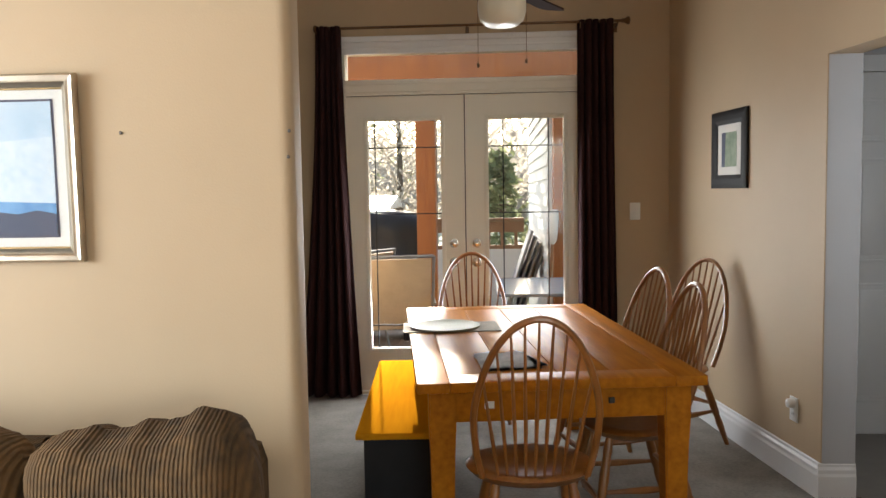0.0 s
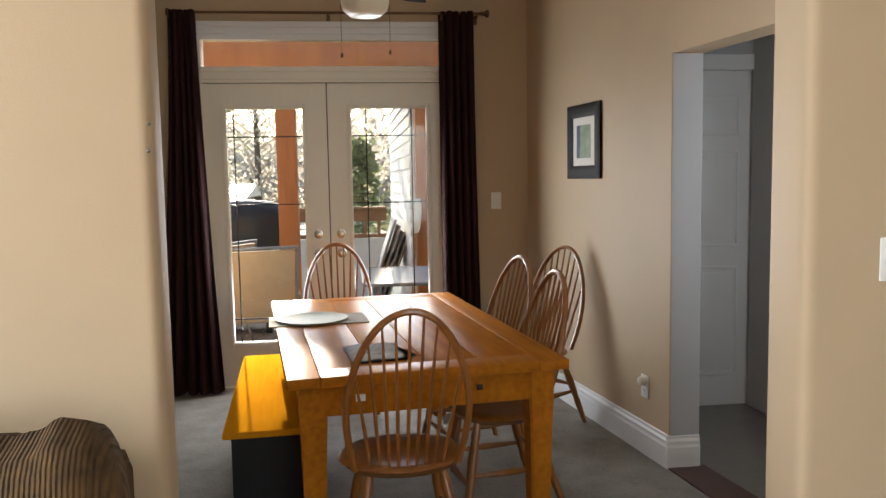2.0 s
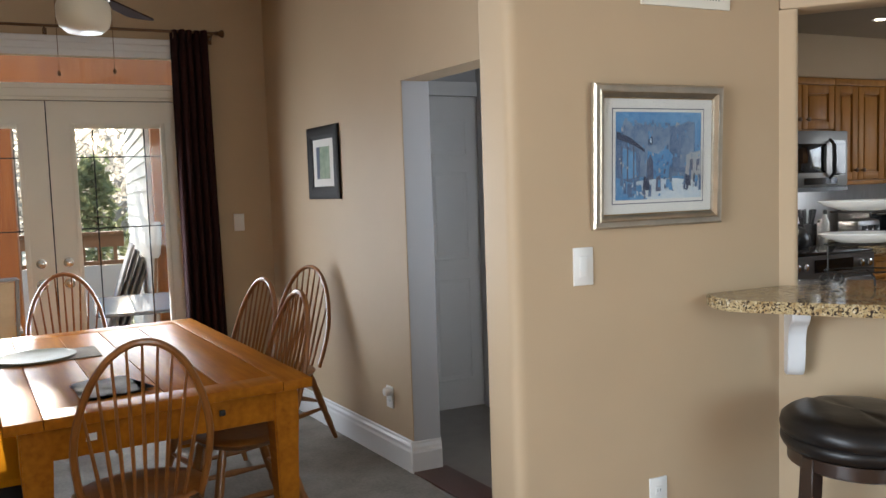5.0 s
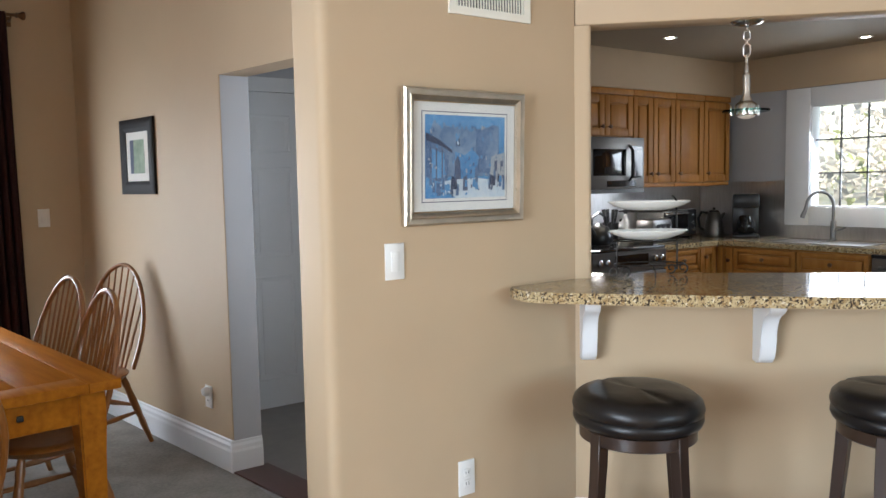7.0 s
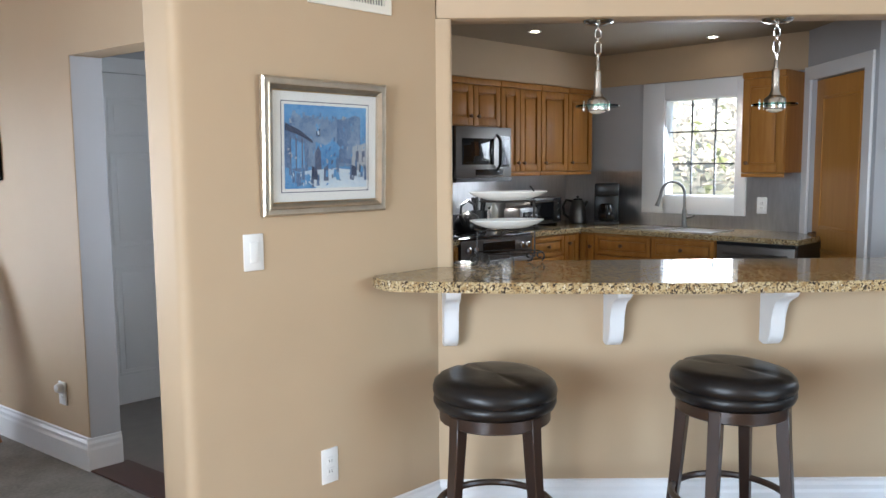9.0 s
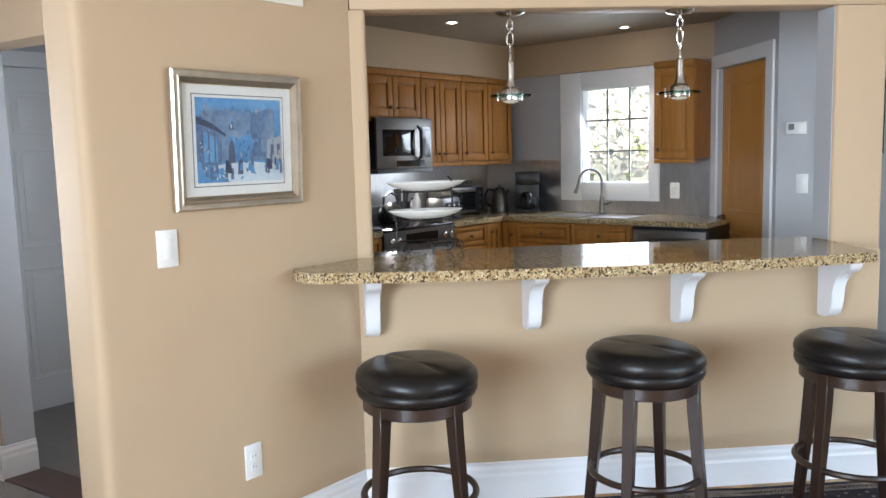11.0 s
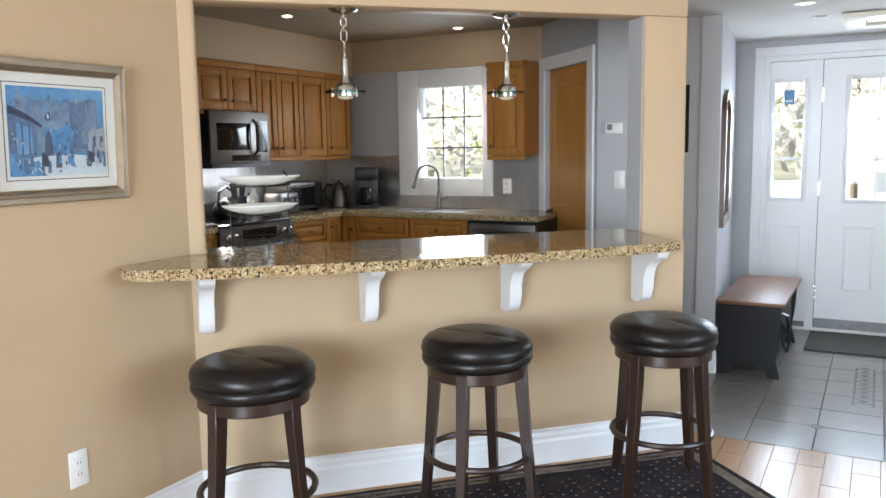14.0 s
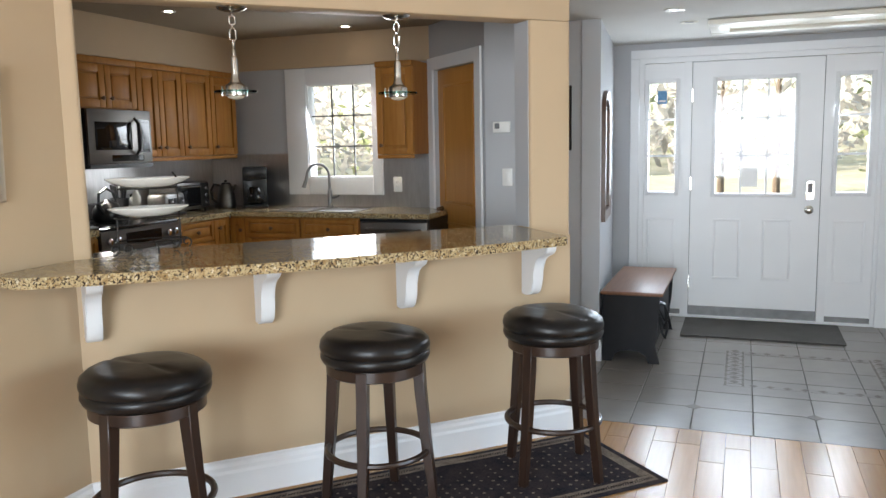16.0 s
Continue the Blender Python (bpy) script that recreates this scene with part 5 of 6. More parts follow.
base_cabinet(pose(4.805, FY + 0.03, 0), 0.65, ((0, 0.42, 0.765, 0.915, 0.21, 0.84), (0, 0.42, 0.10, 0.755, 0.37, 0.70), (0.42, 0.62, 0.10, 0.915, 0.47, 0.85)))
base_cabinet(pose(FX + 0.03, 3.525, 0, 0, 0, -90), 0.142, ((0, 0.142, 0.10, 0.915, 0.115, 0.82),), "narrow wooden corner cabinet with a raised-panel door")
base_cabinet(pose(FX + 0.03, 3.38, 0, 0, 0, -90), 0.50, drawer_door(0.50))
base_cabinet(pose(FX + 0.03, 2.875, 0, 0, 0, -90), 0.50, drawer_door(0.50))
dw = thing("dishwasher", pose(FX + 0.03, 2.37, 0, 0, 0, -90), "stainless steel dishwasher under the counter", "dishwasher")
part("case", bx(0, 0.55, 0.02, 0.56, 0.09, CT - 0.037), BLACK, dw)
part("front", bx(0.005, 0.545, -0.01, 0.02, 0.10, 0.90, bevel=0.005), STEEL, dw)
part("control_strip", bx(0.005, 0.545, -0.012, 0.02, 0.902, 0.925), BLACK, dw)
part("handle", tb([(0.06, -0.01, 0.845), (0.07, -0.045, 0.845), (0.48, -0.045, 0.845), (0.49, -0.01, 0.845)], 0.010, 8), STEEL, dw, "steel bar handle")
bm = B()
prism(bm, [(2.72, FY), (4.04, FY), (4.04, YC - 0.005), (2.72, YC - 0.005)], CT - 0.036, CT)
prism(bm, [(4.805, FY), (FX, FY), (FX, 1.80), (5.80, 1.80), (XW - 0.005, 2.06), (XW - 0.005, YC - 0.005), (4.805, YC - 0.005)], CT - 0.036, CT)
single("kitchen_counter", bm, GRANITE, "polished gold granite kitchen counter along two walls", "counter")
bm = B()
box(bm, 2.72, XW - 0.006, YC - 0.008, YC - 0.003, CT, 1.405)
structure("backsplash_back", bm, DARKSTEEL, "brushed steel backsplash behind the range", "backsplash")
bm = B()
box(bm, XW - 0.006, XW - 0.002, 3.325, YC - 0.01, CT, 1.405)
box(bm, XW - 0.006, XW - 0.002, 2.04, 2.43, CT, 1.405)
box(bm, XW - 0.006, XW - 0.002, 2.43, 3.325, CT, 1.06)
structure("backsplash_window", bm, DARKSTEEL, "brushed steel backsplash beside the window", "backsplash")

rg = thing("kitchen_range", pose(4.045, FY - 0.02, 0), "stainless steel kitchen range with black glass cooktop", "range")
part("body", bx(0, 0.755, 0.03, 0.62, 0.0, 0.95), STEEL, rg)
part("cooktop", bx(0, 0.755, 0.02, 0.62, 0.951, 0.968, bevel=0.004), BLACKGLASS, rg)
part("oven_door", bx(0.01, 0.745, 0, 0.03, 0.2, 0.80, bevel=0.006), STEEL, rg)
part("oven_window", bx(0.10, 0.655, -0.003, 0, 0.33, 0.66), BLACKGLASS, rg)
part("oven_handle", tb([(0.06, 0, 0.75), (0.07, -0.045, 0.75), (0.685, -0.045, 0.75), (0.695, 0, 0.75)], 0.012, 8), STEEL, rg)
bm = B()
box(bm, 0, 0.755, 0.0, 0.03, 0.81, 0.948, m=pose(0, 0.012, 0, 0, 0, 0))
part("control_panel", bm, STEEL, rg)
part("control_display", bx(0.22, 0.56, 0.008, 0.012, 0.845, 0.925), BLACKGLASS, rg)
for x in (0.06, 0.13, 0.625, 0.695):
    bm = B()
    lathe(bm, [(0.024, 0), (0.022, 0.02), (0.012, 0.024)], 16, pose(x, 0.012, 0.885, 90, 0, 0))
    part("control_knob", bm, CHROME, rg)
part("backguard", bx(0, 0.755, 0.58, 0.62, 0.969, 1.09, bevel=0.006), BLACK, rg)

# window over the sink
win = thing("window_2", pose(XW, 0, 0, 0, 0, 90), "white kitchen window with nine panes above the sink", "window")
win["kind"] = "structure"
wy0, wy1, wz0, wz1 = 2.525, 3.12, 1.21, 1.97
bm = B()
for q in ((2.435, 2.52, 1.065, 2.11), (3.125, 3.32, 1.065, 2.11), (2.52, 3.125, 1.975, 2.11), (2.52, 3.125, 1.065, 1.205)):
    box(bm, q[0], q[1], 0.0, 0.022, q[2], q[3], bevel=0.004)
part("casing", bm, TRIM, win)
bm = B()
for q in ((2.50, 2.53, 1.18, 2.0), (3.115, 3.145, 1.18, 2.0), (2.53, 3.115, 1.965, 2.0), (2.53, 3.115, 1.18, 1.215)):
    box(bm, q[0], q[1], -0.10, 0.006, q[2], q[3])
part("sash", bm, TRIM, win)
for k in (1, 2):
    y = wy0 + (wy1 - wy0) * k / 3
    part("glazing_bar", bx(y - 0.006, y + 0.006, -0.066, -0.054, wz0, wz1), GREYMETAL, win)
    z = wz0 + (wz1 - wz0) * k / 3
    part("glazing_bar", bx(wy0, wy1, -0.066, -0.054, z - 0.006, z + 0.006), GREYMETAL, win)
part("pane", bx(wy0 - 0.003, wy1 + 0.003, -0.064, -0.058, wz0 - 0.003, wz1 + 0.003), PANE, win).visible_shadow = False
part("window_crank", bx(2.66, 2.72, 0.006, 0.02, 1.19, 1.203), BLACK, win)

sink = thing("kitchen_sink", pose(5.72, 2.83, CT), "steel double-bowl sink set into the counter", "sink")
for y0 in (-0.37, 0.02):
    bm = B()
    for q in ((-0.20, 0.20, y0, y0 + 0.012), (-0.20, 0.20, y0 + 0.338, y0 + 0.35), (-0.20, -0.188, y0 + 0.012, y0 + 0.338), (0.188, 0.20, y0 + 0.012, y0 + 0.338)):
        box(bm, q[0], q[1], q[2], q[3], 0.0005, 0.005)
    part("rim", bm, STEEL, sink)
    part("bowl", bx(-0.188, 0.188, y0 + 0.012, y0 + 0.338, 0.0005, 0.002), STEEL, sink)
fc = thing("faucet", pose(5.90, 2.86, CT), "dark nickel gooseneck kitchen faucet", "faucet")
bm = B()
lathe(bm, [(0.03, 0), (0.03, 0.01), (0.02, 0.02), (0.018, 0.14), (0.013, 0.15)], 16)
part("base", bm, GREYMETAL, fc)
u = Vector((-0.55, 0.83, 0)).normalized()
arc = [Vector((0, 0, 0.14)), Vector((0, 0, 0.26))] + [u * (0.09 - 0.09 * math.cos(a)) + Vector((0, 0, 0.26 + 0.10 * math.sin(a))) for a in (math.pi * k / 12 for k in range(1, 12))] + [u * 0.185 + Vector((0, 0, 0.235)), u * 0.21 + Vector((0, 0, 0.17))]
part("spout", tb(arc, [0.011] * (len(arc) - 2) + [0.014, 0.017], 10), GREYMETAL, fc)
part("lever", tb([(0, 0, 0.08), (0.0, -0.05, 0.085), (0.0, -0.09, 0.10)], [0.012, 0.008, 0.006], 8), GREYMETAL, fc)

kt = thing("electric_kettle", pose(5.80, 3.80, CT), "brushed steel electric kettle with black handle", "kettle")
bm = B()
lathe(bm, [(0.075, 0.0), (0.08, 0.012), (0.078, 0.03), (0.068, 0.12), (0.05, 0.19), (0.04, 0.2)], 24)
part("body", bm, STEEL, kt)
bm = B()
lathe(bm, [(0.042, 0.2), (0.036, 0.212), (0.01, 0.216), (0.012, 0.23), (0.005, 0.236)], 16)
part("lid", bm, BLACK, kt)
hu = Vector((-0.75, 0.66, 0))
part("handle", tb([hu * 0.05 + Vector((0, 0, 0.19)), hu * 0.10 + Vector((0, 0, 0.2)), hu * 0.125 + Vector((0, 0, 0.15)), hu * 0.115 + Vector((0, 0, 0.08)), hu * 0.075 + Vector((0, 0, 0.05))], 0.011, 8), BLACK, kt)
part("spout", tb([-hu * 0.05 + Vector((0, 0, 0.15)), -hu * 0.085 + Vector((0, 0, 0.19))], [0.02, 0.009], 8), STEEL, kt)
cm = thing("coffee_maker", pose(5.86, 3.55, CT, 0, 0, -55), "black drip coffee maker with glass jug", "coffee maker")
part("base", bx(-0.10, 0.10, -0.12, 0.13, 0, 0.03, bevel=0.008), BLACK, cm)
part("column", bx(-0.10, 0.10, 0.03, 0.13, 0.03, 0.30, bevel=0.01), BLACK, cm)
part("hopper", bx(-0.10, 0.10, -0.12, 0.13, 0.24, 0.345, bevel=0.015), BLACK, cm)
bm = B()
lathe(bm, [(0.055, 0.032), (0.072, 0.05), (0.075, 0.10), (0.058, 0.16), (0.045, 0.175)], 20, pose(0, -0.045, 0))
part("jug", bm, BLACKGLASS, cm, "dark glass jug")
part("jug_handle", tb([(0.0, -0.10, 0.16), (0, -0.15, 0.14), (0, -0.145, 0.08), (0, -0.118, 0.06)], 0.008, 8), BLACK, cm)
to = thing("toaster_oven", pose(5.20, 3.84, CT), "steel and black countertop toaster oven", "toaster oven")
part("case", bx(0, 0.42, 0, 0.26, 0.015, 0.235, bevel=0.012), STEEL, to)
part("door_glass", bx(0.015, 0.30, -0.008, 0, 0.045, 0.21), BLACKGLASS, to)
part("handle", tb([(0.03, -0.008, 0.20), (0.035, -0.03, 0.20), (0.28, -0.03, 0.20), (0.285, -0.008, 0.20)], 0.007, 8), CHROME, to)
part("control_panel", bx(0.31, 0.41, -0.006, 0, 0.03, 0.225), BLACK, to)
for z in (0.07, 0.125, 0.18):
    bm = B()
    lathe(bm, [(0.018, 0), (0.016, 0.016), (0.008, 0.018)], 14, pose(0.36, -0.006, z, 90, 0, 0))
    part("dial", bm, CHROME, to)
for x in (0.04, 0.38):
    part("foot", bx(x - 0.015, x + 0.015, 0.02, 0.24, 0, 0.016), BLACK, to)
ts = thing("toaster", pose(4.97, 3.74, CT, 0, 0, 8), "steel pop-up toaster with black ends", "toaster")
part("case", bx(-0.14, 0.14, -0.08, 0.08, 0.01, 0.18, bevel=0.03), STEEL, ts)
part("base", bx(-0.145, 0.145, -0.085, 0.085, 0, 0.03, bevel=0.006), BLACK, ts)
for x in (-0.07, 0.0, 0.07):
    part("lever_panel", bx(x - 0.024, x + 0.024, -0.086, -0.08, 0.06, 0.14), BLACK, ts)
    part("lever", bx(x - 0.012, x + 0.012, -0.10, -0.086, 0.11, 0.12), CHROME, ts)
for x, y, r, h, mt, lab in ((4.86, 3.92, 0.035, 0.24, PORCELAIN, "white bottle with dark stopper by the range"), (4.90, 3.99, 0.05, 0.17, PLASTICWHITE, "pale canister beside the toaster")):
    ob = thing("kitchen_bottle", pose(x, y, CT), lab, "bottle")
    bm = B()
    lathe(bm, [(r, 0), (r, h * 0.65), (r * 0.45, h * 0.8), (r * 0.4, h * 0.9)], 18)
    part("body", bm, mt, ob)
    bm = B()
    lathe(bm, [(r * 0.42, h * 0.9), (r * 0.42, h), (r * 0.2, h * 1.03)], 14)
    part("stopper", bm, BLACK, ob)
pot = thing("kettle_pot", pose(4.50, 3.86, 0.969), "black kettle standing on the range", "kettle")
bm = B()
lathe(bm, [(0.085, 0), (0.105, 0.03), (0.10, 0.08), (0.07, 0.13), (0.03, 0.145), (0.012, 0.16)], 24)
part("body", bm, BLACK, pot)
part("handle", tb([(-0.08, 0, 0.12), (-0.07, 0, 0.2), (0, 0, 0.235), (0.07, 0, 0.2), (0.08, 0, 0.12)], 0.010, 8), BLACK, pot)
part("spout", tb([(-0.07, -0.03, 0.06), (-0.13, -0.05, 0.12), (-0.145, -0.055, 0.14)], [0.025, 0.014, 0.011], 8), BLACK, pot)
bk = thing("utensil_holder", pose(4.72, 3.95, CT + 0.004), "black utensil crock with cooking tools", "utensil holder")
bm = B()
lathe(bm, [(0.06, 0), (0.065, 0.15), (0.058, 0.15), (0.055, 0.01)], 20)
part("crock", bm, BLACK, bk)
for k in range(6):
    a = k * 1.1
    part("utensil", tb([(0.02 * math.cos(a), 0.02 * math.sin(a), 0.05), (0.05 * math.cos(a), 0.05 * math.sin(a), 0.25)], [0.005, 0.014], 6), BLACK, bk)
wall_plate("wall_socket", pose(XW - 0.006, 2.31, 1.15, 0, 0, -90), "white wall socket on the steel backsplash", "socket", 0.075, 0.12)


# pendants and downlights
def pendant(m):
    """Hangs from the origin of m."""
    ob = thing("pendant_lamp", m, "nickel pendant lamp with green glass disc on a chain", "pendant lamp", "pendants over the bar")
    bm = B()
    lathe(bm, [(0.012, -0.020), (0.030, -0.017), (0.052, -0.011), (0.060, -0.004), (0.062, -0.0005)], 32)
    part("canopy", bm, NICKEL, ob)
    part("canopy_screw", lathe(B(), [(0.004, -0.016), (0.004, -0.010)], 10, pose(0.04, 0, 0)), NICKEL, ob)
    z = -0.018
    for k, (L, w, r) in enumerate(((0.020, 0.007, 0.0024), (0.038, 0.0115, 0.0032), (0.024, 0.008, 0.0024), (0.050, 0.0125, 0.0034), (0.042, 0.010, 0.003))):
        pts = []
        for i in range(16):
            a = 2 * math.pi * i / 16
            c, d = w * math.cos(a), (L / 2 - w) * (1 if math.sin(a) >= 0 else -1) + w * math.sin(a)
            pts.append((c * (k % 2), c * ((k + 1) % 2), z - L / 2 + d))
        part("chain_link", tb(pts, r, 6, True), NICKEL, ob)
        z -= L - 2.2 * r
    bm = B()
    lathe(bm, [(0.004, z + 0.004), (0.007, z), (0.008, z - 0.034), (0.0135, z - 0.040), (0.0145, z - 0.045), (0.0145, z - 0.103), (0.017, z - 0.124), (0.025, z - 0.143)][::-1], 28)
    part("stem", bm, NICKEL, ob)
    bm = B()
    lathe(bm, [(0.025, z - 0.141), (0.036, z - 0.149), (0.042, z - 0.158), (0.042, z - 0.193), (0.034, z - 0.197)][::-1], 32)
    part("lamp_head", bm, NICKEL, ob)
    bm = B()
    lathe(bm, [(0.043, z - 0.182), (0.086, z - 0.182), (0.088, z - 0.178), (0.086, z - 0.174), (0.043, z - 0.174)], 40)
    part("glass_disc", bm, TINTPANE, ob, "green-edged glass disc")
    for k in range(3):
        a = 0.5 + k * 2.094
        part("disc_post", lathe(B(), [(0.004, z - 0.195), (0.005, z - 0.190), (0.004, z - 0.156), (0.002, z - 0.153)], 10, pose(0.058 * math.cos(a), 0.058 * math.sin(a), 0)), NICKEL, ob)
    bm = B()
    lathe(bm, [(0.01, z - 0.209), (0.028, z - 0.203), (0.034, z - 0.197)], 24)
    part("lens", bm, FROST, ob)
    return ob


PZ = 2.036
pd = pendant(BAR @ pose(0.652, 0.072, PZ))
copy_thing(pd, BAR @ pose(1.368, 0.072, PZ))
for x, y in ((4.60, 3.31), (5.76, 2.59)):
    ob = thing("downlight", pose(x, y, ZK), "small lit ceiling downlight", "downlight", "kitchen downlights")
    bm = B()
    lathe(bm, [(0.028, -0.001), (0.045, -0.004), (0.048, -0.001)], 24)
    part("trim_ring", bm, TRIM, ob)
    bm = B()
    lathe(bm, [(0.002, -0.003), (0.027, -0.003), (0.027, -0.001)], 20)
    part("lamp_face", bm, BULB, ob, "glowing lamp face")

# pantry door
pp = [(0.10, 0.615, 1.0, 1.90), (0.10, 0.615, 0.18, 0.86)]
panel_door("door_4", PTURN @ pose(0.845, -0.03, 0.012, 0, 0, 180), 0.715, 2.015, [], PANTRYWOOD, "golden wood pantry door, closed")
pdr = bpy.data.objects["door_4"]
for x0, x1, z0, z1 in pp:
    bm = B()
    for q in ((x0, x0 + 0.02, z0, z1), (x1 - 0.02, x1, z0, z1), (x0 + 0.02, x1 - 0.02, z0, z0 + 0.02), (x0 + 0.02, x1 - 0.02, z1 - 0.02, z1)):
        box(bm, q[0], q[1], -0.010, 0, q[2], q[3], bevel=0.004)
    part("panel", bm, PANTRYWOOD, pdr)
part("knob", tb([(0.05, 0, 0.955), (0.05, -0.045, 0.955), (0.075, -0.05, 0.955), (0.13, -0.05, 0.955)], [0.02, 0.011, 0.010, 0.008], 10), ROD, pdr, "dark lever handle")
bm = B()
for q in ((0.035, 0.128, 0, 2.045), (0.847, 0.94, 0, 2.045), (0.035, 0.94, 2.032, 2.125)):
    box(bm, q[0], q[1], 0.001, 0.02, q[2], q[3], bevel=0.004, m=PTURN)
structure("trim_pantry", bm, TRIM, "white casing round the pantry door", "trim")
th = thing("thermostat", pose(X1, 1.225, 1.575, 0, 0, -90), "white wall thermostat with grey display", "thermostat")
part("case", bx(-0.06, 0.06, -0.025, 0, -0.04, 0.035, bevel=0.005), PLASTICWHITE, th)
part("display", bx(-0.045, -0.012, -0.027, -0.025, -0.012, 0.024), GREYMETAL, th)
wall_plate("light_switch", pose(X1, 1.19, 1.235, 0, 0, -90), "white rocker light switch under the thermostat", "switch")

# ---- entry ----
pic, a, b, c, d = picture("framed_print", pose(X1, 0.93, 1.41, 0, 0, -90), 0.36, 0.42, 0.03, "small print in a thin black frame on a grey wall", BLACKFRAME, None, 0.05, 0.02)
shape(pic, "print", [(a, c), (b, c), (b, d), (a, d)], BLUEINK[2], 0.0075)
mr = thing("wall_mirror", MIRRORWALL @ pose(0.44, 0, 0), "tall arched mirror in a dark wooden frame", "mirror")
xs0, xs1, zb, zt = -0.32, 0.32, 0.925, 1.66


def arch(inset):
    pts = [(xs0 + inset, zb + inset), (xs1 - inset, zb + inset), (xs1 - inset, zt)]
    w = xs1 - inset
    pts += [(w * math.cos(math.pi * k / 14), zt + (0.155 - inset) * math.sin(math.pi * k / 14)) for k in range(1, 14)] + [(xs0 + inset, zt)]
    return pts


outer, inner = arch(0), arch(0.06)
bm = B()
t = Matrix(((1, 0, 0, 0), (0, 0, -1, 0), (0, 1, 0, 0), (0, 0, 0, 1)))
n = len(outer)
vo = [[bm.verts.new(t @ Vector((x, z, h))) for x, z in outer] for h in (0.0, 0.028)]
vi = [[bm.verts.new(t @ Vector((x, z, h))) for x, z in inner] for h in (0.0, 0.02)]
for k in range(n):
    j = (k + 1) % n
    bm.faces.new((vo[0][k], vo[0][j], vo[1][j], vo[1][k]))
    bm.faces.new((vo[1][k], vo[1][j], vi[1][j], vi[1][k]))
    bm.faces.new((vi[1][k], vi[1][j], vi[0][j], vi[0][k]))
part("mirror_frame", bm, WALNUT, mr)
bm = B()
prism(bm, arch(0.058), 0.004, 0.008, t)
part("mirror_glass", bm, MIRROR, mr, "silvered mirror glass")

EB = pose(5.375, 0.17, 0)
eb = thing("entry_bench", EB, "black painted storage bench with brown wooden lid", "bench")
part("lid", bx(-0.02, 1.08, -0.02, 0.385, 0.455, 0.48, bevel=0.006), BENCHTOP, eb, "brown polished wooden lid")
for x in (0.0, 1.03):
    bm = B()
    t2 = Matrix(((0, 0, 1, x), (1, 0, 0, 0), (0, 1, 0, 0), (0, 0, 0, 1)))
    pts = [(0, 0), (0.07, 0), (0.09, 0.05), (0.13, 0.075), (0.19, 0.085), (0.25, 0.075), (0.29, 0.05), (0.31, 0), (0.375, 0), (0.375, 0.455), (0, 0.455), (0.012, 0.25), (0.03, 0.12)]
    prism(bm, pts, 0, 0.025, t2)
    part("end_panel", bm, BENCHBLACK, eb)
part("front_panel", bx(0.026, 1.029, 0.03, 0.05, 0.12, 0.454), BENCHBLACK, eb)
part("back_panel", bx(0.026, 1.029, 0.355, 0.372, 0.05, 0.454), BENCHBLACK, eb)
for k, zc in enumerate((0.33, 0.27, 0.20)):
    part("hanging_strap", tb([(0.10 + 0.02 * k, 0.03, 0.40), (0.11 + 0.02 * k, -0.02, 0.38), (0.12 + 0.02 * k, -0.035, zc), (0.13 + 0.02 * k, -0.02, zc - 0.06), (0.14 + 0.02 * k, 0.0, zc - 0.03), (0.12, 0.03, 0.36)], 0.009, 8), BLACK, eb, "dark strap hanging at the bench front")

# front door and sidelights
ED = pose(XE, -0.007, 0, 0, 0, -90) @ Matrix.Diagonal((1.035, 1, 1.01, 1))          # local x = -world y


def glazed_panel(ob, x0, x1, z0, z1, gx0, gx1, gz0, gz1, bars_x, bars_z, y0=0.03, y1=0.075, panels=()):
    bm = B()
    for q in ((x0, gx0, z0, z1), (gx1, x1, z0, z1), (gx0, gx1, z0, gz0), (gx0, gx1, gz1, z1)):
        box(bm, q[0], q[1], y0, y1, q[2], q[3])
    part("leaf", bm, DOORWHITE, ob)
    bm = B()
    b = 0.03
    for q in ((gx0 - b, gx0, gz0 - b, gz1 + b), (gx1, gx1 + b, gz0 - b, gz1 + b), (gx0, gx1, gz0 - b, gz0), (gx0, gx1, gz1, gz1 + b)):
        box(bm, q[0], q[1], y0 - 0.012, y0, q[2], q[3], bevel=0.004)
    part("glazing_bead", bm, DOORWHITE, ob)
    part("pane", bx(gx0 - 0.004, gx1 + 0.004, y0 + 0.02, y0 + 0.026, gz0 - 0.004, gz1 + 0.004), PANE, ob).visible_shadow = False
    for x in bars_x:
        part("glazing_bar", bx(x - 0.008, x + 0.008, y0 + 0.008, y0 + 0.019, gz0, gz1), DOORWHITE, ob)
    for z in bars_z:
        part("glazing_bar", bx(gx0, gx1, y0 + 0.008, y0 + 0.019, z - 0.008, z + 0.008), DOORWHITE, ob)
    for px0, px1, pz0, pz1 in panels:
        bm = B()
        for q in ((px0, px1, pz0, pz0 + 0.018), (px0, px1, pz1 - 0.018, pz1), (px0, px0 + 0.018, pz0 + 0.018, pz1 - 0.018), (px1 - 0.018, px1, pz0 + 0.018, pz1 - 0.018)):
            box(bm, q[0], q[1], y0 - 0.008, y0, q[2], q[3], bevel=0.0035)
        part("panel", bm, DOORWHITE, ob)


fd = thing("door_5", ED, "white front door with nine-pane window, closed", "door")
fd["kind"] = "structure"
gz = [1.02 + 0.885 * k / 3 for k in range(4)]
glazed_panel(fd, -0.092, 0.84, 0.05, 2.058, 0.09, 0.645, gz[0], gz[3], (0.275, 0.46), gz[1:3], panels=((0.085, 0.285, 0.325, 0.815), (0.445, 0.65, 0.325, 0.815)))
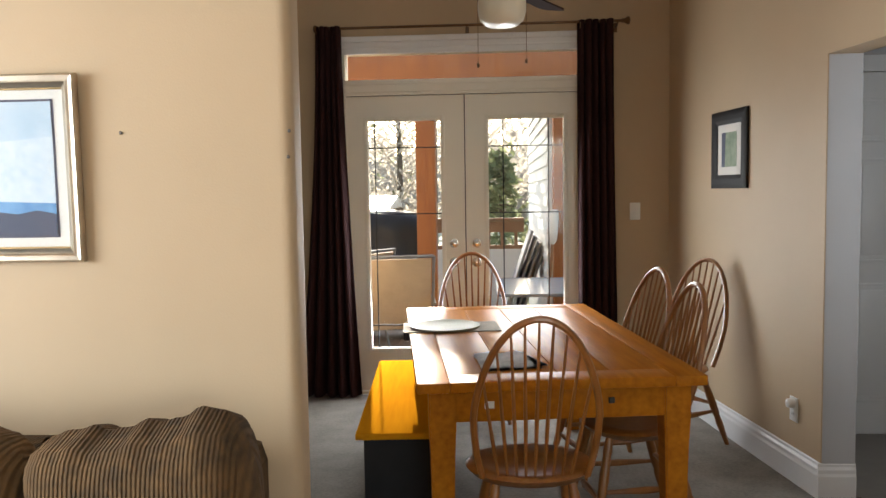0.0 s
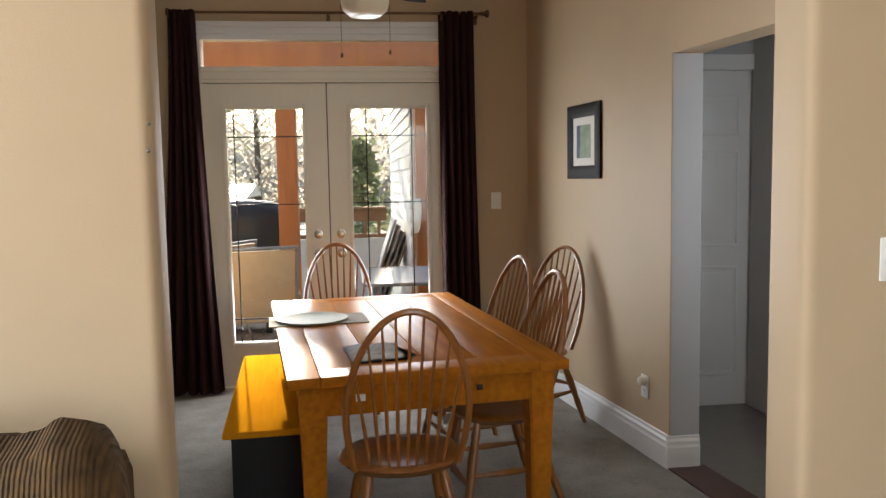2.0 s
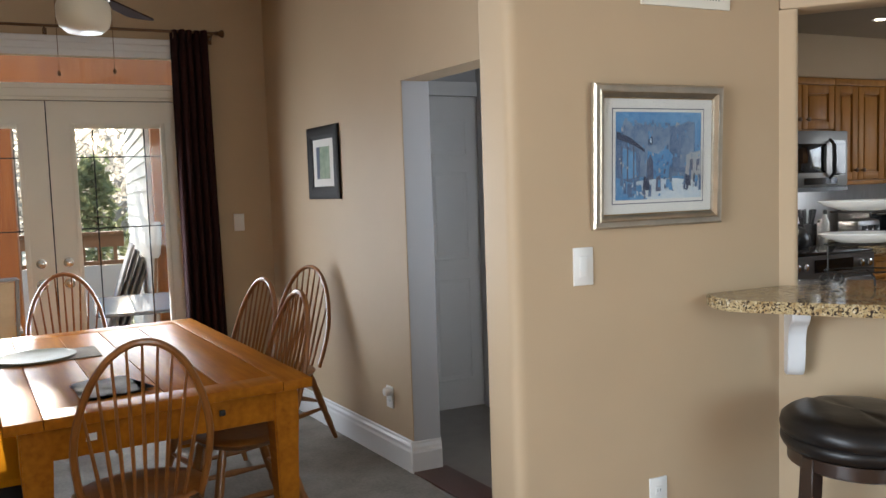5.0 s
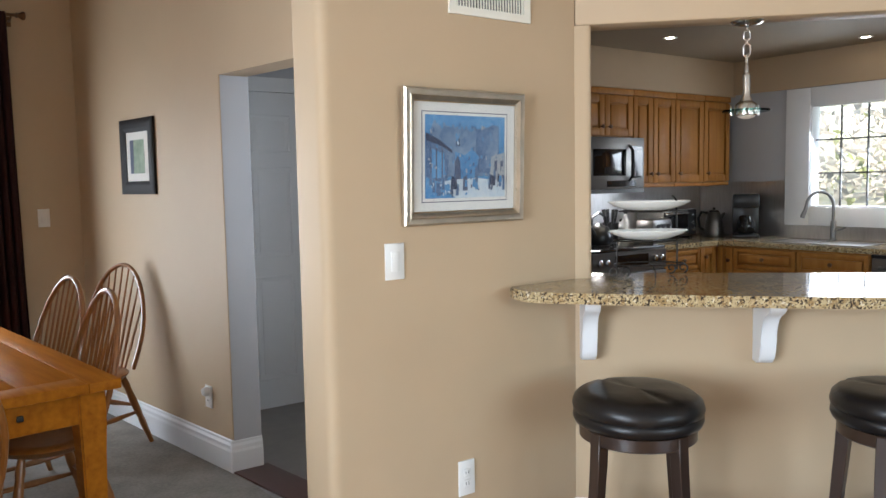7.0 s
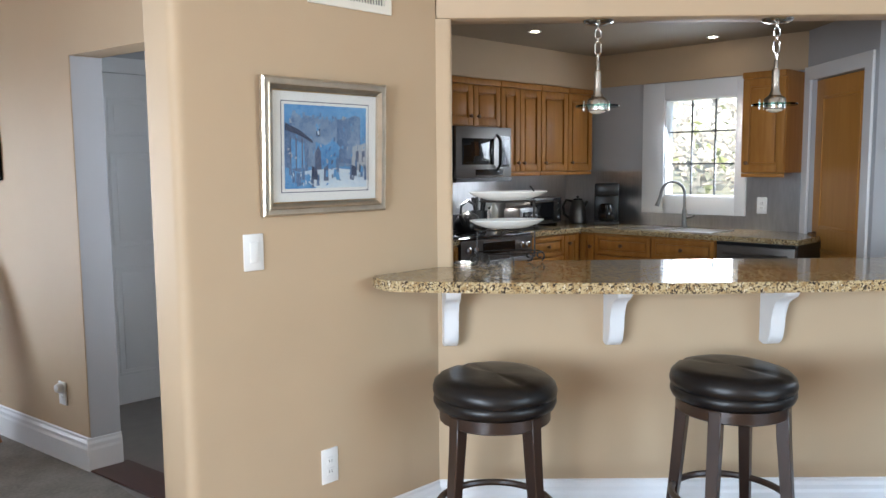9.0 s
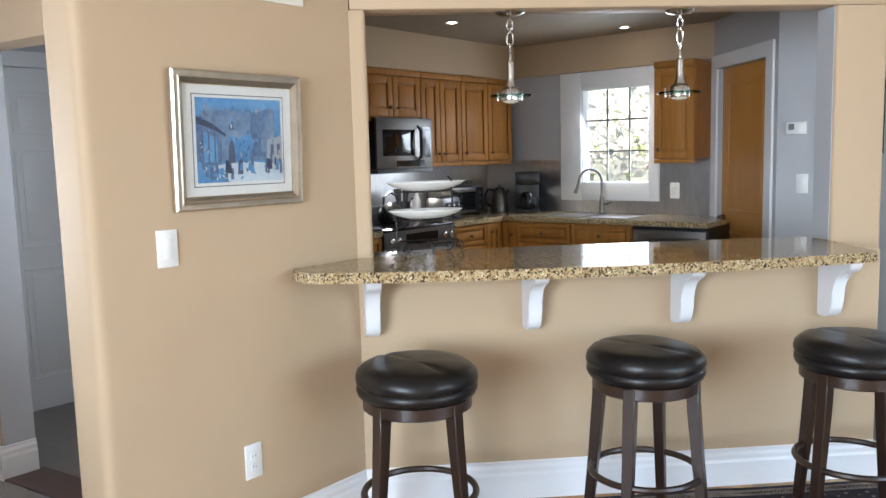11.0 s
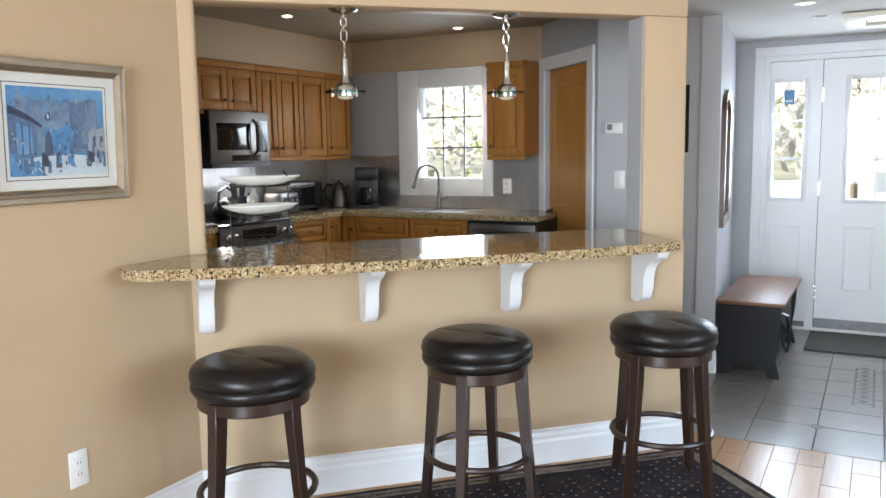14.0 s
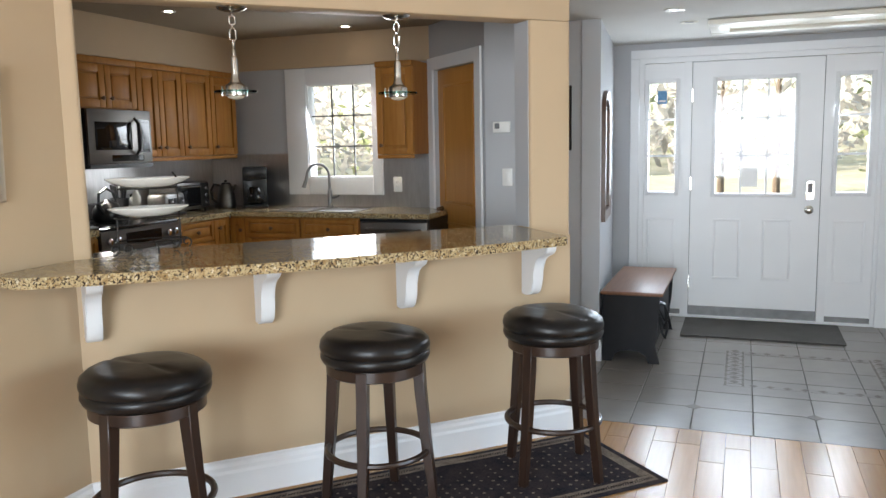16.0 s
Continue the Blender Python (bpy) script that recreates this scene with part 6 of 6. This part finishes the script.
# gaps round the front door filled with black in place of their shade
for q in ((-0.0958, -0.0922, 0.02, 2.06), (0.8402, 0.8438, 0.02, 2.06), (-0.096, 0.844, 2.0583, 2.0617)):
    part("door_seal", bx(q[0], q[1], 0.034, 0.06, q[2], q[3]), BLACK, fd, "black strip standing for the shade in the door gap")
part("door_sweep", bx(-0.092, 0.84, 0.022, 0.06, 0.02, 0.095), GREYMETAL, fd, "grey weather strip")
bm = B()
prism(bm, rounded([(0.738, 0.975), (0.795, 0.975), (0.795, 1.12), (0.738, 1.12)], 0.02, 4), -0.03, 0.02, Matrix(((1, 0, 0, 0), (0, 0, 1, 0), (0, 1, 0, 0), (0, 0, 0, 1))))
part("keypad_lock", bm, NICKEL, fd, "nickel keypad deadbolt")
part("keypad_face", bx(0.75, 0.783, -0.034, -0.03, 1.03, 1.10), BLACK, fd)
bm = B()
lathe(bm, [(0.032, 0), (0.032, 0.01), (0.012, 0.015), (0.012, 0.035), (0.028, 0.045), (0.03, 0.06), (0.015, 0.07)], 20, pose(0.765, 0.03, 0.895, 90, 0, 0))
part("door_knob", bm, NICKEL, fd, "round nickel door knob")
for z in (0.25, 1.05, 1.75):
    part("hinge", bx(-0.104, -0.086, 0.012, 0.03, z, z + 0.10), NICKEL, fd)
part("glass_sticker", bx(0.285, 0.40, 0.047, 0.049, 1.07, 1.22), PLASTICWHITE, fd, "pale notice stuck to the glass")
for nm, x0, x1, gx0, gx1 in (("window_3", -0.455, -0.155, -0.42, -0.215), ("window_4", 0.90, 1.21, 0.945, 1.15)):
    ob = thing(nm, ED, "white sidelight window beside the front door", "window")
    ob["kind"] = "structure"
    glazed_panel(ob, x0, x1, 0.05, 2.058, gx0, gx1, 1.03, 1.905, (), (1.03 + 0.2917, 1.03 + 0.5833), panels=((gx0 - 0.005, gx1 + 0.005, 0.325, 0.815),))
    part("sill_strip", bx(x0, x1, 0.022, 0.06, 0.02, 0.06), GREYMETAL, ob)
    if nm == "window_3":
        part("security_sticker", bx(-0.355, -0.285, 0.047, 0.049, 1.74, 1.845), BLUEINK[0], ob, "small blue sticker")
        part("sticker_bar", bx(-0.345, -0.295, 0.046, 0.047, 1.755, 1.77), PLASTICWHITE, ob)
bm = B()
for q in ((-0.50, -0.455, 0, 2.125), (-0.155, -0.096, 0, 2.06), (0.844, 0.90, 0, 2.06), (1.21, 1.245, 0, 2.125), (-0.455, 1.21, 2.062, 2.125)):
    box(bm, q[0], q[1], 0.006, 0.12, q[2], q[3], m=ED)
for q in ((-0.56, -0.49, 0, 2.099), (1.235, 1.32, 0, 2.099), (-0.56, 1.32, 2.10, 2.17)):
    box(bm, q[0], q[1], -0.016, -0.001, q[2], q[3], bevel=0.004, m=ED)
box(bm, -0.455, 1.21, 0.0, 0.12, 0.0, 0.02, m=ED)
structure("door_frame_entry", bm, TRIM, "white frame and casing round the front door", "door frame")
bm = B()
prism(bm, rounded([(6.21, -1.03), (6.84, -1.03), (6.84, 0.10), (6.21, 0.10)], 0.02, 3), 0.004, 0.013)
single("doormat", bm, DOORMAT, "dark grey ribbed doormat inside the front door", "doormat")

# ceiling surround in the entry
sr = thing("ceiling_light_box", pose(0, 0, 0), "cream rectangular ceiling light surround, unlit", "ceiling light")
for q in ((5.72, 5.84, -1.6, -0.07), (6.20, 6.30, -1.6, -0.07), (5.84, 6.20, -0.20, -0.07), (5.84, 6.20, -1.6, -1.47)):
    part("surround", bx(*q, ZE - 0.035, ZE - 0.001, bevel=0.01), CREAM, sr)
part("diffuser", bx(5.84, 6.20, -1.47, -0.20, ZE - 0.012, ZE - 0.001), FROST, sr)
for x, y in ((5.78, 0.05), (5.2, 0.1)):
    ob = thing("downlight", pose(x, y, ZE), "small unlit ceiling downlight in the entry", "downlight", "entry downlights")
    bm = B()
    lathe(bm, [(0.03, -0.001), (0.055, -0.006), (0.06, -0.001)], 24)
    part("trim_ring", bm, CREAM, ob)
    bm = B()
    lathe(bm, [(0.002, -0.0025), (0.03, -0.0025), (0.03, -0.001)], 20)
    part("lamp_face", bm, BLACK, ob)


# ---- outside ----
bm = B()
N = 70
gv = [[None] * (N + 1) for _ in range(N + 1)]
for i in range(N + 1):
    for j in range(N + 1):
        x = (i / N * 2 - 1) ** 3 * 1200 + 3
        y = (j / N * 2 - 1) ** 3 * 1200 + 3
        dst = max(0.0, math.hypot(x - 2, y - 2) - 22)
        z = -1.3 + min(40, 0.045 * dst) + 0.5 * noise.noise((x * 0.06, y * 0.06, 0))
        if -5 < x < 8 and -6 < y < 8:
            z = -1.3
        gv[i][j] = bm.verts.new((x, y, z))
for i in range(N):
    for j in range(N):
        bm.faces.new((gv[i][j], gv[i + 1][j], gv[i + 1][j + 1], gv[i][j + 1]))
structure("ground", bm, GRASS, "dry grass slope round the house", "ground", 60)

bm = B()
for k in range(36):
    box(bm, -3.4 + 0.145 * k, -3.4 + 0.145 * k + 0.139, YD + 0.17, 10.2, -0.10, -0.06)
dk = structure("deck", bm, DECKWOOD, "weathered wooden deck boards", "deck")
bm = B()
box(bm, -3.4, 1.8, YD + 0.17, 10.2, -0.3, -0.101)
structure("deck_frame", bm, DECKWOOD, "wooden deck framing", "deck")
ent = bx(XE + 0.17, XE + 2.2, -2.4, 1.2, -0.3, -0.05)
structure("porch", ent, DECKWOOD, "wooden porch outside the front door", "porch")

beam = single("deck_beam", bx(-3.3, 1.5, 7.42, 7.58, 2.35, 2.74, bevel=0.01), POST, "orange-stained cedar beam over the deck", "beam")
for x, w in ((-0.47, 0.09), (0.79, 0.085)):
    single("deck_post", bx(x - w, x + w, 7.5 - w, 7.5 + w, -0.06, 2.349, bevel=0.008), POST, "orange-stained cedar deck post", "post", group="deck posts")
# house wing with lap siding
wing = thing("house_wing", pose(-0.45, 0, 0), "house wing clad in pale lap siding", "house")
part("wing_wall", bx(1.13, 3.8, 7.6, 11.4, -1.3, 3.4), SIDING, wing)
for k in range(28):
    z = -0.3 + 0.13 * k
    bm = B()
    pts = [(1.13, z), (1.105, z), (1.122, z + 0.128), (1.13, z + 0.128)]
    prism(bm, pts, 0, 3.8, Matrix(((1, 0, 0, 0), (0, 0, 1, 7.6), (0, 1, 0, 0), (0, 0, 0, 1))))
    part("siding_board", bm, SIDING, wing)
# railing
rail = thing("deck_railing", pose(-0.56, 10.1, 0.035), "brown wooden deck railing with square balusters", "railing")
part("top_rail", bx(-3.4, 1.1, -0.07, 0.07, 1.0, 1.04, bevel=0.005), RAILWOOD, rail)
part("upper_rail", bx(-3.4, 1.1, -0.02, 0.02, 0.86, 0.995), RAILWOOD, rail)
part("lower_rail", bx(-3.4, 1.1, -0.02, 0.02, 0.65, 0.70), RAILWOOD, rail)
part("kick_board", bx(-3.4, 1.1, -0.015, 0.015, -0.095, 0.645), SIDING, rail)
for k in range(26):
    x = -3.3 + 0.172 * k
    part("baluster", bx(x - 0.02, x + 0.02, -0.018, 0.018, 0.70, 0.86), RAILWOOD, rail)

# covered barbecue
bq = thing("barbecue", pose(-1.10, 8.0, -0.06, 0, 0, 5) @ Matrix.Diagonal((1, 1, 1.15, 1)), "barbecue under a dark grey cover on the deck", "barbecue")
bm = B()
g = []
for i in range(21):
    row = []
    for j in range(13):
        u, v = i / 20, j / 12
        ang = v * math.pi
        hw = 0.66
        z = 0.72 + 0.42 * math.sin(ang) ** 0.6 * (1 - 0.35 * abs(2 * u - 1) ** 4) + 0.012 * noise.noise((u * 6, v * 6, 1))
        row.append(bm.verts.new((-hw + 2 * hw * u, -0.30 * math.cos(ang) * (1 + 0.05 * math.sin(u * 20)), z)))
    g.append(row)
for i in range(20):
    for j in range(12):
        bm.faces.new((g[i][j], g[i + 1][j], g[i + 1][j + 1], g[i][j + 1]))
bmesh.ops.solidify(bm, geom=bm.faces[:], thickness=0.01)
part("cover", bm, BBQCOVER, bq, "wrinkled dark cover", 60)
part("cart", bx(-0.40, 0.40, -0.24, 0.24, 0.10, 0.72), GREYMETAL, bq)
for x in (-0.36, 0.36):
    part("caster", bx(x - 0.03, x + 0.03, -0.2, 0.2, 0, 0.10, bevel=0.01), BLACK, bq)


def deck_chair(m, label):
    ob = thing("patio_chair", m, label, "chair", "patio chairs")
    part("seat_sling", bx(-0.25, 0.25, -0.22, 0.24, 0.40, 0.415), TAN, ob, "tan mesh seat")
    t = pose(0, -0.22, 0.42, 14, 0, 0)
    bm = B()
    box(bm, -0.24, 0.24, -0.008, 0.008, 0.0, 0.56, m=t)
    part("back_sling", bm, TAN, ob, "tan mesh back")
    for x in (-0.26, 0.26):
        top = t @ Vector((x, 0, 0.58))
        part("side_rail", tb([(x, 0.26, 0.40), (x, -0.2, 0.40), top], 0.013, 8), GREYMETAL, ob)
        part("arm", tb([(x * 1.05, 0.22, 0.40), (x * 1.1, 0.23, 0.60), (x * 1.1, -0.1, 0.63), (x * 1.05, -0.30, 0.60)], 0.012, 8), GREYMETAL, ob)
        part("leg", tb([(x, 0.24, 0.40), (x, 0.30, 0.0)], 0.012, 8), GREYMETAL, ob)
        part("leg", tb([(x, -0.2, 0.40), (x, -0.32, 0.0)], 0.012, 8), GREYMETAL, ob)
    part("top_rail", tb([t @ Vector((-0.26, 0, 0.58)), t @ Vector((0.26, 0, 0.58))], 0.013, 8), GREYMETAL, ob)
    return ob


pc = deck_chair(pose(-0.64, 6.42, -0.06, 0, 0, 12), "tan mesh patio chair with grey metal frame")
copy_thing(pc, pose(-1.15, 6.85, -0.06, 0, 0, 60))
# patio table
pt = thing("patio_table", pose(0.60, 6.45, -0.06), "glass-topped patio table with grey metal frame", "table")
bm = B()
prism(bm, rounded([(-0.42, -0.55), (0.5, -0.55), (0.5, 0.55), (-0.42, 0.55)], 0.12, 5), 0.70, 0.708)
# opaque pale blue-grey colour in place of the sky's reflection in the glass
part("glass_top", bm, material("sky_pale_patio_glass", (0.55, 0.63, 0.65), 0.08, scale=4, amount=0.1), pt, "glass top coloured pale like reflected sky")
bm = B()
rim = rounded([(-0.425, -0.555), (0.505, -0.555), (0.505, 0.555), (-0.425, 0.555)], 0.12, 5)
tube(bm, [(x, y, 0.70) for x, y in rim], 0.014, 6, True)
part("rim", bm, GREYMETAL, pt)
for x, y in ((-0.3, -0.42), (0.38, -0.42), (-0.3, 0.42), (0.38, 0.42)):
    part("leg", tb([(x, y, 0.69), (x * 1.1, y * 1.1, 0)], 0.018, 8), GREYMETAL, pt)
# folded loungers leaning on the wing
for k in range(4):
    ob = thing("folded_chair", pose(0.19 + 0.065 * k, 8.5 + 0.05 * k, -0.06, 0, 19, 0), "grey folded patio chair leaning on the siding", "chair", "folded chairs")
    h = 1.12 - 0.07 * k
    part("sling", bx(-0.015, 0.015, -0.24, 0.24, 0.10, h), material("grey_sling", (0.26, 0.26, 0.27), 0.7, scale=60) if k == 0 else bpy.data.materials["grey_sling"], ob)
    for y in (-0.25, 0.25):
        part("side_rail", tb([(0, y, 0.0), (0, y, h)], 0.015, 8), GREYMETAL, ob)
br2 = thing("broom", pose(0.62, 7.37, -0.06, 0, 4, 0), "straw broom leaning on the post", "broom")
part("handle", tb([(0, 0, 0), (0, 0, 1.0)], 0.012, 8), RAILWOOD, br2)
bm = B()
lathe(bm, [(0.02, 0.98), (0.04, 1.02), (0.045, 1.2), (0.035, 1.3)], 12)
part("bristles", bm, SIDING, br2)
# neighbour's roof beyond the deck
shed = thing("shed", pose(-4.6, 19, -0.64), "small pale-roofed shed beyond the deck", "shed")
part("shed_wall", bx(-2.2, 2.2, -1.5, 1.5, -0.7, 1.7), SIDING, shed)
bm = B()
prism(bm, [(-1.8, 1.7), (1.8, 1.7), (0, 1.98)], -2.5, 2.5, Matrix(((0, 0, 1, 0), (1, 0, 0, 0), (0, 1, 0, 0), (0, 0, 0, 1))))
part("shed_roof", bm, SHEDROOF, shed)


# ---- trees ----
def leafy(n, shape_fn, size, seed, flat=0.0):
    rnd = random.Random(seed)
    verts, faces = [], []
    for _ in range(n):
        c, s = shape_fn(rnd), size * rnd.uniform(0.5, 1.4)
        a, b = Vector((rnd.gauss(0, 1), rnd.gauss(0, 1), rnd.gauss(0, 1))).normalized(), Vector((rnd.gauss(0, 1), rnd.gauss(0, 1), rnd.gauss(0, 1))).normalized()
        b = (b - a * a.dot(b)).normalized()
        i = len(verts)
        verts += [c - a * s, c + b * s * 0.4, c + a * s, c - b * s * 0.4]
        faces.append((i, i + 1, i + 2, i + 3))
    me = bpy.data.meshes.new("leaves")
    me.from_pydata([tuple(v) for v in verts], [], faces)
    return me


def conifer(x, y, z, h, r, seed, label, n=9000, green=True):
    ob = thing("conifer" if green else "bare_tree", pose(x, y, z), label, "tree")
    part("trunk", tb([(0, 0, 0), (0.05, 0, h * 0.5), (0, 0.03, h)], [0.02 * h, 0.013 * h, 0.003 * h], 8), BARK, ob)
    rnd = random.Random(seed)
    bm = B()
    ends = []
    for k in range(46):
        t = 0.12 + 0.86 * k / 46
        a = k * 2.4 + rnd.uniform(-0.3, 0.3)
        L = (r * (1.08 - t) if green else r * (0.4 + 0.7 * math.sin(math.pi * t))) * rnd.uniform(0.7, 1.2)
        p0 = Vector((0, 0, h * t))
        p1 = p0 + Vector((math.cos(a) * L, math.sin(a) * L, (-0.12 if green else 0.7) * L + rnd.uniform(-0.1, 0.1) * L))
        tube(bm, [p0, p0.lerp(p1, 0.5) + Vector((0, 0, 0.05 * L)), p1], [0.006 * h * (1 - t) + 0.01, 0.012, 0.004], 5)
        ends.append((p0, p1))
    part("limbs", bm, BARK if green else TWIG, ob)

    def fn(q):
        p0, p1 = q.choice(ends)
        f = q.random() ** 0.6
        s = 0.07 * r + 0.10 * r * (1 - f)
        return p0.lerp(p1, f) + Vector((q.gauss(0, s), q.gauss(0, s), q.gauss(0, s * 0.8)))
    me = leafy(n, fn, 0.10 if green else 0.07, seed)
    me.materials.append(LEAF if green else TWIG)
    cr = new("crown", me)
    cr.parent = ob
    return ob


conifer(0.28, 15.0, -1.3, 3.5, 1.1, 1, "young green spruce beyond the deck", 1900)
conifer(-7.5, 33, -0.2, 11.0, 3.0, 4, "tall green conifer on the slope", 4000)
conifer(5.0, 36, 0.2, 11.0, 3.2, 5, "tall green conifer on the slope", 4000)
for k, (x, y, h) in enumerate(((-2.2, 20, 5.5), (-4.6, 22, 6), (-0.3, 24, 6.5), (2.6, 22, 6), (-6.5, 24, 6), (24.0, 7.0, 6.5), (27.5, 10.2, 7), (32.5, 0.5, 7), (30.5, -5.5, 6.5), (36, -1.6, 8), (31, 13.5, 8))):
    conifer(x, y, -1.1 + 0.02 * y, h, h * 0.33, 20 + k, "bare grey-brown spring tree on the slope", 3000 if x < 10 else 900, False)
# added tall pine, bare stem; unseen crown well above the deck shades the table
pine = thing("pine_tree", pose(-1.02, 15.5, -1.3), "added bare-stemmed pine that keeps the sun off the dining table", "tree")
part("trunk", tb([(0, 0, 0), (0.03, 0, 4.5), (0, 0.03, 9.0)], [0.11, 0.09, 0.02], 10), BARK, pine)
bm = B()
tips = []
rq = random.Random(61)
for k in range(60):
    z0 = 4.8 + 4.0 * k / 60
    ang = k * 2.4
    reach = 0.88 * (1.0 if z0 < 7.2 else (9.2 - z0) / 2.0) * rq.uniform(0.8, 1.05)
    p0, p1 = Vector((0, 0, z0)), Vector((math.cos(ang) * reach, math.sin(ang) * reach, z0 + 0.12))
    tube(bm, [p0, p0.lerp(p1, 0.5), p1], [0.03, 0.018, 0.006], 5)
    tips.append((p0, p1))
part("limbs", bm, BARK, pine)


def needles(q):
    p0, p1 = q.choice(tips)
    return p0.lerp(p1, q.random() ** 0.5) + Vector((q.gauss(0, 0.06), q.gauss(0, 0.06), q.gauss(0, 0.07)))


me = leafy(12000, needles, 0.11, 62)
me.materials.append(LEAF)
new("crown", me).parent = pine

# far woods
rw = random.Random(77)


def woods(q):
    a = q.uniform(-0.6, 2.6) if q.random() < 0.5 else q.uniform(-0.6, 0.9)
    d = q.uniform(42, 75)
    return Vector((2 + d * math.sin(a), 2 + d * math.cos(a), -1.3 + 0.045 * (d - 22) + abs(q.gauss(0, 1)) * (2.6 if a < 1.0 else 4.5)))


me = leafy(3500, woods, 0.45, 7)
me.materials.append(LEAF)
tagged(new("far_woods", me), "mixed far woodland on the slope", "woods", "", "stuff")
me = leafy(26000, woods, 0.55, 8)
me.materials.append(TWIG)
tagged(new("far_bare_woods", me), "bare far woodland on the slope", "woods", "", "stuff")


# ---- tiled entry floor ----
TX = [4.205, 4.575] + [4.575 + 0.305 * k for k in range(1, 8)] + [6.897]
TY = [-2.195] + [-1.925 + 0.305 * k for k in range(9)] + [0.73]
entry = structure("floor_entry", bx(4.205, XE, -2.2, YM + 0.17, -0.012, -0.004), GROUT, "dark grout bed of the entry tiles", "floor")
tile_meshes = {}


def tile(x0, x1, y0, y1):
    key = (round(x1 - x0, 3), round(y1 - y0, 3))
    if key not in tile_meshes:
        tile_meshes[key] = mesh_of("tile", box(B(), -key[0] / 2 + 0.003, key[0] / 2 - 0.003, -key[1] / 2 + 0.003, key[1] / 2 - 0.003, -0.008, 0.0, bevel=0.0015), TILE)
    ob = new("tile", tile_meshes[key])
    ob.location = ((x0 + x1) / 2, (y0 + y1) / 2, 0.0)
    ob.parent = entry


for x0, x1 in zip(TX, TX[1:]):
    for y0, y1 in zip(TY, TY[1:]):
        tile(x0, x1, y0, y1)
for x, y in ((4.575, -0.095), (4.575, -0.705), (4.575, -1.315)):
    ob = new("accent_diamond", mesh_of("accent_diamond", box(B(), -0.032, 0.032, -0.032, 0.032, 0.0002, 0.0012, m=pose(0, 0, 0, 0, 0, 45)), TILEDARK))
    ob.location = (x, y, 0)
    ob.parent = entry
for n, (x0, x1, y0, y1) in enumerate(((5.03, 5.87, -0.36, -0.235), (5.03, 5.87, -1.24, -1.115), (5.03, 5.09, -1.115, -0.36), (5.81, 5.87, -1.115, -0.36))):
    ob = new("mosaic_border", mesh_of("mosaic_border", bx(x0, x1, y0, y1, 0.0002, 0.0008), TILE))
    ob.parent = entry
    bm = B()
    if n < 2:
        for k in range(9):
            xx = x0 + (x1 - x0) * (k + 0.5) / 9
            for yy in (y0 + 0.012, y1 - 0.012):
                box(bm, xx - 0.04, xx + 0.04, yy - 0.007, yy + 0.007, 0.001, 0.0015)
            box(bm, xx - 0.006, xx + 0.006, y0 + 0.01, y1 - 0.01, 0.0016, 0.0019)
            box(bm, -0.022, 0.022, -0.022, 0.022, 0.001, 0.0014, m=pose(xx + 0.046, (y0 + y1) / 2, 0, 0, 0, 45))
    else:
        for k in range(8):
            yy = y0 + (y1 - y0) * (k + 0.5) / 8
            box(bm, -0.018, 0.018, -0.018, 0.018, 0.001, 0.0015, m=pose((x0 + x1) / 2, yy, 0, 0, 0, 45))
    ob = new("mosaic_pattern", mesh_of("mosaic_pattern", bm, TILEDARK))
    ob.parent = entry

# ---- oak plank floor of the living room ----
planks = structure("floor_planks", bx(-4.0, 4.205, -4.0, YP, -0.012, -0.010), GROUT, "dark seams between the oak boards", "floor")
rp = random.Random(3)
plank_meshes = {}


def plank_mesh(L):
    if L not in plank_meshes:
        plank_meshes[L] = mesh_of("plank", box(B(), 0.0006, L - 0.0006, 0.0006, 0.1124, -0.009, 0.0, bevel=0.0012), PLANK)
    return plank_meshes[L]


rest = []
count = 0
for r in range(54):
    y = -4.0 + 0.113 * r
    if y > YP - 0.05:
        break
    x = -4.0 - rp.choice((0, 0.2, 0.4, 0.6))
    while x < 4.2:
        L = rp.choice((0.4, 0.6, 0.8, 1.0))
        x1 = min(x + L, 4.204)
        if x1 - x < 0.05:
            break
        if x1 > 2.0 and y > -1.9 and count < 290 and abs(x1 - x - L) < 1e-6:
            ob = new("plank", plank_mesh(L))
            ob.location = (x, y, 0)
            ob.parent = planks
            count += 1
        else:
            rest.append((max(x, -4.0), x1, y))
        x = x1
verts, faces = [], []
for x0, x1, y in rest:
    i = len(verts)
    verts += [(x0 + 0.001, y + 0.001, 0), (x1 - 0.001, y + 0.001, 0), (x1 - 0.001, y + 0.112, 0), (x0 + 0.001, y + 0.112, 0),
              (x0 + 0.001, y + 0.001, -0.009), (x1 - 0.001, y + 0.001, -0.009), (x1 - 0.001, y + 0.112, -0.009), (x0 + 0.001, y + 0.112, -0.009)]
    faces += [(i, i + 1, i + 2, i + 3), (i, i + 4, i + 5, i + 1), (i + 1, i + 5, i + 6, i + 2), (i + 2, i + 6, i + 7, i + 3), (i + 3, i + 7, i + 4, i)]
me = bpy.data.meshes.new("far_planks")
me.from_pydata(verts, [], faces)
me.materials.append(PLANK)
ob = tagged(new("far_planks", me), "", "", "", "stuff")
ob.parent = planks
